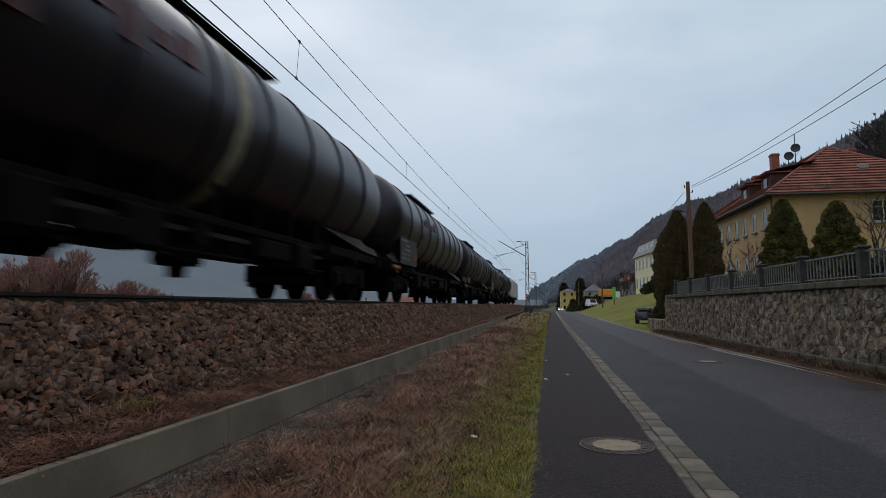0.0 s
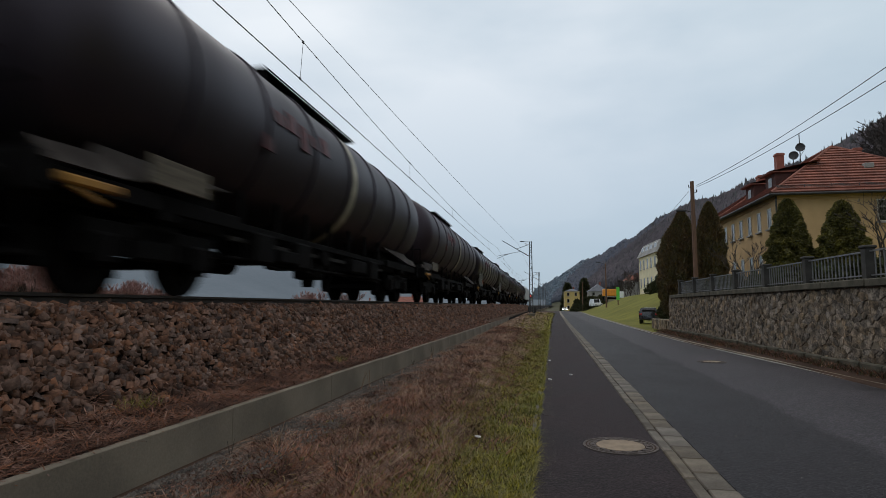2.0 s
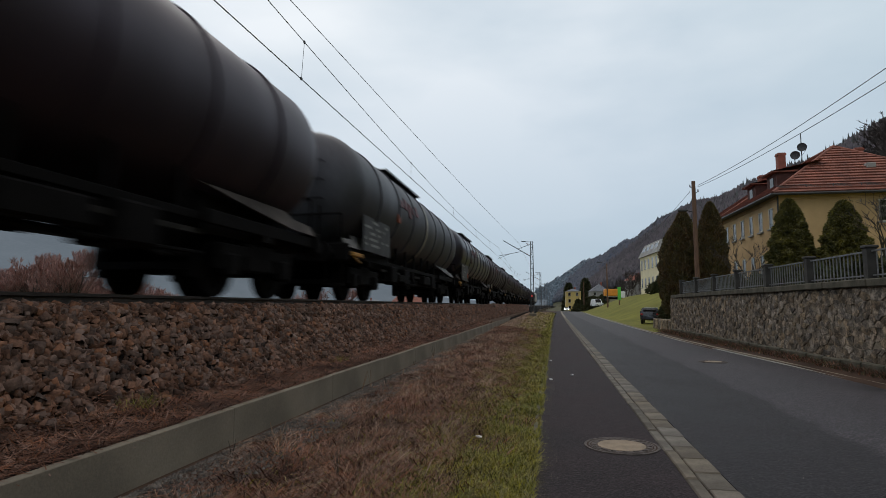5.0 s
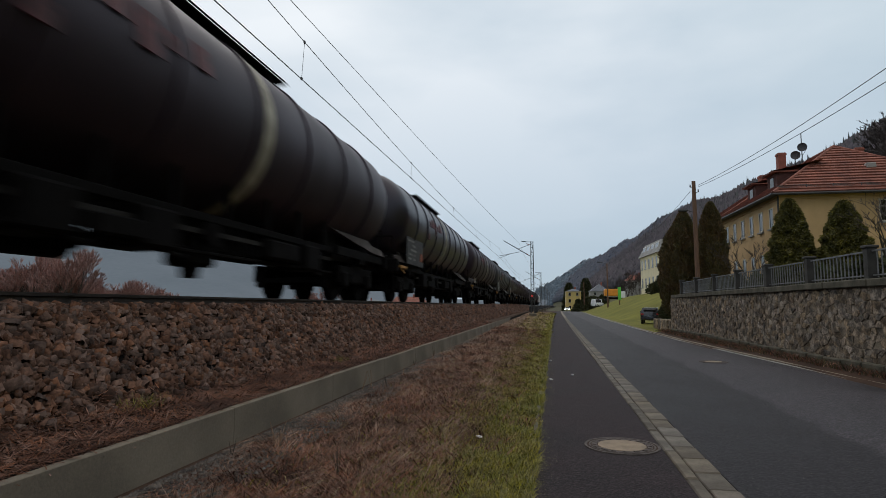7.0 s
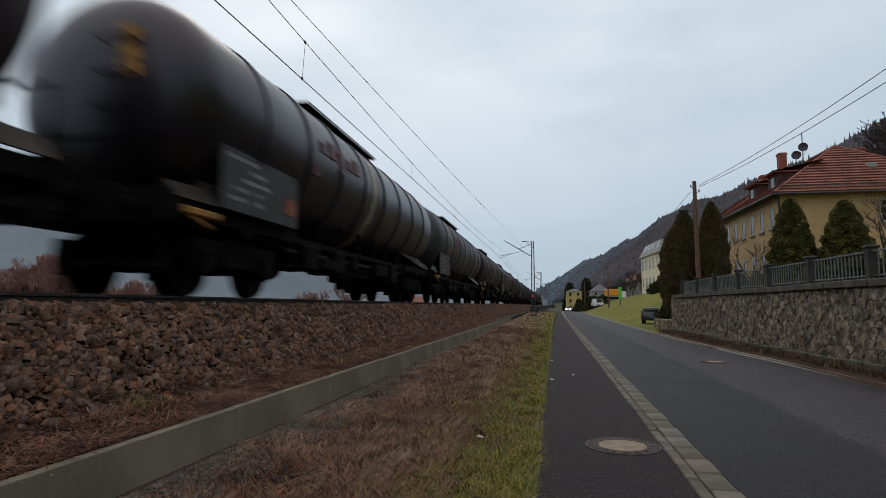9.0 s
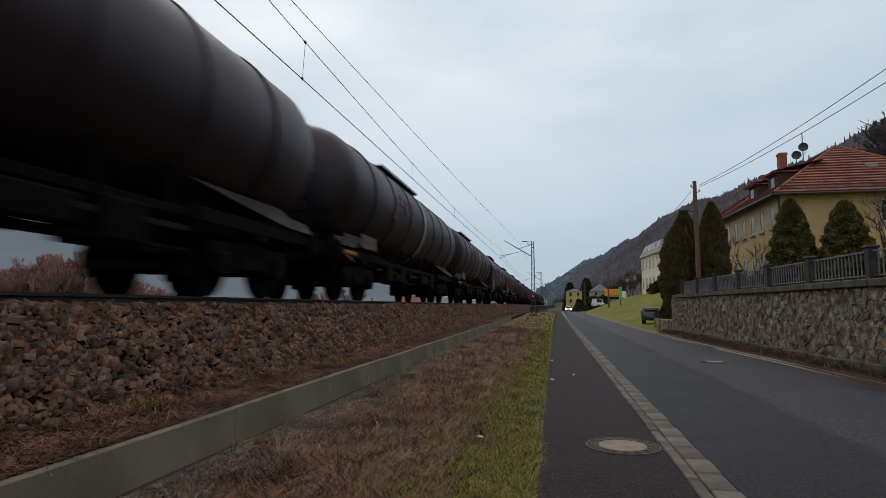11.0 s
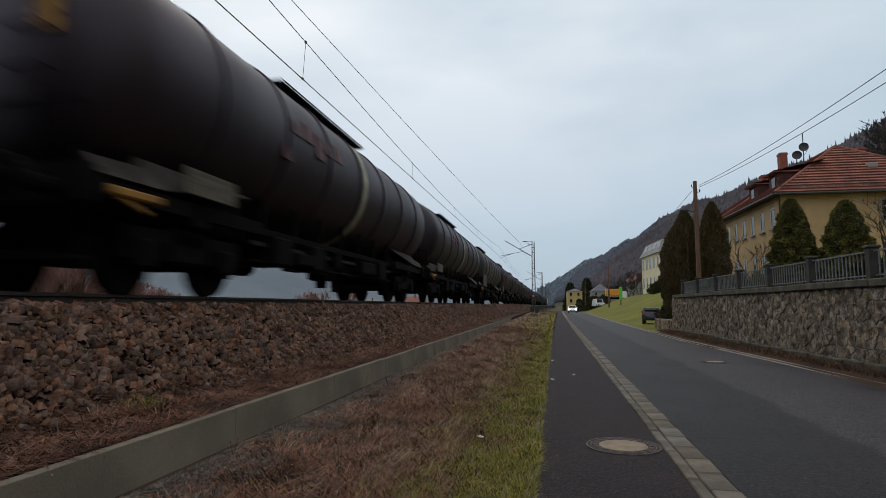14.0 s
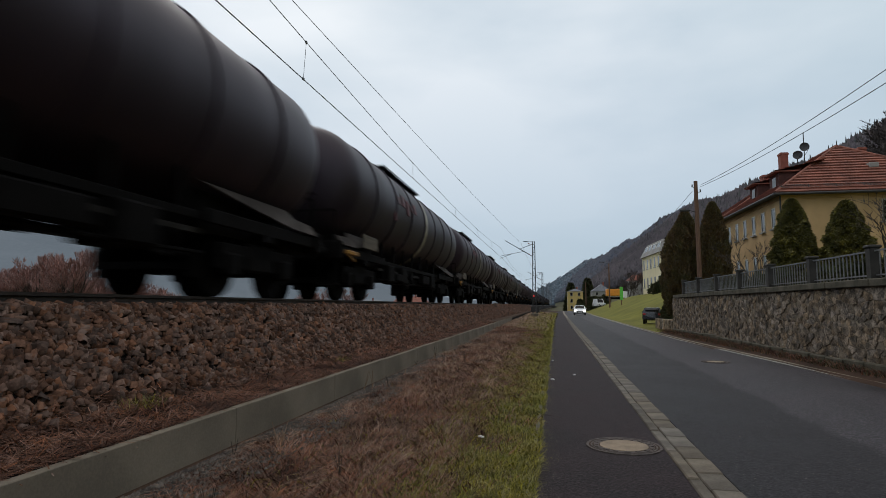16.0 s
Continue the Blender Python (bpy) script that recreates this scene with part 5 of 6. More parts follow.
bar = part("fence_bar", bm, M_RAILING, fence, at=pose(fx, FY[0] + 0.3, fz))
for i, y in enumerate(FY):
    if i:
        again(post, fence, pose(fx, y, fz, 0, 0, rg.uniform(-1, 1)))
        if i < len(FY) - 1:
            again(rl, fence, pose(fx, y + 1.515, fz))
            again(rb, fence, pose(fx, y + 1.515, fz))
    if i < len(FY) - 1 and y > 8:
        for k in range(15):
            again(bar, fence, pose(fx, y + 0.26 + 0.178 * k, fz))


# ---- houses ----
def window(parent, m, w, h, sill=True, cross=True, frame_mat=None):
    """A casement in a wall whose outside is +x of m."""
    wd = new("window")
    wd.parent = parent
    wd.matrix_basis = m
    bm = bmesh.new()
    t = 0.07
    for a in ((-w / 2, -w / 2 + t, 0, h), (w / 2 - t, w / 2, 0, h), (-w / 2 + t, w / 2 - t, 0, t), (-w / 2 + t, w / 2 - t, h - t, h)):
        box(bm, -0.05, 0.03, a[0], a[1], a[2], a[3])
    if cross:
        box(bm, -0.04, 0.025, -0.035, 0.035, t, h - t)
        box(bm, -0.04, 0.024, -w / 2 + t, w / 2 - t, h * 0.66, h * 0.66 + 0.05)
    part("window_frame", bm, frame_mat or M_FRAME, wd)
    bm = bmesh.new()
    box(bm, -0.03, 0.006, -w / 2 + 0.03, w / 2 - 0.03, 0.03, h - 0.03)
    part("pane", bm, M_GLASS, wd)
    if sill:
        bm = bmesh.new()
        box(bm, -0.05, 0.14, -w / 2 - 0.08, w / 2 + 0.08, -0.09, -0.005)
        part("sill", bm, M_GREYWALL, wd)
    return wd


def roof_face(bm, a, b, c, d, courses, step=0.05):
    """Overlapping courses of tiles between the eave a-b and the ridge d-c, each course a thin wedge."""
    a, b, c, d = Vector(a), Vector(b), Vector(c), Vector(d)
    n = (b - a).cross(d - a).normalized()
    if n.z < 0:
        n = -n
    for i in range(courses):
        u, w = i / courses, min(1, (i + 1.12) / courses)
        p, q, r, s = a.lerp(d, u), b.lerp(c, u), b.lerp(c, w), a.lerp(d, w)
        top = [p + n * step, q + n * step, r + n * step * 0.25, s + n * step * 0.25]
        fs = [bm.verts.new(x) for x in (p, q, *top)]
        bm.faces.new((fs[2], fs[3], fs[4], fs[5]))
        bm.faces.new((fs[0], fs[1], fs[3], fs[2]))


house = thing("ochre_house", "two-storey ochre rendered house with a red tiled hip roof", "house")
HX0, HX1, HY0, HY1, HZ0, HEAVE = 13.1, 23.6, 35.6, 47.2, 1.6, 7.75
bm = bmesh.new()
box(bm, HX0, HX1, HY0, HY1, HZ0 - 0.6, HEAVE)
part("wall", bm, M_OCHRE, house)
bm = bmesh.new()
box(bm, HX0 - 0.06, HX1 + 0.06, HY0 - 0.06, HY1 + 0.06, HEAVE - 0.28, HEAVE - 0.02)
part("cornice", bm, M_OCHRE, house)
ov = 0.45
ex0, ex1, ey0, ey1 = HX0 - ov, HX1 + ov, HY0 - ov, HY1 + ov
hx, ra, rb_, rz = (HX0 + HX1) / 2, HY0 + 5.0, HY1 - 3.4, 11.6
E_ = HEAVE
for nm, q in (("front", ((ex0, ey0, E_), (ex1, ey0, E_), (hx, ra, rz), (hx, ra, rz))), ("road", ((ex0, ey1, E_), (ex0, ey0, E_), (hx, ra, rz), (hx, rb_, rz))),
              ("hill", ((ex1, ey0, E_), (ex1, ey1, E_), (hx, rb_, rz), (hx, ra, rz))), ("back", ((ex1, ey1, E_), (ex0, ey1, E_), (hx, rb_, rz), (hx, rb_, rz)))):
    bm = bmesh.new()
    roof_face(bm, *q, 17, 0.11)
    tagged(part("roof_tiles", bm, M_TILEPLAIN, house, "courses of red clay roof tiles"), kind="stuff")
bm = bmesh.new()
box(bm, ex0, ex1, ey0, ey1, E_ - 0.06, E_ + 0.02)
part("eave_board", bm, M_DARKMETAL, house)
bm = bmesh.new()
for p, q in (((ex0, ey0, E_ + 0.03), (hx, ra, rz + 0.03)), ((ex1, ey0, E_ + 0.03), (hx, ra, rz + 0.03)), ((hx, ra, rz + 0.03), (hx, rb_, rz + 0.03)), ((ex0, ey1, E_ + 0.03), (hx, rb_, rz + 0.03))):
    rod(bm, p, q, 0.11, seg=8)
part("ridge_tiles", bm, M_TILEPLAIN, house)
bm = bmesh.new()
for p, q in (((ex0 - 0.06, ey0 - 0.06, E_ - 0.05), (ex0 - 0.06, ey1 + 0.06, E_ - 0.05)), ((ex0 - 0.06, ey0 - 0.06, E_ - 0.05), (ex1 + 0.06, ey0 - 0.06, E_ - 0.05))):
    rod(bm, p, q, 0.075, seg=8)
rod(bm, (ex0 + 0.38, ey0 + 0.36, E_ - 0.1), (HX0 - 0.08, HY0 - 0.08, E_ - 0.7), 0.05, seg=8)
rod(bm, (HX0 - 0.08, HY0 - 0.08, E_ - 0.7), (HX0 - 0.08, HY0 - 0.08, HZ0), 0.05, seg=8)
part("rain_gutter", bm, M_DARKMETAL, house)
bm = bmesh.new()
for k in range(3):
    rod(bm, (ex0 + 0.35, ey0 + 0.38, E_ + 0.38 + 0.07 * k), (ex1 - 0.4, ey0 + 0.38, E_ + 0.38 + 0.07 * k), 0.014, seg=5)
for k in range(8):
    rod(bm, (ex0 + 0.5 + 1.4 * k, ey0 + 0.38, E_ + 0.28), (ex0 + 0.5 + 1.4 * k, ey0 + 0.38, E_ + 0.54), 0.02, seg=5)
part("snow_guard", bm, M_MAST, house, "thin galvanised snow guard above the eave")
bm = bmesh.new()
box(bm, 18.7, 19.2, 37.55, 37.95, 9.55, 9.85, 0.03)
part("roof_vent", bm, M_GREYWALL, house)
for i in range(6):
    y = HY0 + 1.2 + 1.68 * i
    for z in (5.95, 3.35):
        window(house, pose(HX0, y, z, 0, 0, 180), 0.62, 1.2, cross=False)
for x in (18.75, 21.6):
    for z in (6.1, 3.35):
        window(house, pose(x, HY0, z, 0, 0, -90), 1.15, 1.25)
for y in (38.9, 42.6):
    dm = new("dormer")
    dm.parent = house
    dm.matrix_basis = pose(HX0 + 0.9, y, 8.5)
    bm = bmesh.new()
    box(bm, 0, 2.4, -0.8, 0.8, 0, 1.15)
    part("dormer_wall", bm, M_DORMER, dm)
    bm = bmesh.new()
    roof_face(bm, (-0.3, 1.0, 1.1), (-0.3, -1.0, 1.1), (2.6, -1.0, 1.75), (2.6, 1.0, 1.75), 5)
    box(bm, -0.28, 2.5, -0.98, 0.98, 1.06, 1.12)
    part("dormer_roof", bm, M_TILEPLAIN, dm)
    bm = bmesh.new()
    box(bm, -0.03, 0.01, -0.28, 0.28, 0.25, 0.85)
    part("dormer_pane", bm, M_GLASS, dm)


def chimney(x, y, z0, z1):
    bm = bmesh.new()
    box(bm, x - 0.25, x + 0.25, y - 0.25, y + 0.25, z0, z1, 0.01)
    box(bm, x - 0.29, x + 0.29, y - 0.29, y + 0.29, z1 - 0.18, z1 - 0.06, 0.01)
    part("chimney", bm, M_BRICK, house, "red brick chimney")


chimney(16.7, 44.6, 9.2, 12.3)
chimney(21.4, 44.0, 8.8, 12.3)
chimney(15.7, 45.4, 8.8, 10.9)
for x, y, z in ((17.45, 43.0, 11.3), (17.0, 43.0, 11.05)):
    dish = thing("satellite_dish", "dark satellite dish on a thin mast on the red roof", "satellite dish", pose(x, y, z))
    bm = bmesh.new()
    rod(bm, (0, 0, -0.9), (0, 0, 1.95 if x > 17.2 else 0.75), 0.03, seg=6)
    part("mast", bm, M_DARKMETAL, dish)
    bm = bmesh.new()
    pr = [(-0.02, 0), (0.0, 0.14), (0.04, 0.22), (0.08, 0.30), (0.10, 0.30), (0.05, 0.22), (0.02, 0)]
    lathe_y(bm, [(-a, r) for a, r in pr], 20)
    part("reflector", bm, M_DARKMETAL, dish, at=pose(0, -0.08, 0.95 if x > 17.2 else 0.65, -4, 0, -20), smooth=True)
    bm = bmesh.new()
    rod(bm, (0, -0.1, 0.4), (0.1, -0.55, 0.75), 0.012, seg=5)
    part("feed_arm", bm, M_DARKMETAL, dish)


wing = thing("house_wing", "ochre neighbour house with a red tiled hip roof", "house")
bm = bmesh.new()
box(bm, 16.0, 23.0, 54.0, 60.5, 1.2, 9.5)
part("wall", bm, M_OCHRE, wing)
for q in (((15.6, 60.8, 9.5), (15.6, 53.7, 9.5), (19.4, 56.4, 12.1), (19.4, 58.4, 12.1)), ((15.6, 53.7, 9.5), (23.4, 53.7, 9.5), (19.4, 56.4, 12.1), (19.4, 56.4, 12.1)),
          ((23.4, 53.7, 9.5), (23.4, 60.8, 9.5), (19.4, 58.4, 12.1), (19.4, 56.4, 12.1)), ((23.4, 60.8, 9.5), (15.6, 60.8, 9.5), (19.4, 58.4, 12.1), (19.4, 58.4, 12.1))):
    bm = bmesh.new()
    roof_face(bm, *q, 13, 0.11)
    tagged(part("roof_tiles", bm, M_TILEPLAIN, wing, "courses of red clay roof tiles"), kind="stuff")


def simple_house(label, m, w, d, eave, ridge, wall_mat, roof_mat, nx, ny, floors, hip=1.5, mansard=False):
    """A house whose base corner is at m: w along x, d along y, with windows toward -x and -y."""
    h = thing("house", label, "house", m)
    bm = bmesh.new()
    box(bm, 0, w, 0, d, -2.5, eave)
    part("wall", bm, wall_mat, h)
    o = 0.35
    bm = bmesh.new()
    ins = hip
    q = [(-o, -o, eave), (w + o, -o, eave), (w + o, d + o, eave), (-o, d + o, eave)]
    along_y = d >= w
    if mansard:
        k = 0.7
        r = [(k, k, ridge), (w - k, k, ridge), (w - k, d - k, ridge), (k, d - k, ridge)]
        for i in range(4):
            face(bm, q[i], q[(i + 1) % 4], r[(i + 1) % 4], r[i])
        face(bm, *r)
    elif along_y:
        a, b = (w / 2, ins, ridge), (w / 2, d - ins, ridge)
        face(bm, q[0], q[1], a), face(bm, q[1], q[2], b, a), face(bm, q[2], q[3], b), face(bm, q[3], q[0], a, b)
    else:
        a, b = (ins, d / 2, ridge), (w - ins, d / 2, ridge)
        face(bm, q[0], q[1], b, a), face(bm, q[1], q[2], b), face(bm, q[2], q[3], a, b), face(bm, q[3], q[0], a)
    face(bm, *q)
    bmesh.ops.remove_doubles(bm, verts=bm.verts, dist=0.001)
    part("roof", bm, roof_mat, h)
    bm = bmesh.new()
    box(bm, w * 0.6, w * 0.6 + 0.6, d * 0.4, d * 0.4 + 0.6, eave, ridge + 0.8, 0.02)
    part("chimney", bm, M_BRICK, h)
    fh = eave / floors
    for fl in range(floors):
        z = fl * fh + 0.32 * fh
        for i in range(ny):
            window(h, pose(0, d * (i + 0.5) / ny, z, 0, 0, 180), min(1.0, d / ny * 0.5), 0.52 * fh, cross=False)
        for i in range(nx):
            window(h, pose(w * (i + 0.5) / nx, 0, z, 0, 0, -90), min(1.0, w / nx * 0.5), 0.52 * fh, cross=False)
    return h


cream = simple_house("cream rendered house with a pale mansard floor above a lawn", pose(17.9, 98, 3.6, 0, 0, 3), 9, 13.5, 6.4, 8.6, M_CREAM, M_GREYWALL, 3, 5, 2, mansard=True)
for i in range(4):
    window(cream, pose(-0.02, 1.7 + 3.1 * i, 6.85, 0, -14, 180), 2.2, 1.35, cross=False, sill=False, frame_mat=M_WHITE)
simple_house("ochre yellow three-storey house at the road's far bend", pose(8.3, 246, -0.8, 0, 0, 0), 6.0, 11, 8.0, 9.2, M_YELLOW, M_SLATE, 2, 4, 3)
for x, y, z, w, d, e, r, wm, rm, a in ((30, 150, 6, 8, 9, 5, 8.2, M_GREYWALL, M_TILEPLAIN, 8), (38, 236, 11.0, 7, 7, 4.0, 6.5, M_OCHRE, M_SLATE, -6), (36, 190, 9.0, 8, 8, 5, 8, M_WHITE, M_TILEPLAIN, 5),
                                        (30, 225, 7.0, 7, 6, 3.6, 5.8, M_GREYWALL, M_TILEPLAIN, 3), (44, 230, 14, 9, 9, 5, 8.5, M_CREAM, M_TILEPLAIN, 12), (17, 232, 2.5, 7, 9, 4.4, 7.2, M_GREYWALL, M_SLATE, 0),
                                        (-52, 196, -1.0, 12, 9, 3.4, 5.6, M_GREYWALL, M_TILEPLAIN, 10), (-80, 240, -2.0, 12, 10, 4, 6, M_GREYWALL, M_SLATE, 20)):
    simple_house("small village house among bare trees on the valley side", pose(x, y, z, 0, 0, a), w, d, e, r, wm, rm, 2, 2, 2)


# ---- plants ----
def tuft_cloud(name, pts, size, material, parent, seed, droop=0.3, tri=3):
    """Small pointed sprays at the given points, each of a few thin triangles turned outward."""
    rng = np.random.default_rng(seed)
    n = len(pts)
    out = []
    for k in range(tri):
        d = rng.normal(size=(n, 3))
        d[:, 2] -= droop
        r = pts[:, 3:6]
        d = d * 0.55 + r * 1.1
        d /= np.linalg.norm(d, axis=1)[:, None]
        s = np.cross(d, rng.normal(size=(n, 3)))
        s /= np.linalg.norm(s, axis=1)[:, None]
        sz = size * (0.5 + rng.random(n))[:, None]
        p = pts[:, :3]
        out.append(np.stack([p - s * sz * 0.30 - d * sz * 0.2, p + s * sz * 0.30 - d * sz * 0.2, p + d * sz], 1))
    v = np.concatenate(out).reshape(-1, 3)
    ob = fast_mesh(name, v, np.arange(len(v)).reshape(-1, 3), material)
    ob.parent = parent
    return ob


def one_hull(rings, seg=14):
    """A closed surface of revolution about z through (z, radius) rings."""
    bm = bmesh.new()
    prev = None
    for z, r in rings:
        cur = [bm.verts.new((r * math.cos(2 * math.pi * i / seg), r * math.sin(2 * math.pi * i / seg), z)) for i in range(seg)]
        if prev:
            for i in range(seg):
                bm.faces.new((prev[i], prev[(i + 1) % seg], cur[(i + 1) % seg], cur[i]))
        prev = cur
    return bm


def conical_spruce(x, y, z, h, r, seed, label, n=26000, size=0.08):
    rng = np.random.default_rng(seed)
    t = thing("conifer", label, "conifer tree", pose(x, y, z))
    bm = bmesh.new()
    rod(bm, (0, 0, -0.3), (0, 0, h * 0.95), 0.12, 0.02, 8)
    part("trunk", bm, M_BARK, t)
    u = rng.random(n) ** 1.35
    a = rng.random(n) * 2 * np.pi
    tier = 0.70 + 0.30 * np.abs(np.sin(u * 24 + 1.1 * np.sin(a * 3 + seed) + 0.8 * np.sin(a * 7)))
    prof = np.clip((1 - u) ** 0.55, 0.015, 1) * np.minimum(1, 0.88 + u * 1.2)
    lob = 1 + 0.07 * np.sin(a * 5 + seed) + 0.05 * np.sin(a * 9 + u * 17)
    rr = r * prof * tier * lob * (0.80 + 0.22 * rng.random(n) ** 0.5)
    p = np.stack([rr * np.cos(a), rr * np.sin(a), h * u * 0.98 - 0.05], 1)
    d = np.stack([np.cos(a), np.sin(a), np.full(n, -0.12)], 1)
    tuft_cloud("crown", np.concatenate([p, d], 1), size, M_SPRUCE if n > 9000 else M_HEDGE, t, seed)
    bm = one_hull([(0.0, r * 0.66), (h * 0.2, r * 0.62), (h * 0.6, r * 0.38), (h * 0.9, 0.04)])
    part("inner_crown", bm, M_SPRUCE if n > 9000 else M_HEDGE, t)
    return t


conical_spruce(9.95, 26.0, 1.8, 4.2, 1.2, 1, "dense cone-shaped dwarf spruce behind the wall fence")
conical_spruce(11.5, 25.0, 1.85, 3.85, 1.3, 2, "broad cone-shaped dwarf spruce behind the wall fence")
conical_spruce(10.2, 262, -1.0, 12.5, 3.0, 3, "dark spruce beside the far yellow house", 2500, 0.9)
conical_spruce(17.3, 262, 0.5, 13.0, 3.4, 4, "dark spruce behind the far yellow house", 2500, 0.9)


def thuja(x, y, z, h, r, seed, label):
    rng = np.random.default_rng(seed)
    t = thing("thuja", label, "conifer tree", pose(x, y, z))
    bm = bmesh.new()
    rod(bm, (0, 0, -0.3), (0, 0, h * 0.9), 0.14, 0.03, 8)
    part("trunk", bm, M_BARK, t)
    n = 17000
    u = rng.random(n)
    a = rng.random(n) * 2 * np.pi
    prof = np.clip(np.interp(u, [0, 0.08, 0.4, 0.75, 0.92, 1.0], [0.72, 0.92, 1.0, 0.78, 0.42, 0.05]), 0.03, 1)
    lob = 1 + 0.13 * np.sin(a * 4 + seed + u * 5) + 0.09 * np.sin(a * 9 - u * 11) + 0.06 * np.sin(u * 40 + a * 2)
    rr = r * prof * lob * (0.78 + 0.25 * rng.random(n) ** 0.5)
    p = np.stack([rr * np.cos(a), rr * np.sin(a), h * u], 1)
    d = np.stack([np.cos(a) * 0.5, np.sin(a) * 0.5, np.full(n, 0.9)], 1)
    tuft_cloud("crown", np.concatenate([p, d], 1), 0.14, M_THUJA, t, seed, droop=-0.3)
    bm = one_hull([(0.0, r * 0.5), (h * 0.4, r * 0.68), (h * 0.75, r * 0.5), (h * 0.95, 0.06)])
    part("inner_crown", bm, M_THUJA, t)
    return t


thuja(8.15, 38.6, 1.0, 5.5, 0.98, 5, "tall brownish columnar thuja beside the wall end")
thuja(9.0, 40.5, 1.0, 6.7, 0.9, 6, "tall dark columnar thuja beside the wall end")
thuja(9.85, 37.2, 1.5, 6.1, 0.78, 7, "tall dark green columnar thuja in the garden")


def bush(x, y, z, rx, ry, rz, seed, label, material=None, n=3500, size=0.16):
    rng = np.random.default_rng(seed)
    t = thing("bush", label, "bush", pose(x, y, z))
    bm = bmesh.new()
    for k in range(5):
        a = k * 1.26
        rod(bm, (0, 0, -0.2), (rx * 0.4 * math.cos(a), ry * 0.4 * math.sin(a), rz * 0.8), 0.04, 0.015, 6)
    part("stems", bm, M_BARK, t)
    d = rng.normal(size=(n, 3))
    d[:, 2] = np.abs(d[:, 2])
    d /= np.linalg.norm(d, axis=1)[:, None]
    lob = 1 + 0.16 * np.sin(d[:, 0] * 7 + seed) + 0.14 * np.sin(d[:, 1] * 8 + d[:, 2] * 5)
    p = d * np.array([rx, ry, rz]) * (lob * (0.7 + 0.32 * rng.random(n) ** 0.5))[:, None]
    tuft_cloud("crown", np.concatenate([p, d], 1), size, material or M_HEDGE, t, seed)
    return t


bush(18.0, 92, 3.3, 2.4, 2.2, 2.6, 3, "rounded dark evergreen shrub by the cream house", size=0.3)
bush(15.9, 90, 2.3, 0.7, 0.7, 2.0, 4, "small clipped dark conifer on the lawn", size=0.2)
bush(9.7, 45.0, 0.7, 1.2, 1.5, 1.2, 8, "low spreading juniper above the drive")
bush(8.9, 43.0, 0.5, 0.9, 2.2, 0.75, 9, "low hedge along the drive", size=0.13)
bush(8.6, 38.0, 0.4, 1.0, 1.8, 0.9, 10, "low dark shrubs at the wall's foot", size=0.13)
# Shrubs added to darken the view behind the fence bars, in place of shade.
for i in range(9):
    bush(7.95 + 0.1 * (i % 2), 11.5 + 2.45 * i, 1.7, 0.55, 1.5, 0.85, 60 + i, "low dark evergreen shrub added behind the garden fence as shade", n=1500, size=0.13)
for i, (x, y, z) in enumerate(((12.5, 178, -0.3), (14, 168, 0.0), (11.5, 190, -0.4), (16, 186, 0.8), (13.5, 205, -0.3))):
    bush(x, y, z, 3.2, 3.0, 3.4, 40 + i, "dark winter shrubbery by the road's bend", n=1600, size=0.5)


def bare_tree(name, label, h, seed, material, depth=5, spread=0.55, trunk=0.16, thin=0.012):
    """A leafless tree: trunk, limbs and fine twigs."""
    rng = random.Random(seed)
    t = thing(name, label, "bare tree")
    big, fine = bmesh.new(), []

    def grow(p, d, ln, r, lv):
        q = p + d * ln
        if lv >= depth - 2:
            fine.append((p, q, r))
        else:
            rod(big, p, q, r, r * 0.7, 6, False)
        if lv == 0:
            n = 4
        else:
            n = rng.choice((2, 3, 3))
        if lv < depth:
            for k in range(n):
                dd = (d + Vector((rng.uniform(-1, 1), rng.uniform(-1, 1), rng.uniform(-0.35, 0.75))) * spread).normalized()
                st = p.lerp(q, rng.uniform(0.55, 1.0))
                grow(st, dd, ln * rng.uniform(0.62, 0.82), r * 0.58, lv + 1)
    grow(Vector((0, 0, -0.3)), Vector((0, 0, 1)), h * 0.3, trunk, 0)
    part("trunk", big, M_BARK, t)
    a = np.array([p[:] for p, q, r in fine])
    b = np.array([q[:] for p, q, r in fine])
    w = np.array([max(r, thin) for p, q, r in fine])
    d = b - a
    s = np.cross(d, np.random.default_rng(seed).normal(size=d.shape))
    s /= np.linalg.norm(s, axis=1)[:, None] + 1e-9
    s2 = np.cross(d, s)
    s2 /= np.linalg.norm(s2, axis=1)[:, None] + 1e-9
    w = w[:, None]
    v = np.concatenate([np.stack([a - s * w, a + s * w, b], 1), np.stack([a - s2 * w, a + s2 * w, b], 1)]).reshape(-1, 3)
    tw = fast_mesh("twig_crown", v, np.arange(len(v)).reshape(-1, 3), material)
    tw.parent = t
    return t


T1 = bare_tree("bare_tree", "leafless deciduous tree on the hillside", 16, 1, M_TWIG, 7, 0.55, 0.2, 0.045)
T1.matrix_basis = pose(62, 96, ground_z(62, 96))
T2 = bare_tree("bare_tree", "leafless deciduous tree with a dense crown on the hillside", 14, 2, M_TWIG, 7, 0.65, 0.2, 0.045)
T2.matrix_basis = pose(70, 108, ground_z(70, 108))
rg = random.Random(12)
for i in range(34):
    y = rg.uniform(105, 175)
    x = rg.uniform(0.52, 0.68) * y
    copy_thing(rg.choice((T1, T2)), pose(x, y, ground_z(x, y) - 0.3, 0, 0, rg.uniform(0, 360)) @ Matrix.Scale(rg.uniform(1.0, 1.35), 4))
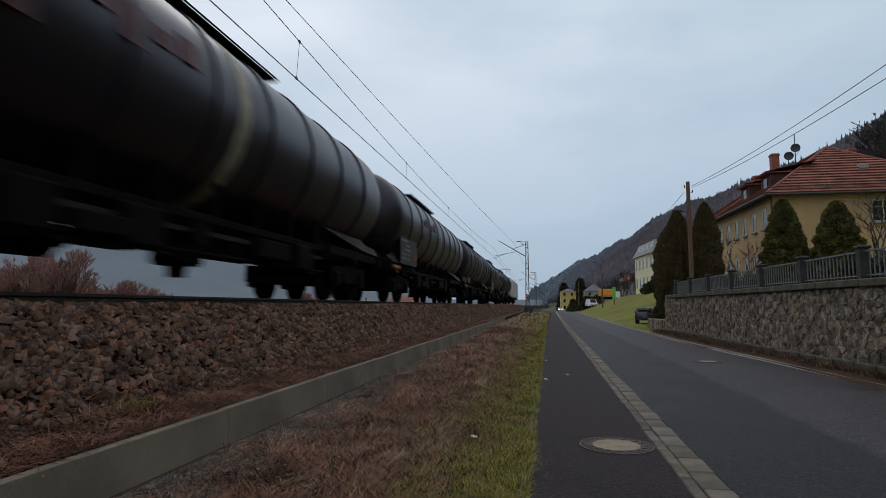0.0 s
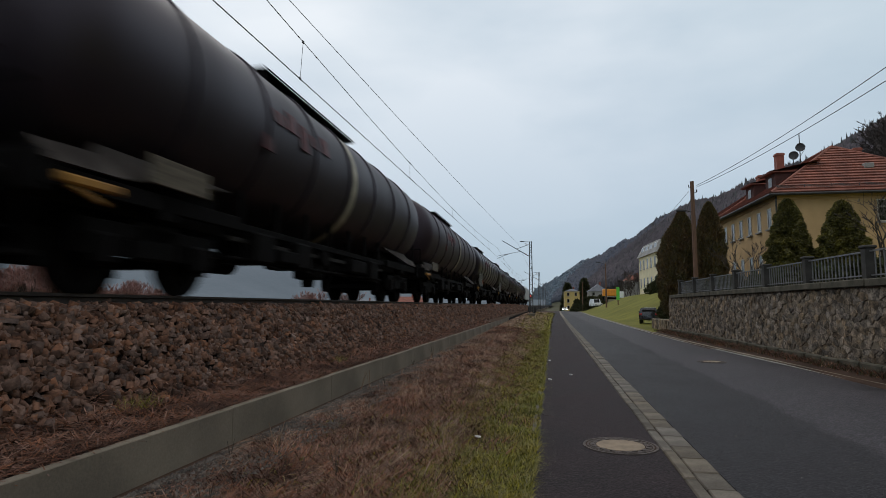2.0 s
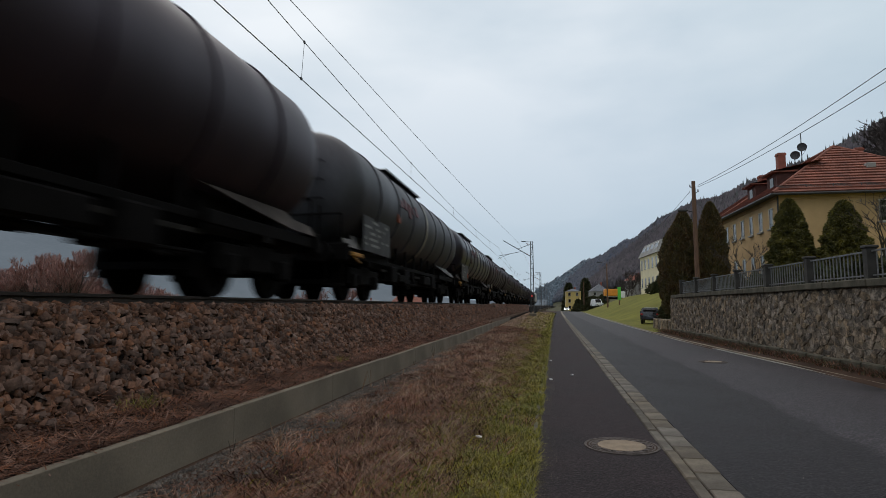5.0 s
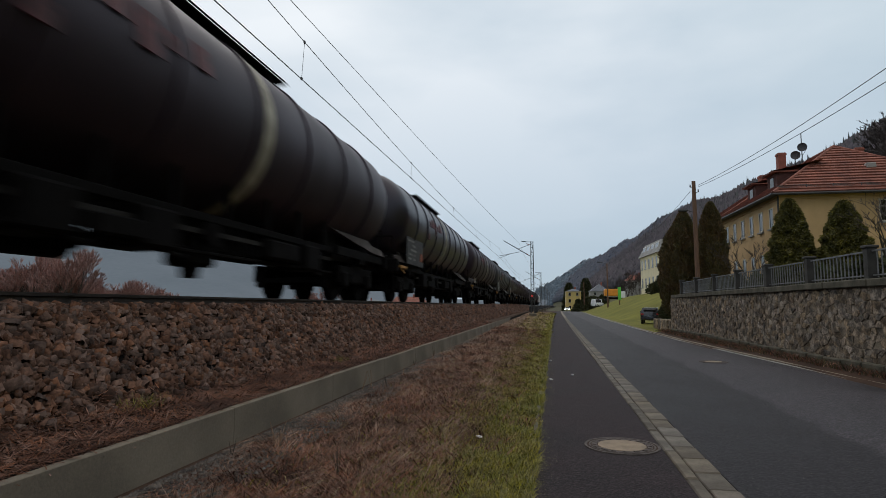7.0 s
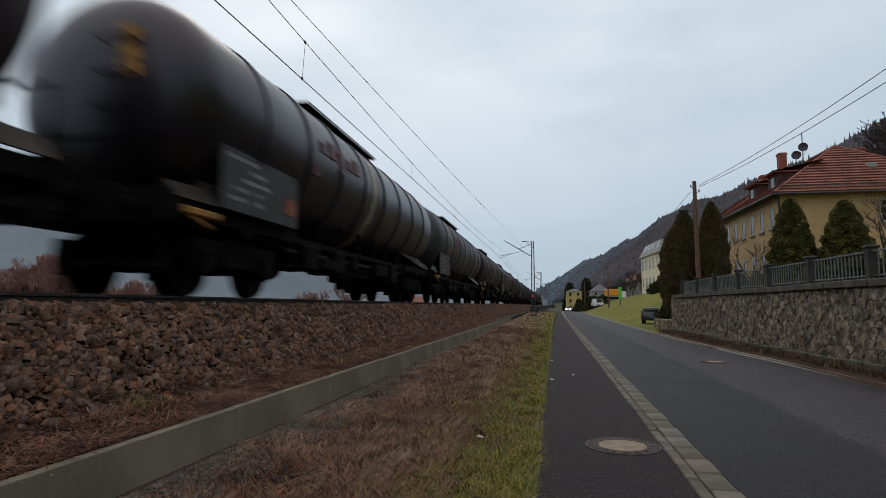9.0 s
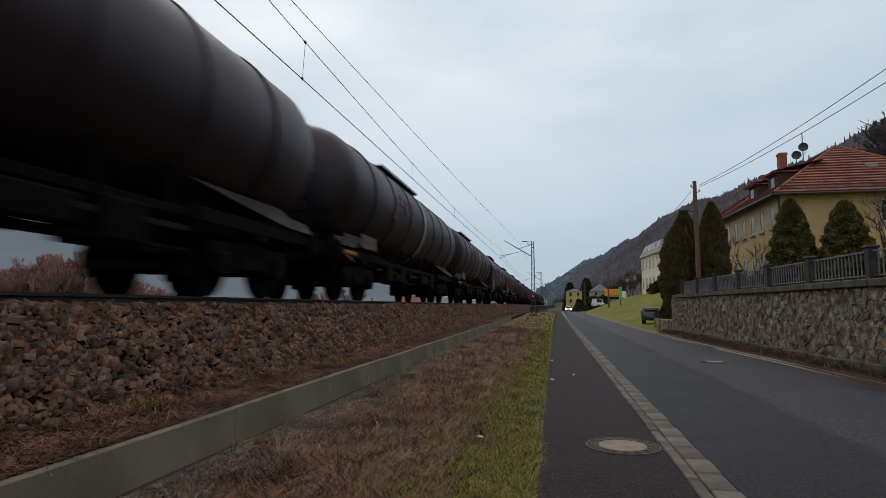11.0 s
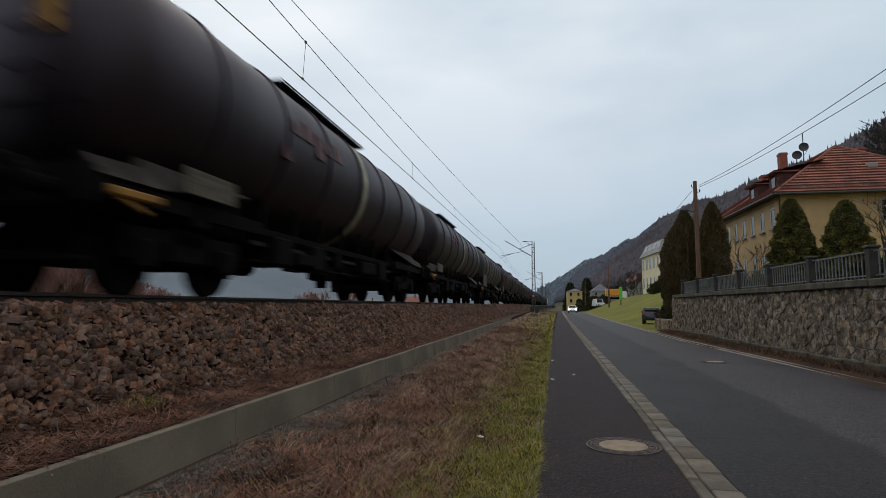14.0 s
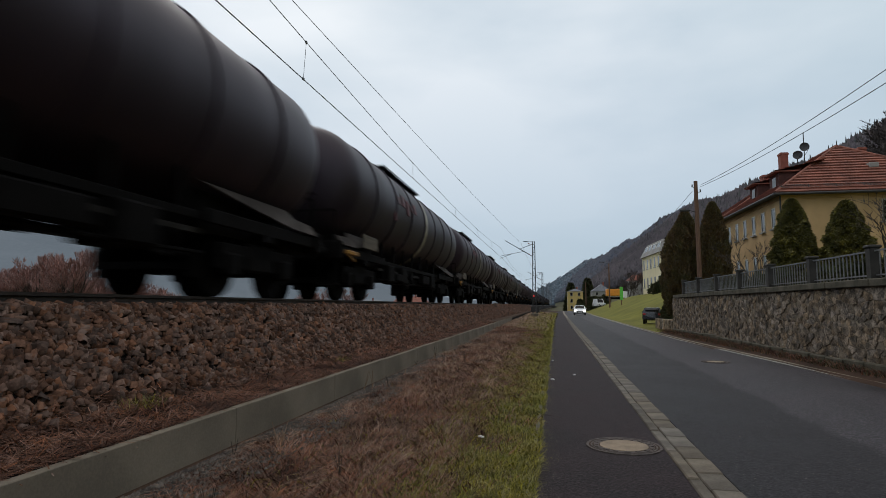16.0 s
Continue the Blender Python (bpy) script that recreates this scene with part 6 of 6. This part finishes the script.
for i in range(46):
    y = rg.uniform(85, 210)
    x = rg.uniform(0.60, 0.80) * y if i < 26 else rg.uniform(30, 46) + 0.10 * y
    copy_thing(rg.choice((T1, T2)), pose(x, y, ground_z(x, y) - 0.3, 0, 0, rg.uniform(0, 360)))
for i in range(24):
    y = rg.uniform(185, 300)
    x = rg.uniform(0.10, 0.19) * y + 4
    copy_thing(rg.choice((T1, T2)), pose(x, y, ground_z(x, y) - 0.3, 0, 0, rg.uniform(0, 360)) @ Matrix.Scale(rg.uniform(0.6, 0.85), 4))
T3 = bare_tree("garden_tree", "thin leafless fruit tree beside the ochre house", 5.6, 7, M_TWIG, 5, 0.75, 0.06)
T3.matrix_basis = pose(11.35, 22.0, 1.85)
copy_thing(T3, pose(10.6, 33.2, 1.6, 0, 0, 110))

# reddish willow scrub beyond the track
W1 = bare_tree("willow_shrub", "leafless willow shrub with reddish-brown twigs", 8.2, 21, M_WILLOW, 7, 0.42, 0.07, 0.022)
W1.matrix_basis = pose(-40, 39, -2.9)
W2 = bare_tree("willow_shrub", "leafless willow shrub with a fuzz of reddish twigs", 7.0, 22, M_WILLOW, 7, 0.5, 0.07, 0.022)
W2.matrix_basis = pose(-36.5, 40, -2.8)
for i in range(90):
    y = rg.uniform(30, 52)
    x = -y * rg.uniform(0.87, 1.25)
    copy_thing(rg.choice((W1, W2)), pose(x, y, ground_z(x, y) - rg.uniform(0.0, 0.8), 0, 0, rg.uniform(0, 360)))
for i in range(22):
    y = rg.uniform(44, 66)
    x = -y * rg.uniform(0.64, 0.90)
    copy_thing(rg.choice((W1, W2)), pose(x, y, ground_z(x, y) - rg.uniform(0.3, 1.0), 0, 0, rg.uniform(0, 360)))
for x, y in ((-27, 64), (-24.5, 61), (-21, 60)):
    copy_thing(W2, pose(x, y, ground_z(x, y) - 1.2, 0, 0, rg.uniform(0, 360)))


def woods(name, n, yr, material, seed, label, tall, wide, spiky, lo=0.12, hi=1.05, ypow=1.0):
    """A hillside of many small rough crowns."""
    rng = np.random.default_rng(seed)
    y = yr[0] + (yr[1] - yr[0]) * rng.random(n) ** ypow
    xr, w = np.interp(y, RIDGE_Y, RIDGE_X), np.interp(y, RIDGE_Y, RIDGE_W)
    u = lo + (hi - lo) * rng.random(n)
    x = xr - w + w * u
    z = np.array([ground_z(a, b) for a, b in zip(x, y)])
    h = tall * (0.6 + 0.7 * rng.random(n))
    r = wide * (0.6 + 0.7 * rng.random(n))
    k = 6
    a = np.arange(k) * 2 * np.pi / k
    ring = np.stack([np.cos(a), np.sin(a), 0 * a], 1)[None] * r[:, None, None] * (0.7 + 0.6 * rng.random((n, k, 1)))
    base = np.stack([x, y, z], 1)[:, None, :]
    if spiky:
        low = ring * 1.0 + base + np.array([0, 0, 1.0]) * (h * 0.12)[:, None, None]
        top = base + np.array([0, 0, 1.0]) * h[:, None, None]
        v = np.concatenate([low, top], 1)
        f = np.array([(i, (i + 1) % k, k) for i in range(k)])
        m = k + 1
    else:
        low = ring * 0.55 + base + np.array([0, 0, 1.0]) * (h * 0.2)[:, None, None]
        mid = ring + base + np.array([0, 0, 1.0]) * (h[:, None, None] * (0.5 + 0.25 * rng.random((n, k, 1))))
        top = base + np.array([0, 0, 1.0]) * h[:, None, None] + rng.normal(size=(n, 1, 3)) * (r * 0.2)[:, None, None]
        v = np.concatenate([low, mid, top], 1)
        f = np.array([(i, (i + 1) % k, k + (i + 1) % k) for i in range(k)] + [(i, k + (i + 1) % k, k + i) for i in range(k)] + [(k + i, k + (i + 1) % k, 2 * k) for i in range(k)])
        m = 2 * k + 1
    fs = f[None] + m * np.arange(n)[:, None, None]
    ob = fast_mesh(name, v.reshape(-1, 3), fs.reshape(-1, 3), material)
    ob.data.polygons.foreach_set("use_smooth", [True] * len(ob.data.polygons))
    return tagged(ob, label, "woods", kind="stuff")


woods("hill_woods", 26000, (60, 640), M_WOODS, 1, "grey-brown leafless woods on the valley side", 8, 1.5, False, 0.10, 1.1, 0.8)
woods("hill_spruces", 800, (250, 650), M_FIR, 2, "dark spruces among bare woods on the valley side", 10, 1.6, True, 0.55, 1.1)
woods("hill_spruces", 240, (250, 600), M_FIR, 3, "dark spruces along the hill crest", 7, 1.5, True, 0.93, 1.04)
# The two far belts have the haze mixed into their colour.
woods("distant_hill_woods", 10000, (560, 1300), M_MIDWOODS, 4, "dark woods of the farther valley side, haze painted in", 9, 2.8, False, 0.05, 1.06)
woods("distant_hill_woods", 3000, (1150, 2900), M_FARWOODS, 5, "woods far down the valley, painted blue-grey with haze", 9, 6.0, False, 0.0, 1.06)

# far side of the valley, closing the view beyond the river, in the haze-painted colour
v, f = [], []
rows_, cols_ = 6, 60
for i in range(cols_ + 1):
    a = math.radians(200 - 117 * i / cols_)
    for j in range(rows_ + 1):
        d = 420 + 130 * j + 900 * max(0, (i - 40) / 20) ** 1.3
        hgt = (50 + 110 * smooth01((53 - i) / 13) + 16 * noise.noise(Vector((i * 0.23, 0.3, 1.7))) + 5 * noise.noise(Vector((i * 0.9, j * 0.7, 4.0)))) * smooth01(j / rows_) * (1 - 0.55 * smooth01((i - 47) / 6))
        v.append((d * math.cos(a), d * math.sin(a), -3.0 + hgt))
for i in range(cols_):
    for j in range(rows_):
        k = i * (rows_ + 1) + j
        f.append((k, k + 1, k + rows_ + 2, k + rows_ + 1))
tagged(raw("backdrop_hills", v, f, M_FARWOODS, smooth=True), "wooded hills across the river, painted blue-grey with haze", "hills", kind="structure")
tagged(strip("river_water", lambda y: -130.0, lambda y: -75.0, -2.4, [-400, -100, 0, 60, 120, 200, 300, 500], M_WATER, "", "", 0.1, ground), kind="structure")
ground.children[-1].parent = None
tagged(scene.objects["river_water"], "grey river water beyond the railway", "river")

# ---- pole, lamps, signs ----
pole = thing("utility_pole", "brown timber utility pole with a street lamp arm", "utility pole", pose(8.75, 36.2, 1.5))
bm = bmesh.new()
rod(bm, (0.0, 0, -0.5), (-0.02, 0, 7.3), 0.15, 0.11, 12)
part("pole_shaft", bm, M_WOOD, pole)
bm = bmesh.new()
for s in (-1, 1):
    rod(bm, (0, -0.02, 6.9 - 0.3 * (s > 0)), (s * 0.22, -0.02, 6.95 - 0.3 * (s > 0)), 0.015, seg=6)
    rod(bm, (s * 0.22, -0.02, 6.95 - 0.3 * (s > 0)), (s * 0.22, -0.02, 7.1 - 0.3 * (s > 0)), 0.04, 0.03, 8)
part("wire_insulator", bm, M_DARKMETAL, pole)
bm = bmesh.new()
rod(bm, (0, 0, 5.45), (-0.45, -0.1, 5.55), 0.025, seg=6)
part("lamp_arm", bm, M_DARKMETAL, pole)
bm = bmesh.new()
box(bm, -0.98, -0.42, -0.2, 0.0, 5.50, 5.62, 0.03)
part("lamp_head", bm, M_DARKMETAL, pole)


def span(a, b, sag, n=24):
    a, b = Vector(a), Vector(b)
    return [tuple(a.lerp(b, i / n) - Vector((0, 0, 4 * sag * (i / n) * (1 - i / n)))) for i in range(n + 1)]


wire("service_wire", span((8.97, 36.2, 8.55), (9.5, 6.0, 8.3), 0.45), 0.012, "thin dark service wire from the timber pole")
wire("service_wire", span((8.97, 36.2, 8.45), (9.7, 6.0, 7.9), 0.45), 0.012, "thin dark service wire from the timber pole")
wire("service_wire", span((8.53, 36.2, 8.2), (11.2, 112.0, 8.7), 1.1), 0.012, "thin dark service wire running up the valley")
for x0 in (9.6,):
    pole2 = copy_thing(pole, pose(x0, 6.0, 1.5))


def street_lamp(x, y, z, h, label):
    t = thing("street_lamp", label, "street lamp", pose(x, y, z))
    bm = bmesh.new()
    rod(bm, (0, 0, -0.3), (0, 0, h), 0.16, 0.10, 8)
    part("lamp_post", bm, M_WOOD, t)
    bm = bmesh.new()
    rod(bm, (0, 0, h - 0.1), (-1.0, 0, h + 0.25), 0.04, seg=6)
    part("lamp_arm", bm, M_DARKMETAL, t)
    bm = bmesh.new()
    box(bm, -1.7, -0.9, -0.15, 0.15, h + 0.2, h + 0.34, 0.03)
    part("lamp_head", bm, M_DARKMETAL, t)


street_lamp(11.3, 112, 0.8, 8.4, "brown street lamp post by the lawn with a dark head")
street_lamp(10.6, 168, 0.0, 8.0, "far street lamp by the road")
green = thing("green_sign", "tall bright green sign board on a dark post in the lawn", "sign", pose(11.95, 100, 0.6))
bm = bmesh.new()
rod(bm, (0, 0, -0.3), (0, 0, 3.9), 0.10, 0.08, 8)
part("sign_post", bm, M_WOOD, green)
bm = bmesh.new()
box(bm, -0.26, 0.26, -0.13, -0.07, 1.8, 3.9, 0.02)
part("sign_board", bm, M_GREENSIGN, green)


# ---- vehicles ----
def wheel(parent, x, y, r, w=0.2):
    bm = bmesh.new()
    rod(bm, (-w / 2, 0, 0), (w / 2, 0, 0), r, seg=20)
    wl_ = part("wheel", bm, M_TYRE, parent, at=pose(x, y, r))
    bm = bmesh.new()
    rod(bm, (-w / 2 - 0.01, 0, 0), (w / 2 + 0.01, 0, 0), r * 0.6, seg=14)
    part("rim", bm, M_MAST, wl_)


def car(name, label, paint, length, width, height, boxy, lit, m):
    """A passenger car that faces -y, its origin on the ground under its middle."""
    c = thing(name, label, "car", m)
    L, W, H = length / 2, width / 2, height
    if boxy:
        prof = [(-L, 0.45), (-L, 0.95), (-L * 0.52, 1.05), (-L * 0.30, H), (L * 0.93, H - 0.03), (L, 1.05), (L, 0.42), (L * 0.5, 0.3), (-L * 0.5, 0.3)]
    else:
        prof = [(-L, 0.40), (-L, 0.68), (-L * 0.86, 0.84), (-L * 0.40, 0.98), (-L * 0.05, H - 0.04), (L * 0.35, H), (L * 0.80, 1.05), (L, 0.95), (L, 0.42), (L * 0.5, 0.25), (-L * 0.5, 0.25)]
    bm = bmesh.new()
    rows = []
    for s, k in ((-1, 0.90), (-0.82, 1.0), (0.82, 1.0), (1, 0.90)):
        rows.append([bm.verts.new((s * W * (0.80 if z > 1.08 else 1.0), y * (1 if abs(s) < 0.9 else 0.98), 0.3 + (z - 0.3) * (1.0 if abs(s) < 0.9 else 0.97))) for y, z in prof])
    n = len(prof)
    for p, q in zip(rows, rows[1:]):
        for i in range(n):
            bm.faces.new((p[i], p[(i + 1) % n], q[(i + 1) % n], q[i]))
    bm.faces.new(rows[0])
    bm.faces.new(rows[-1])
    part("body", bm, paint, c, smooth=True)
    for sx in (-1, 1):
        for sy in (-0.62, 0.60):
            wheel(c, sx * (W - 0.1), sy * L, 0.33 if not boxy else 0.36)
        bm = bmesh.new()
        xx = sx * (W * 0.805 + 0.004)
        z0, z1 = 1.12, H - 0.14
        face(bm, (sx * (W * 0.86), -L * 0.22, z0), (sx * (W * 0.86), L * 0.62, z0), (xx, L * 0.5, z1), (xx, -L * 0.08, z1))
        bmesh.ops.solidify(bm, geom=bm.faces[:], thickness=0.02)
        part("side_window", bm, M_GLASS, c)
        bm = bmesh.new()
        box(bm, sx * W * 0.55, sx * W * 0.92, -L - 0.02, -L + 0.1, 0.62, 0.76, 0.02)
        part("headlight", bm, M_LAMPLIT if lit else M_GLASS, c)
        bm = bmesh.new()
        box(bm, sx * W * 0.66, sx * W * 0.95, L - 0.08, L + 0.015, 0.80, 0.98, 0.02)
        part("tail_light", bm, M_TAIL, c)
        bm = bmesh.new()
        box(bm, sx * (W - 0.02), sx * (W + 0.16), -L * 0.30, -L * 0.24, 1.0, 1.13, 0.02)
        part("wing_mirror", bm, paint, c)
    f0, f1 = (prof[2], prof[3]) if boxy else (prof[3], prof[4])
    bm = bmesh.new()
    a, b = Vector((0, f0[0], f0[1])), Vector((0, f1[0], f1[1]))
    p, q = a.lerp(b, 0.10), a.lerp(b, 0.92)
    o = Vector((0, -0.012, 0.012))
    face(bm, p + o + Vector((-W * 0.78, 0, 0)), p + o + Vector((W * 0.78, 0, 0)), q + o + Vector((W * 0.68, 0, 0)), q + o + Vector((-W * 0.68, 0, 0)))
    bmesh.ops.solidify(bm, geom=bm.faces[:], thickness=0.01)
    part("windscreen", bm, M_GLASS, c)
    bm = bmesh.new()
    box(bm, -W * 0.66, W * 0.66, L * 0.965, L + 0.012, 1.12, H - 0.18, 0.02) if boxy else box(bm, -W * 0.55, W * 0.55, L * 0.55, L * 0.58, 1.15, H - 0.12)
    part("rear_window", bm, M_GLASS, c)
    bm = bmesh.new()
    box(bm, -W * 0.5, W * 0.5, -L - 0.015, -L + 0.05, 0.42, 0.60, 0.01)
    part("grille", bm, M_TYRE, c)
    bm = bmesh.new()
    box(bm, -0.26, 0.26, -L - 0.025, -L - 0.01, 0.44, 0.54)
    part("plate", bm, M_WHITE, c)
    return c


white_car = car("white_car", "white car driving on the road with lit headlights", M_CARWHITE, 4.3, 1.8, 1.5, False, True, pose(4.6, 82, 0))
CAR_ROWS = []
for t in range(17):
    y = 94 + (16 - t) * 15.0 if t >= 8 else 214 + (8 - t) * 3.3
    pxl = float(np.interp(t, [0, 8.5, 11.3, 12.5, 13.8, 14.4, 15, 15.5, 16], [1000, 1003, 1003, 1004, 1008, 1011, 1014, 1016, 1020]))
    CAR_ROWS.append((float(t), (pxl - 966) / 1040 * y * 1.01, y, fall(y) + 0.004, -2.0))
tagged(car("parked_car", "black off-road car parked on the drive below the lawn", M_CARBLACK, 4.0, 1.65, 1.5, True, False, pose(8.4, 50.0, ground_z(8.4, 50.0) + 0.01, 0, 0, 168) @ Matrix.Scale(0.87, 4)), group="")
van = car("parked_van", "white van parked behind the lawn", M_CARWHITE, 5.0, 1.95, 2.1, True, False, pose(13.0, 155, ground_z(13.0, 155) + 0.05, 0, 0, 12))
digger = thing("yellow_truck", "orange-yellow tipper truck parked behind the lawn", "truck", pose(16.3, 150, ground_z(16.3, 150) + 0.05, 0, 0, 4))
bm = bmesh.new()
box(bm, -2.0, 1.5, -0.9, 0.9, 1.3, 3.0, 0.12)
part("tipper_body", bm, M_DIGGER, digger)
bm = bmesh.new()
box(bm, 1.6, 2.9, -0.9, 0.9, 0.6, 2.4, 0.15)
part("cab", bm, M_WHITE, digger)
bm = bmesh.new()
box(bm, -2.1, 2.8, -0.7, 0.7, 0.5, 1.0, 0.05)
part("chassis", bm, M_BLACKSTEEL, digger)
for x in (-1.4, 2.1):
    for s in (-0.8, 0.8):
        bm = bmesh.new()
        rod(bm, (0, -0.14, 0), (0, 0.14, 0), 0.45, seg=16)
        part("wheel", bm, M_TYRE, digger, at=pose(x, s, 0.45))

# low stone wall at the drive, and lineside things
low = thing("low_wall", "low dark stone wall beside the drive", "wall")
rg = random.Random(6)
for i in range(11):
    bm = bmesh.new()
    box(bm, 7.0 + rg.uniform(-0.04, 0.04), 7.5, 35.0 + 0.55 * i, 35.53 + 0.55 * i, -0.05, 0.62 + rg.uniform(-0.05, 0.08), 0.04)
    part("wall_stone", bm, M_STONE, low)
sig = thing("railway_signal", "dark signal post with a lit red lamp by the track", "signal", pose(-2.6, 118, 0.4))
bm = bmesh.new()
rod(bm, (0, 0, -0.3), (0, 0, 2.6), 0.06, seg=8)
part("signal_post", bm, M_DARKMETAL, sig)
bm = bmesh.new()
box(bm, -0.25, 0.25, -0.1, 0.1, 2.5, 3.3, 0.03)
part("signal_head", bm, M_DARKMETAL, sig)
bm = bmesh.new()
rod(bm, (0, -0.14, 2.95), (0, -0.1, 2.95), 0.13, seg=12)
part("signal_lamp", bm, M_SIGNALRED, sig)
for x, y in ((-1.2, 74), (-1.9, 80)):
    cab = thing("lineside_cabinet", "small grey lineside equipment cabinet on a post", "cabinet", pose(x, y, 0.35))
    bm = bmesh.new()
    box(bm, -0.25, 0.25, -0.2, 0.2, 0.3, 0.95, 0.02)
    part("cabinet_box", bm, M_DARKMETAL, cab)
    bm = bmesh.new()
    box(bm, -0.1, 0.1, -0.1, 0.1, -0.2, 0.31)
    part("cabinet_foot", bm, M_DARKMETAL, cab)

# the nearest stones of the retaining wall, piece by piece
for c in NEAR_STONES:
    a, b = stone_verts(rng_w, *c)
    raw("stone", a, b, M_STONE, wall)


# ---- what moves ----
def motions():
    times = [16.0 * i / 16 for i in range(17)]
    for ob, off in MOVERS:
        rows = []
        for t in times:
            y = train_s(t) + off
            rows.append((t, pose(track_x(y), y, RAIL_Z, 0, 0, -math.degrees(math.atan(7e-5 * max(y, 0))))))
        walk(ob, rows)
    # wheelsets turn with the speed of the train; those on the same axle of a bogie turn alike
    lead = {}
    for ob in [o for o in scene.objects if o.name.startswith("wheelset")]:
        ax = ob["axle"]
        if ax not in lead:
            walk(ob, [(i / FPS, pose(0, ax, 0.46, -math.degrees((train_s(i / FPS) - train_s(0)) / 0.46))) for i in range(16 * FPS + 1)])
            lead[ax] = ob
        else:
            keys = ob.animation_data_create()
            ob.rotation_mode = "QUATERNION"
            keys.action = lead[ax].animation_data.action
            keys.action_slot = lead[ax].animation_data.action_slot
    walk(white_car, [(t, pose(x, y, z, 0, 0, r)) for t, x, y, z, r in CAR_ROWS])


motions()
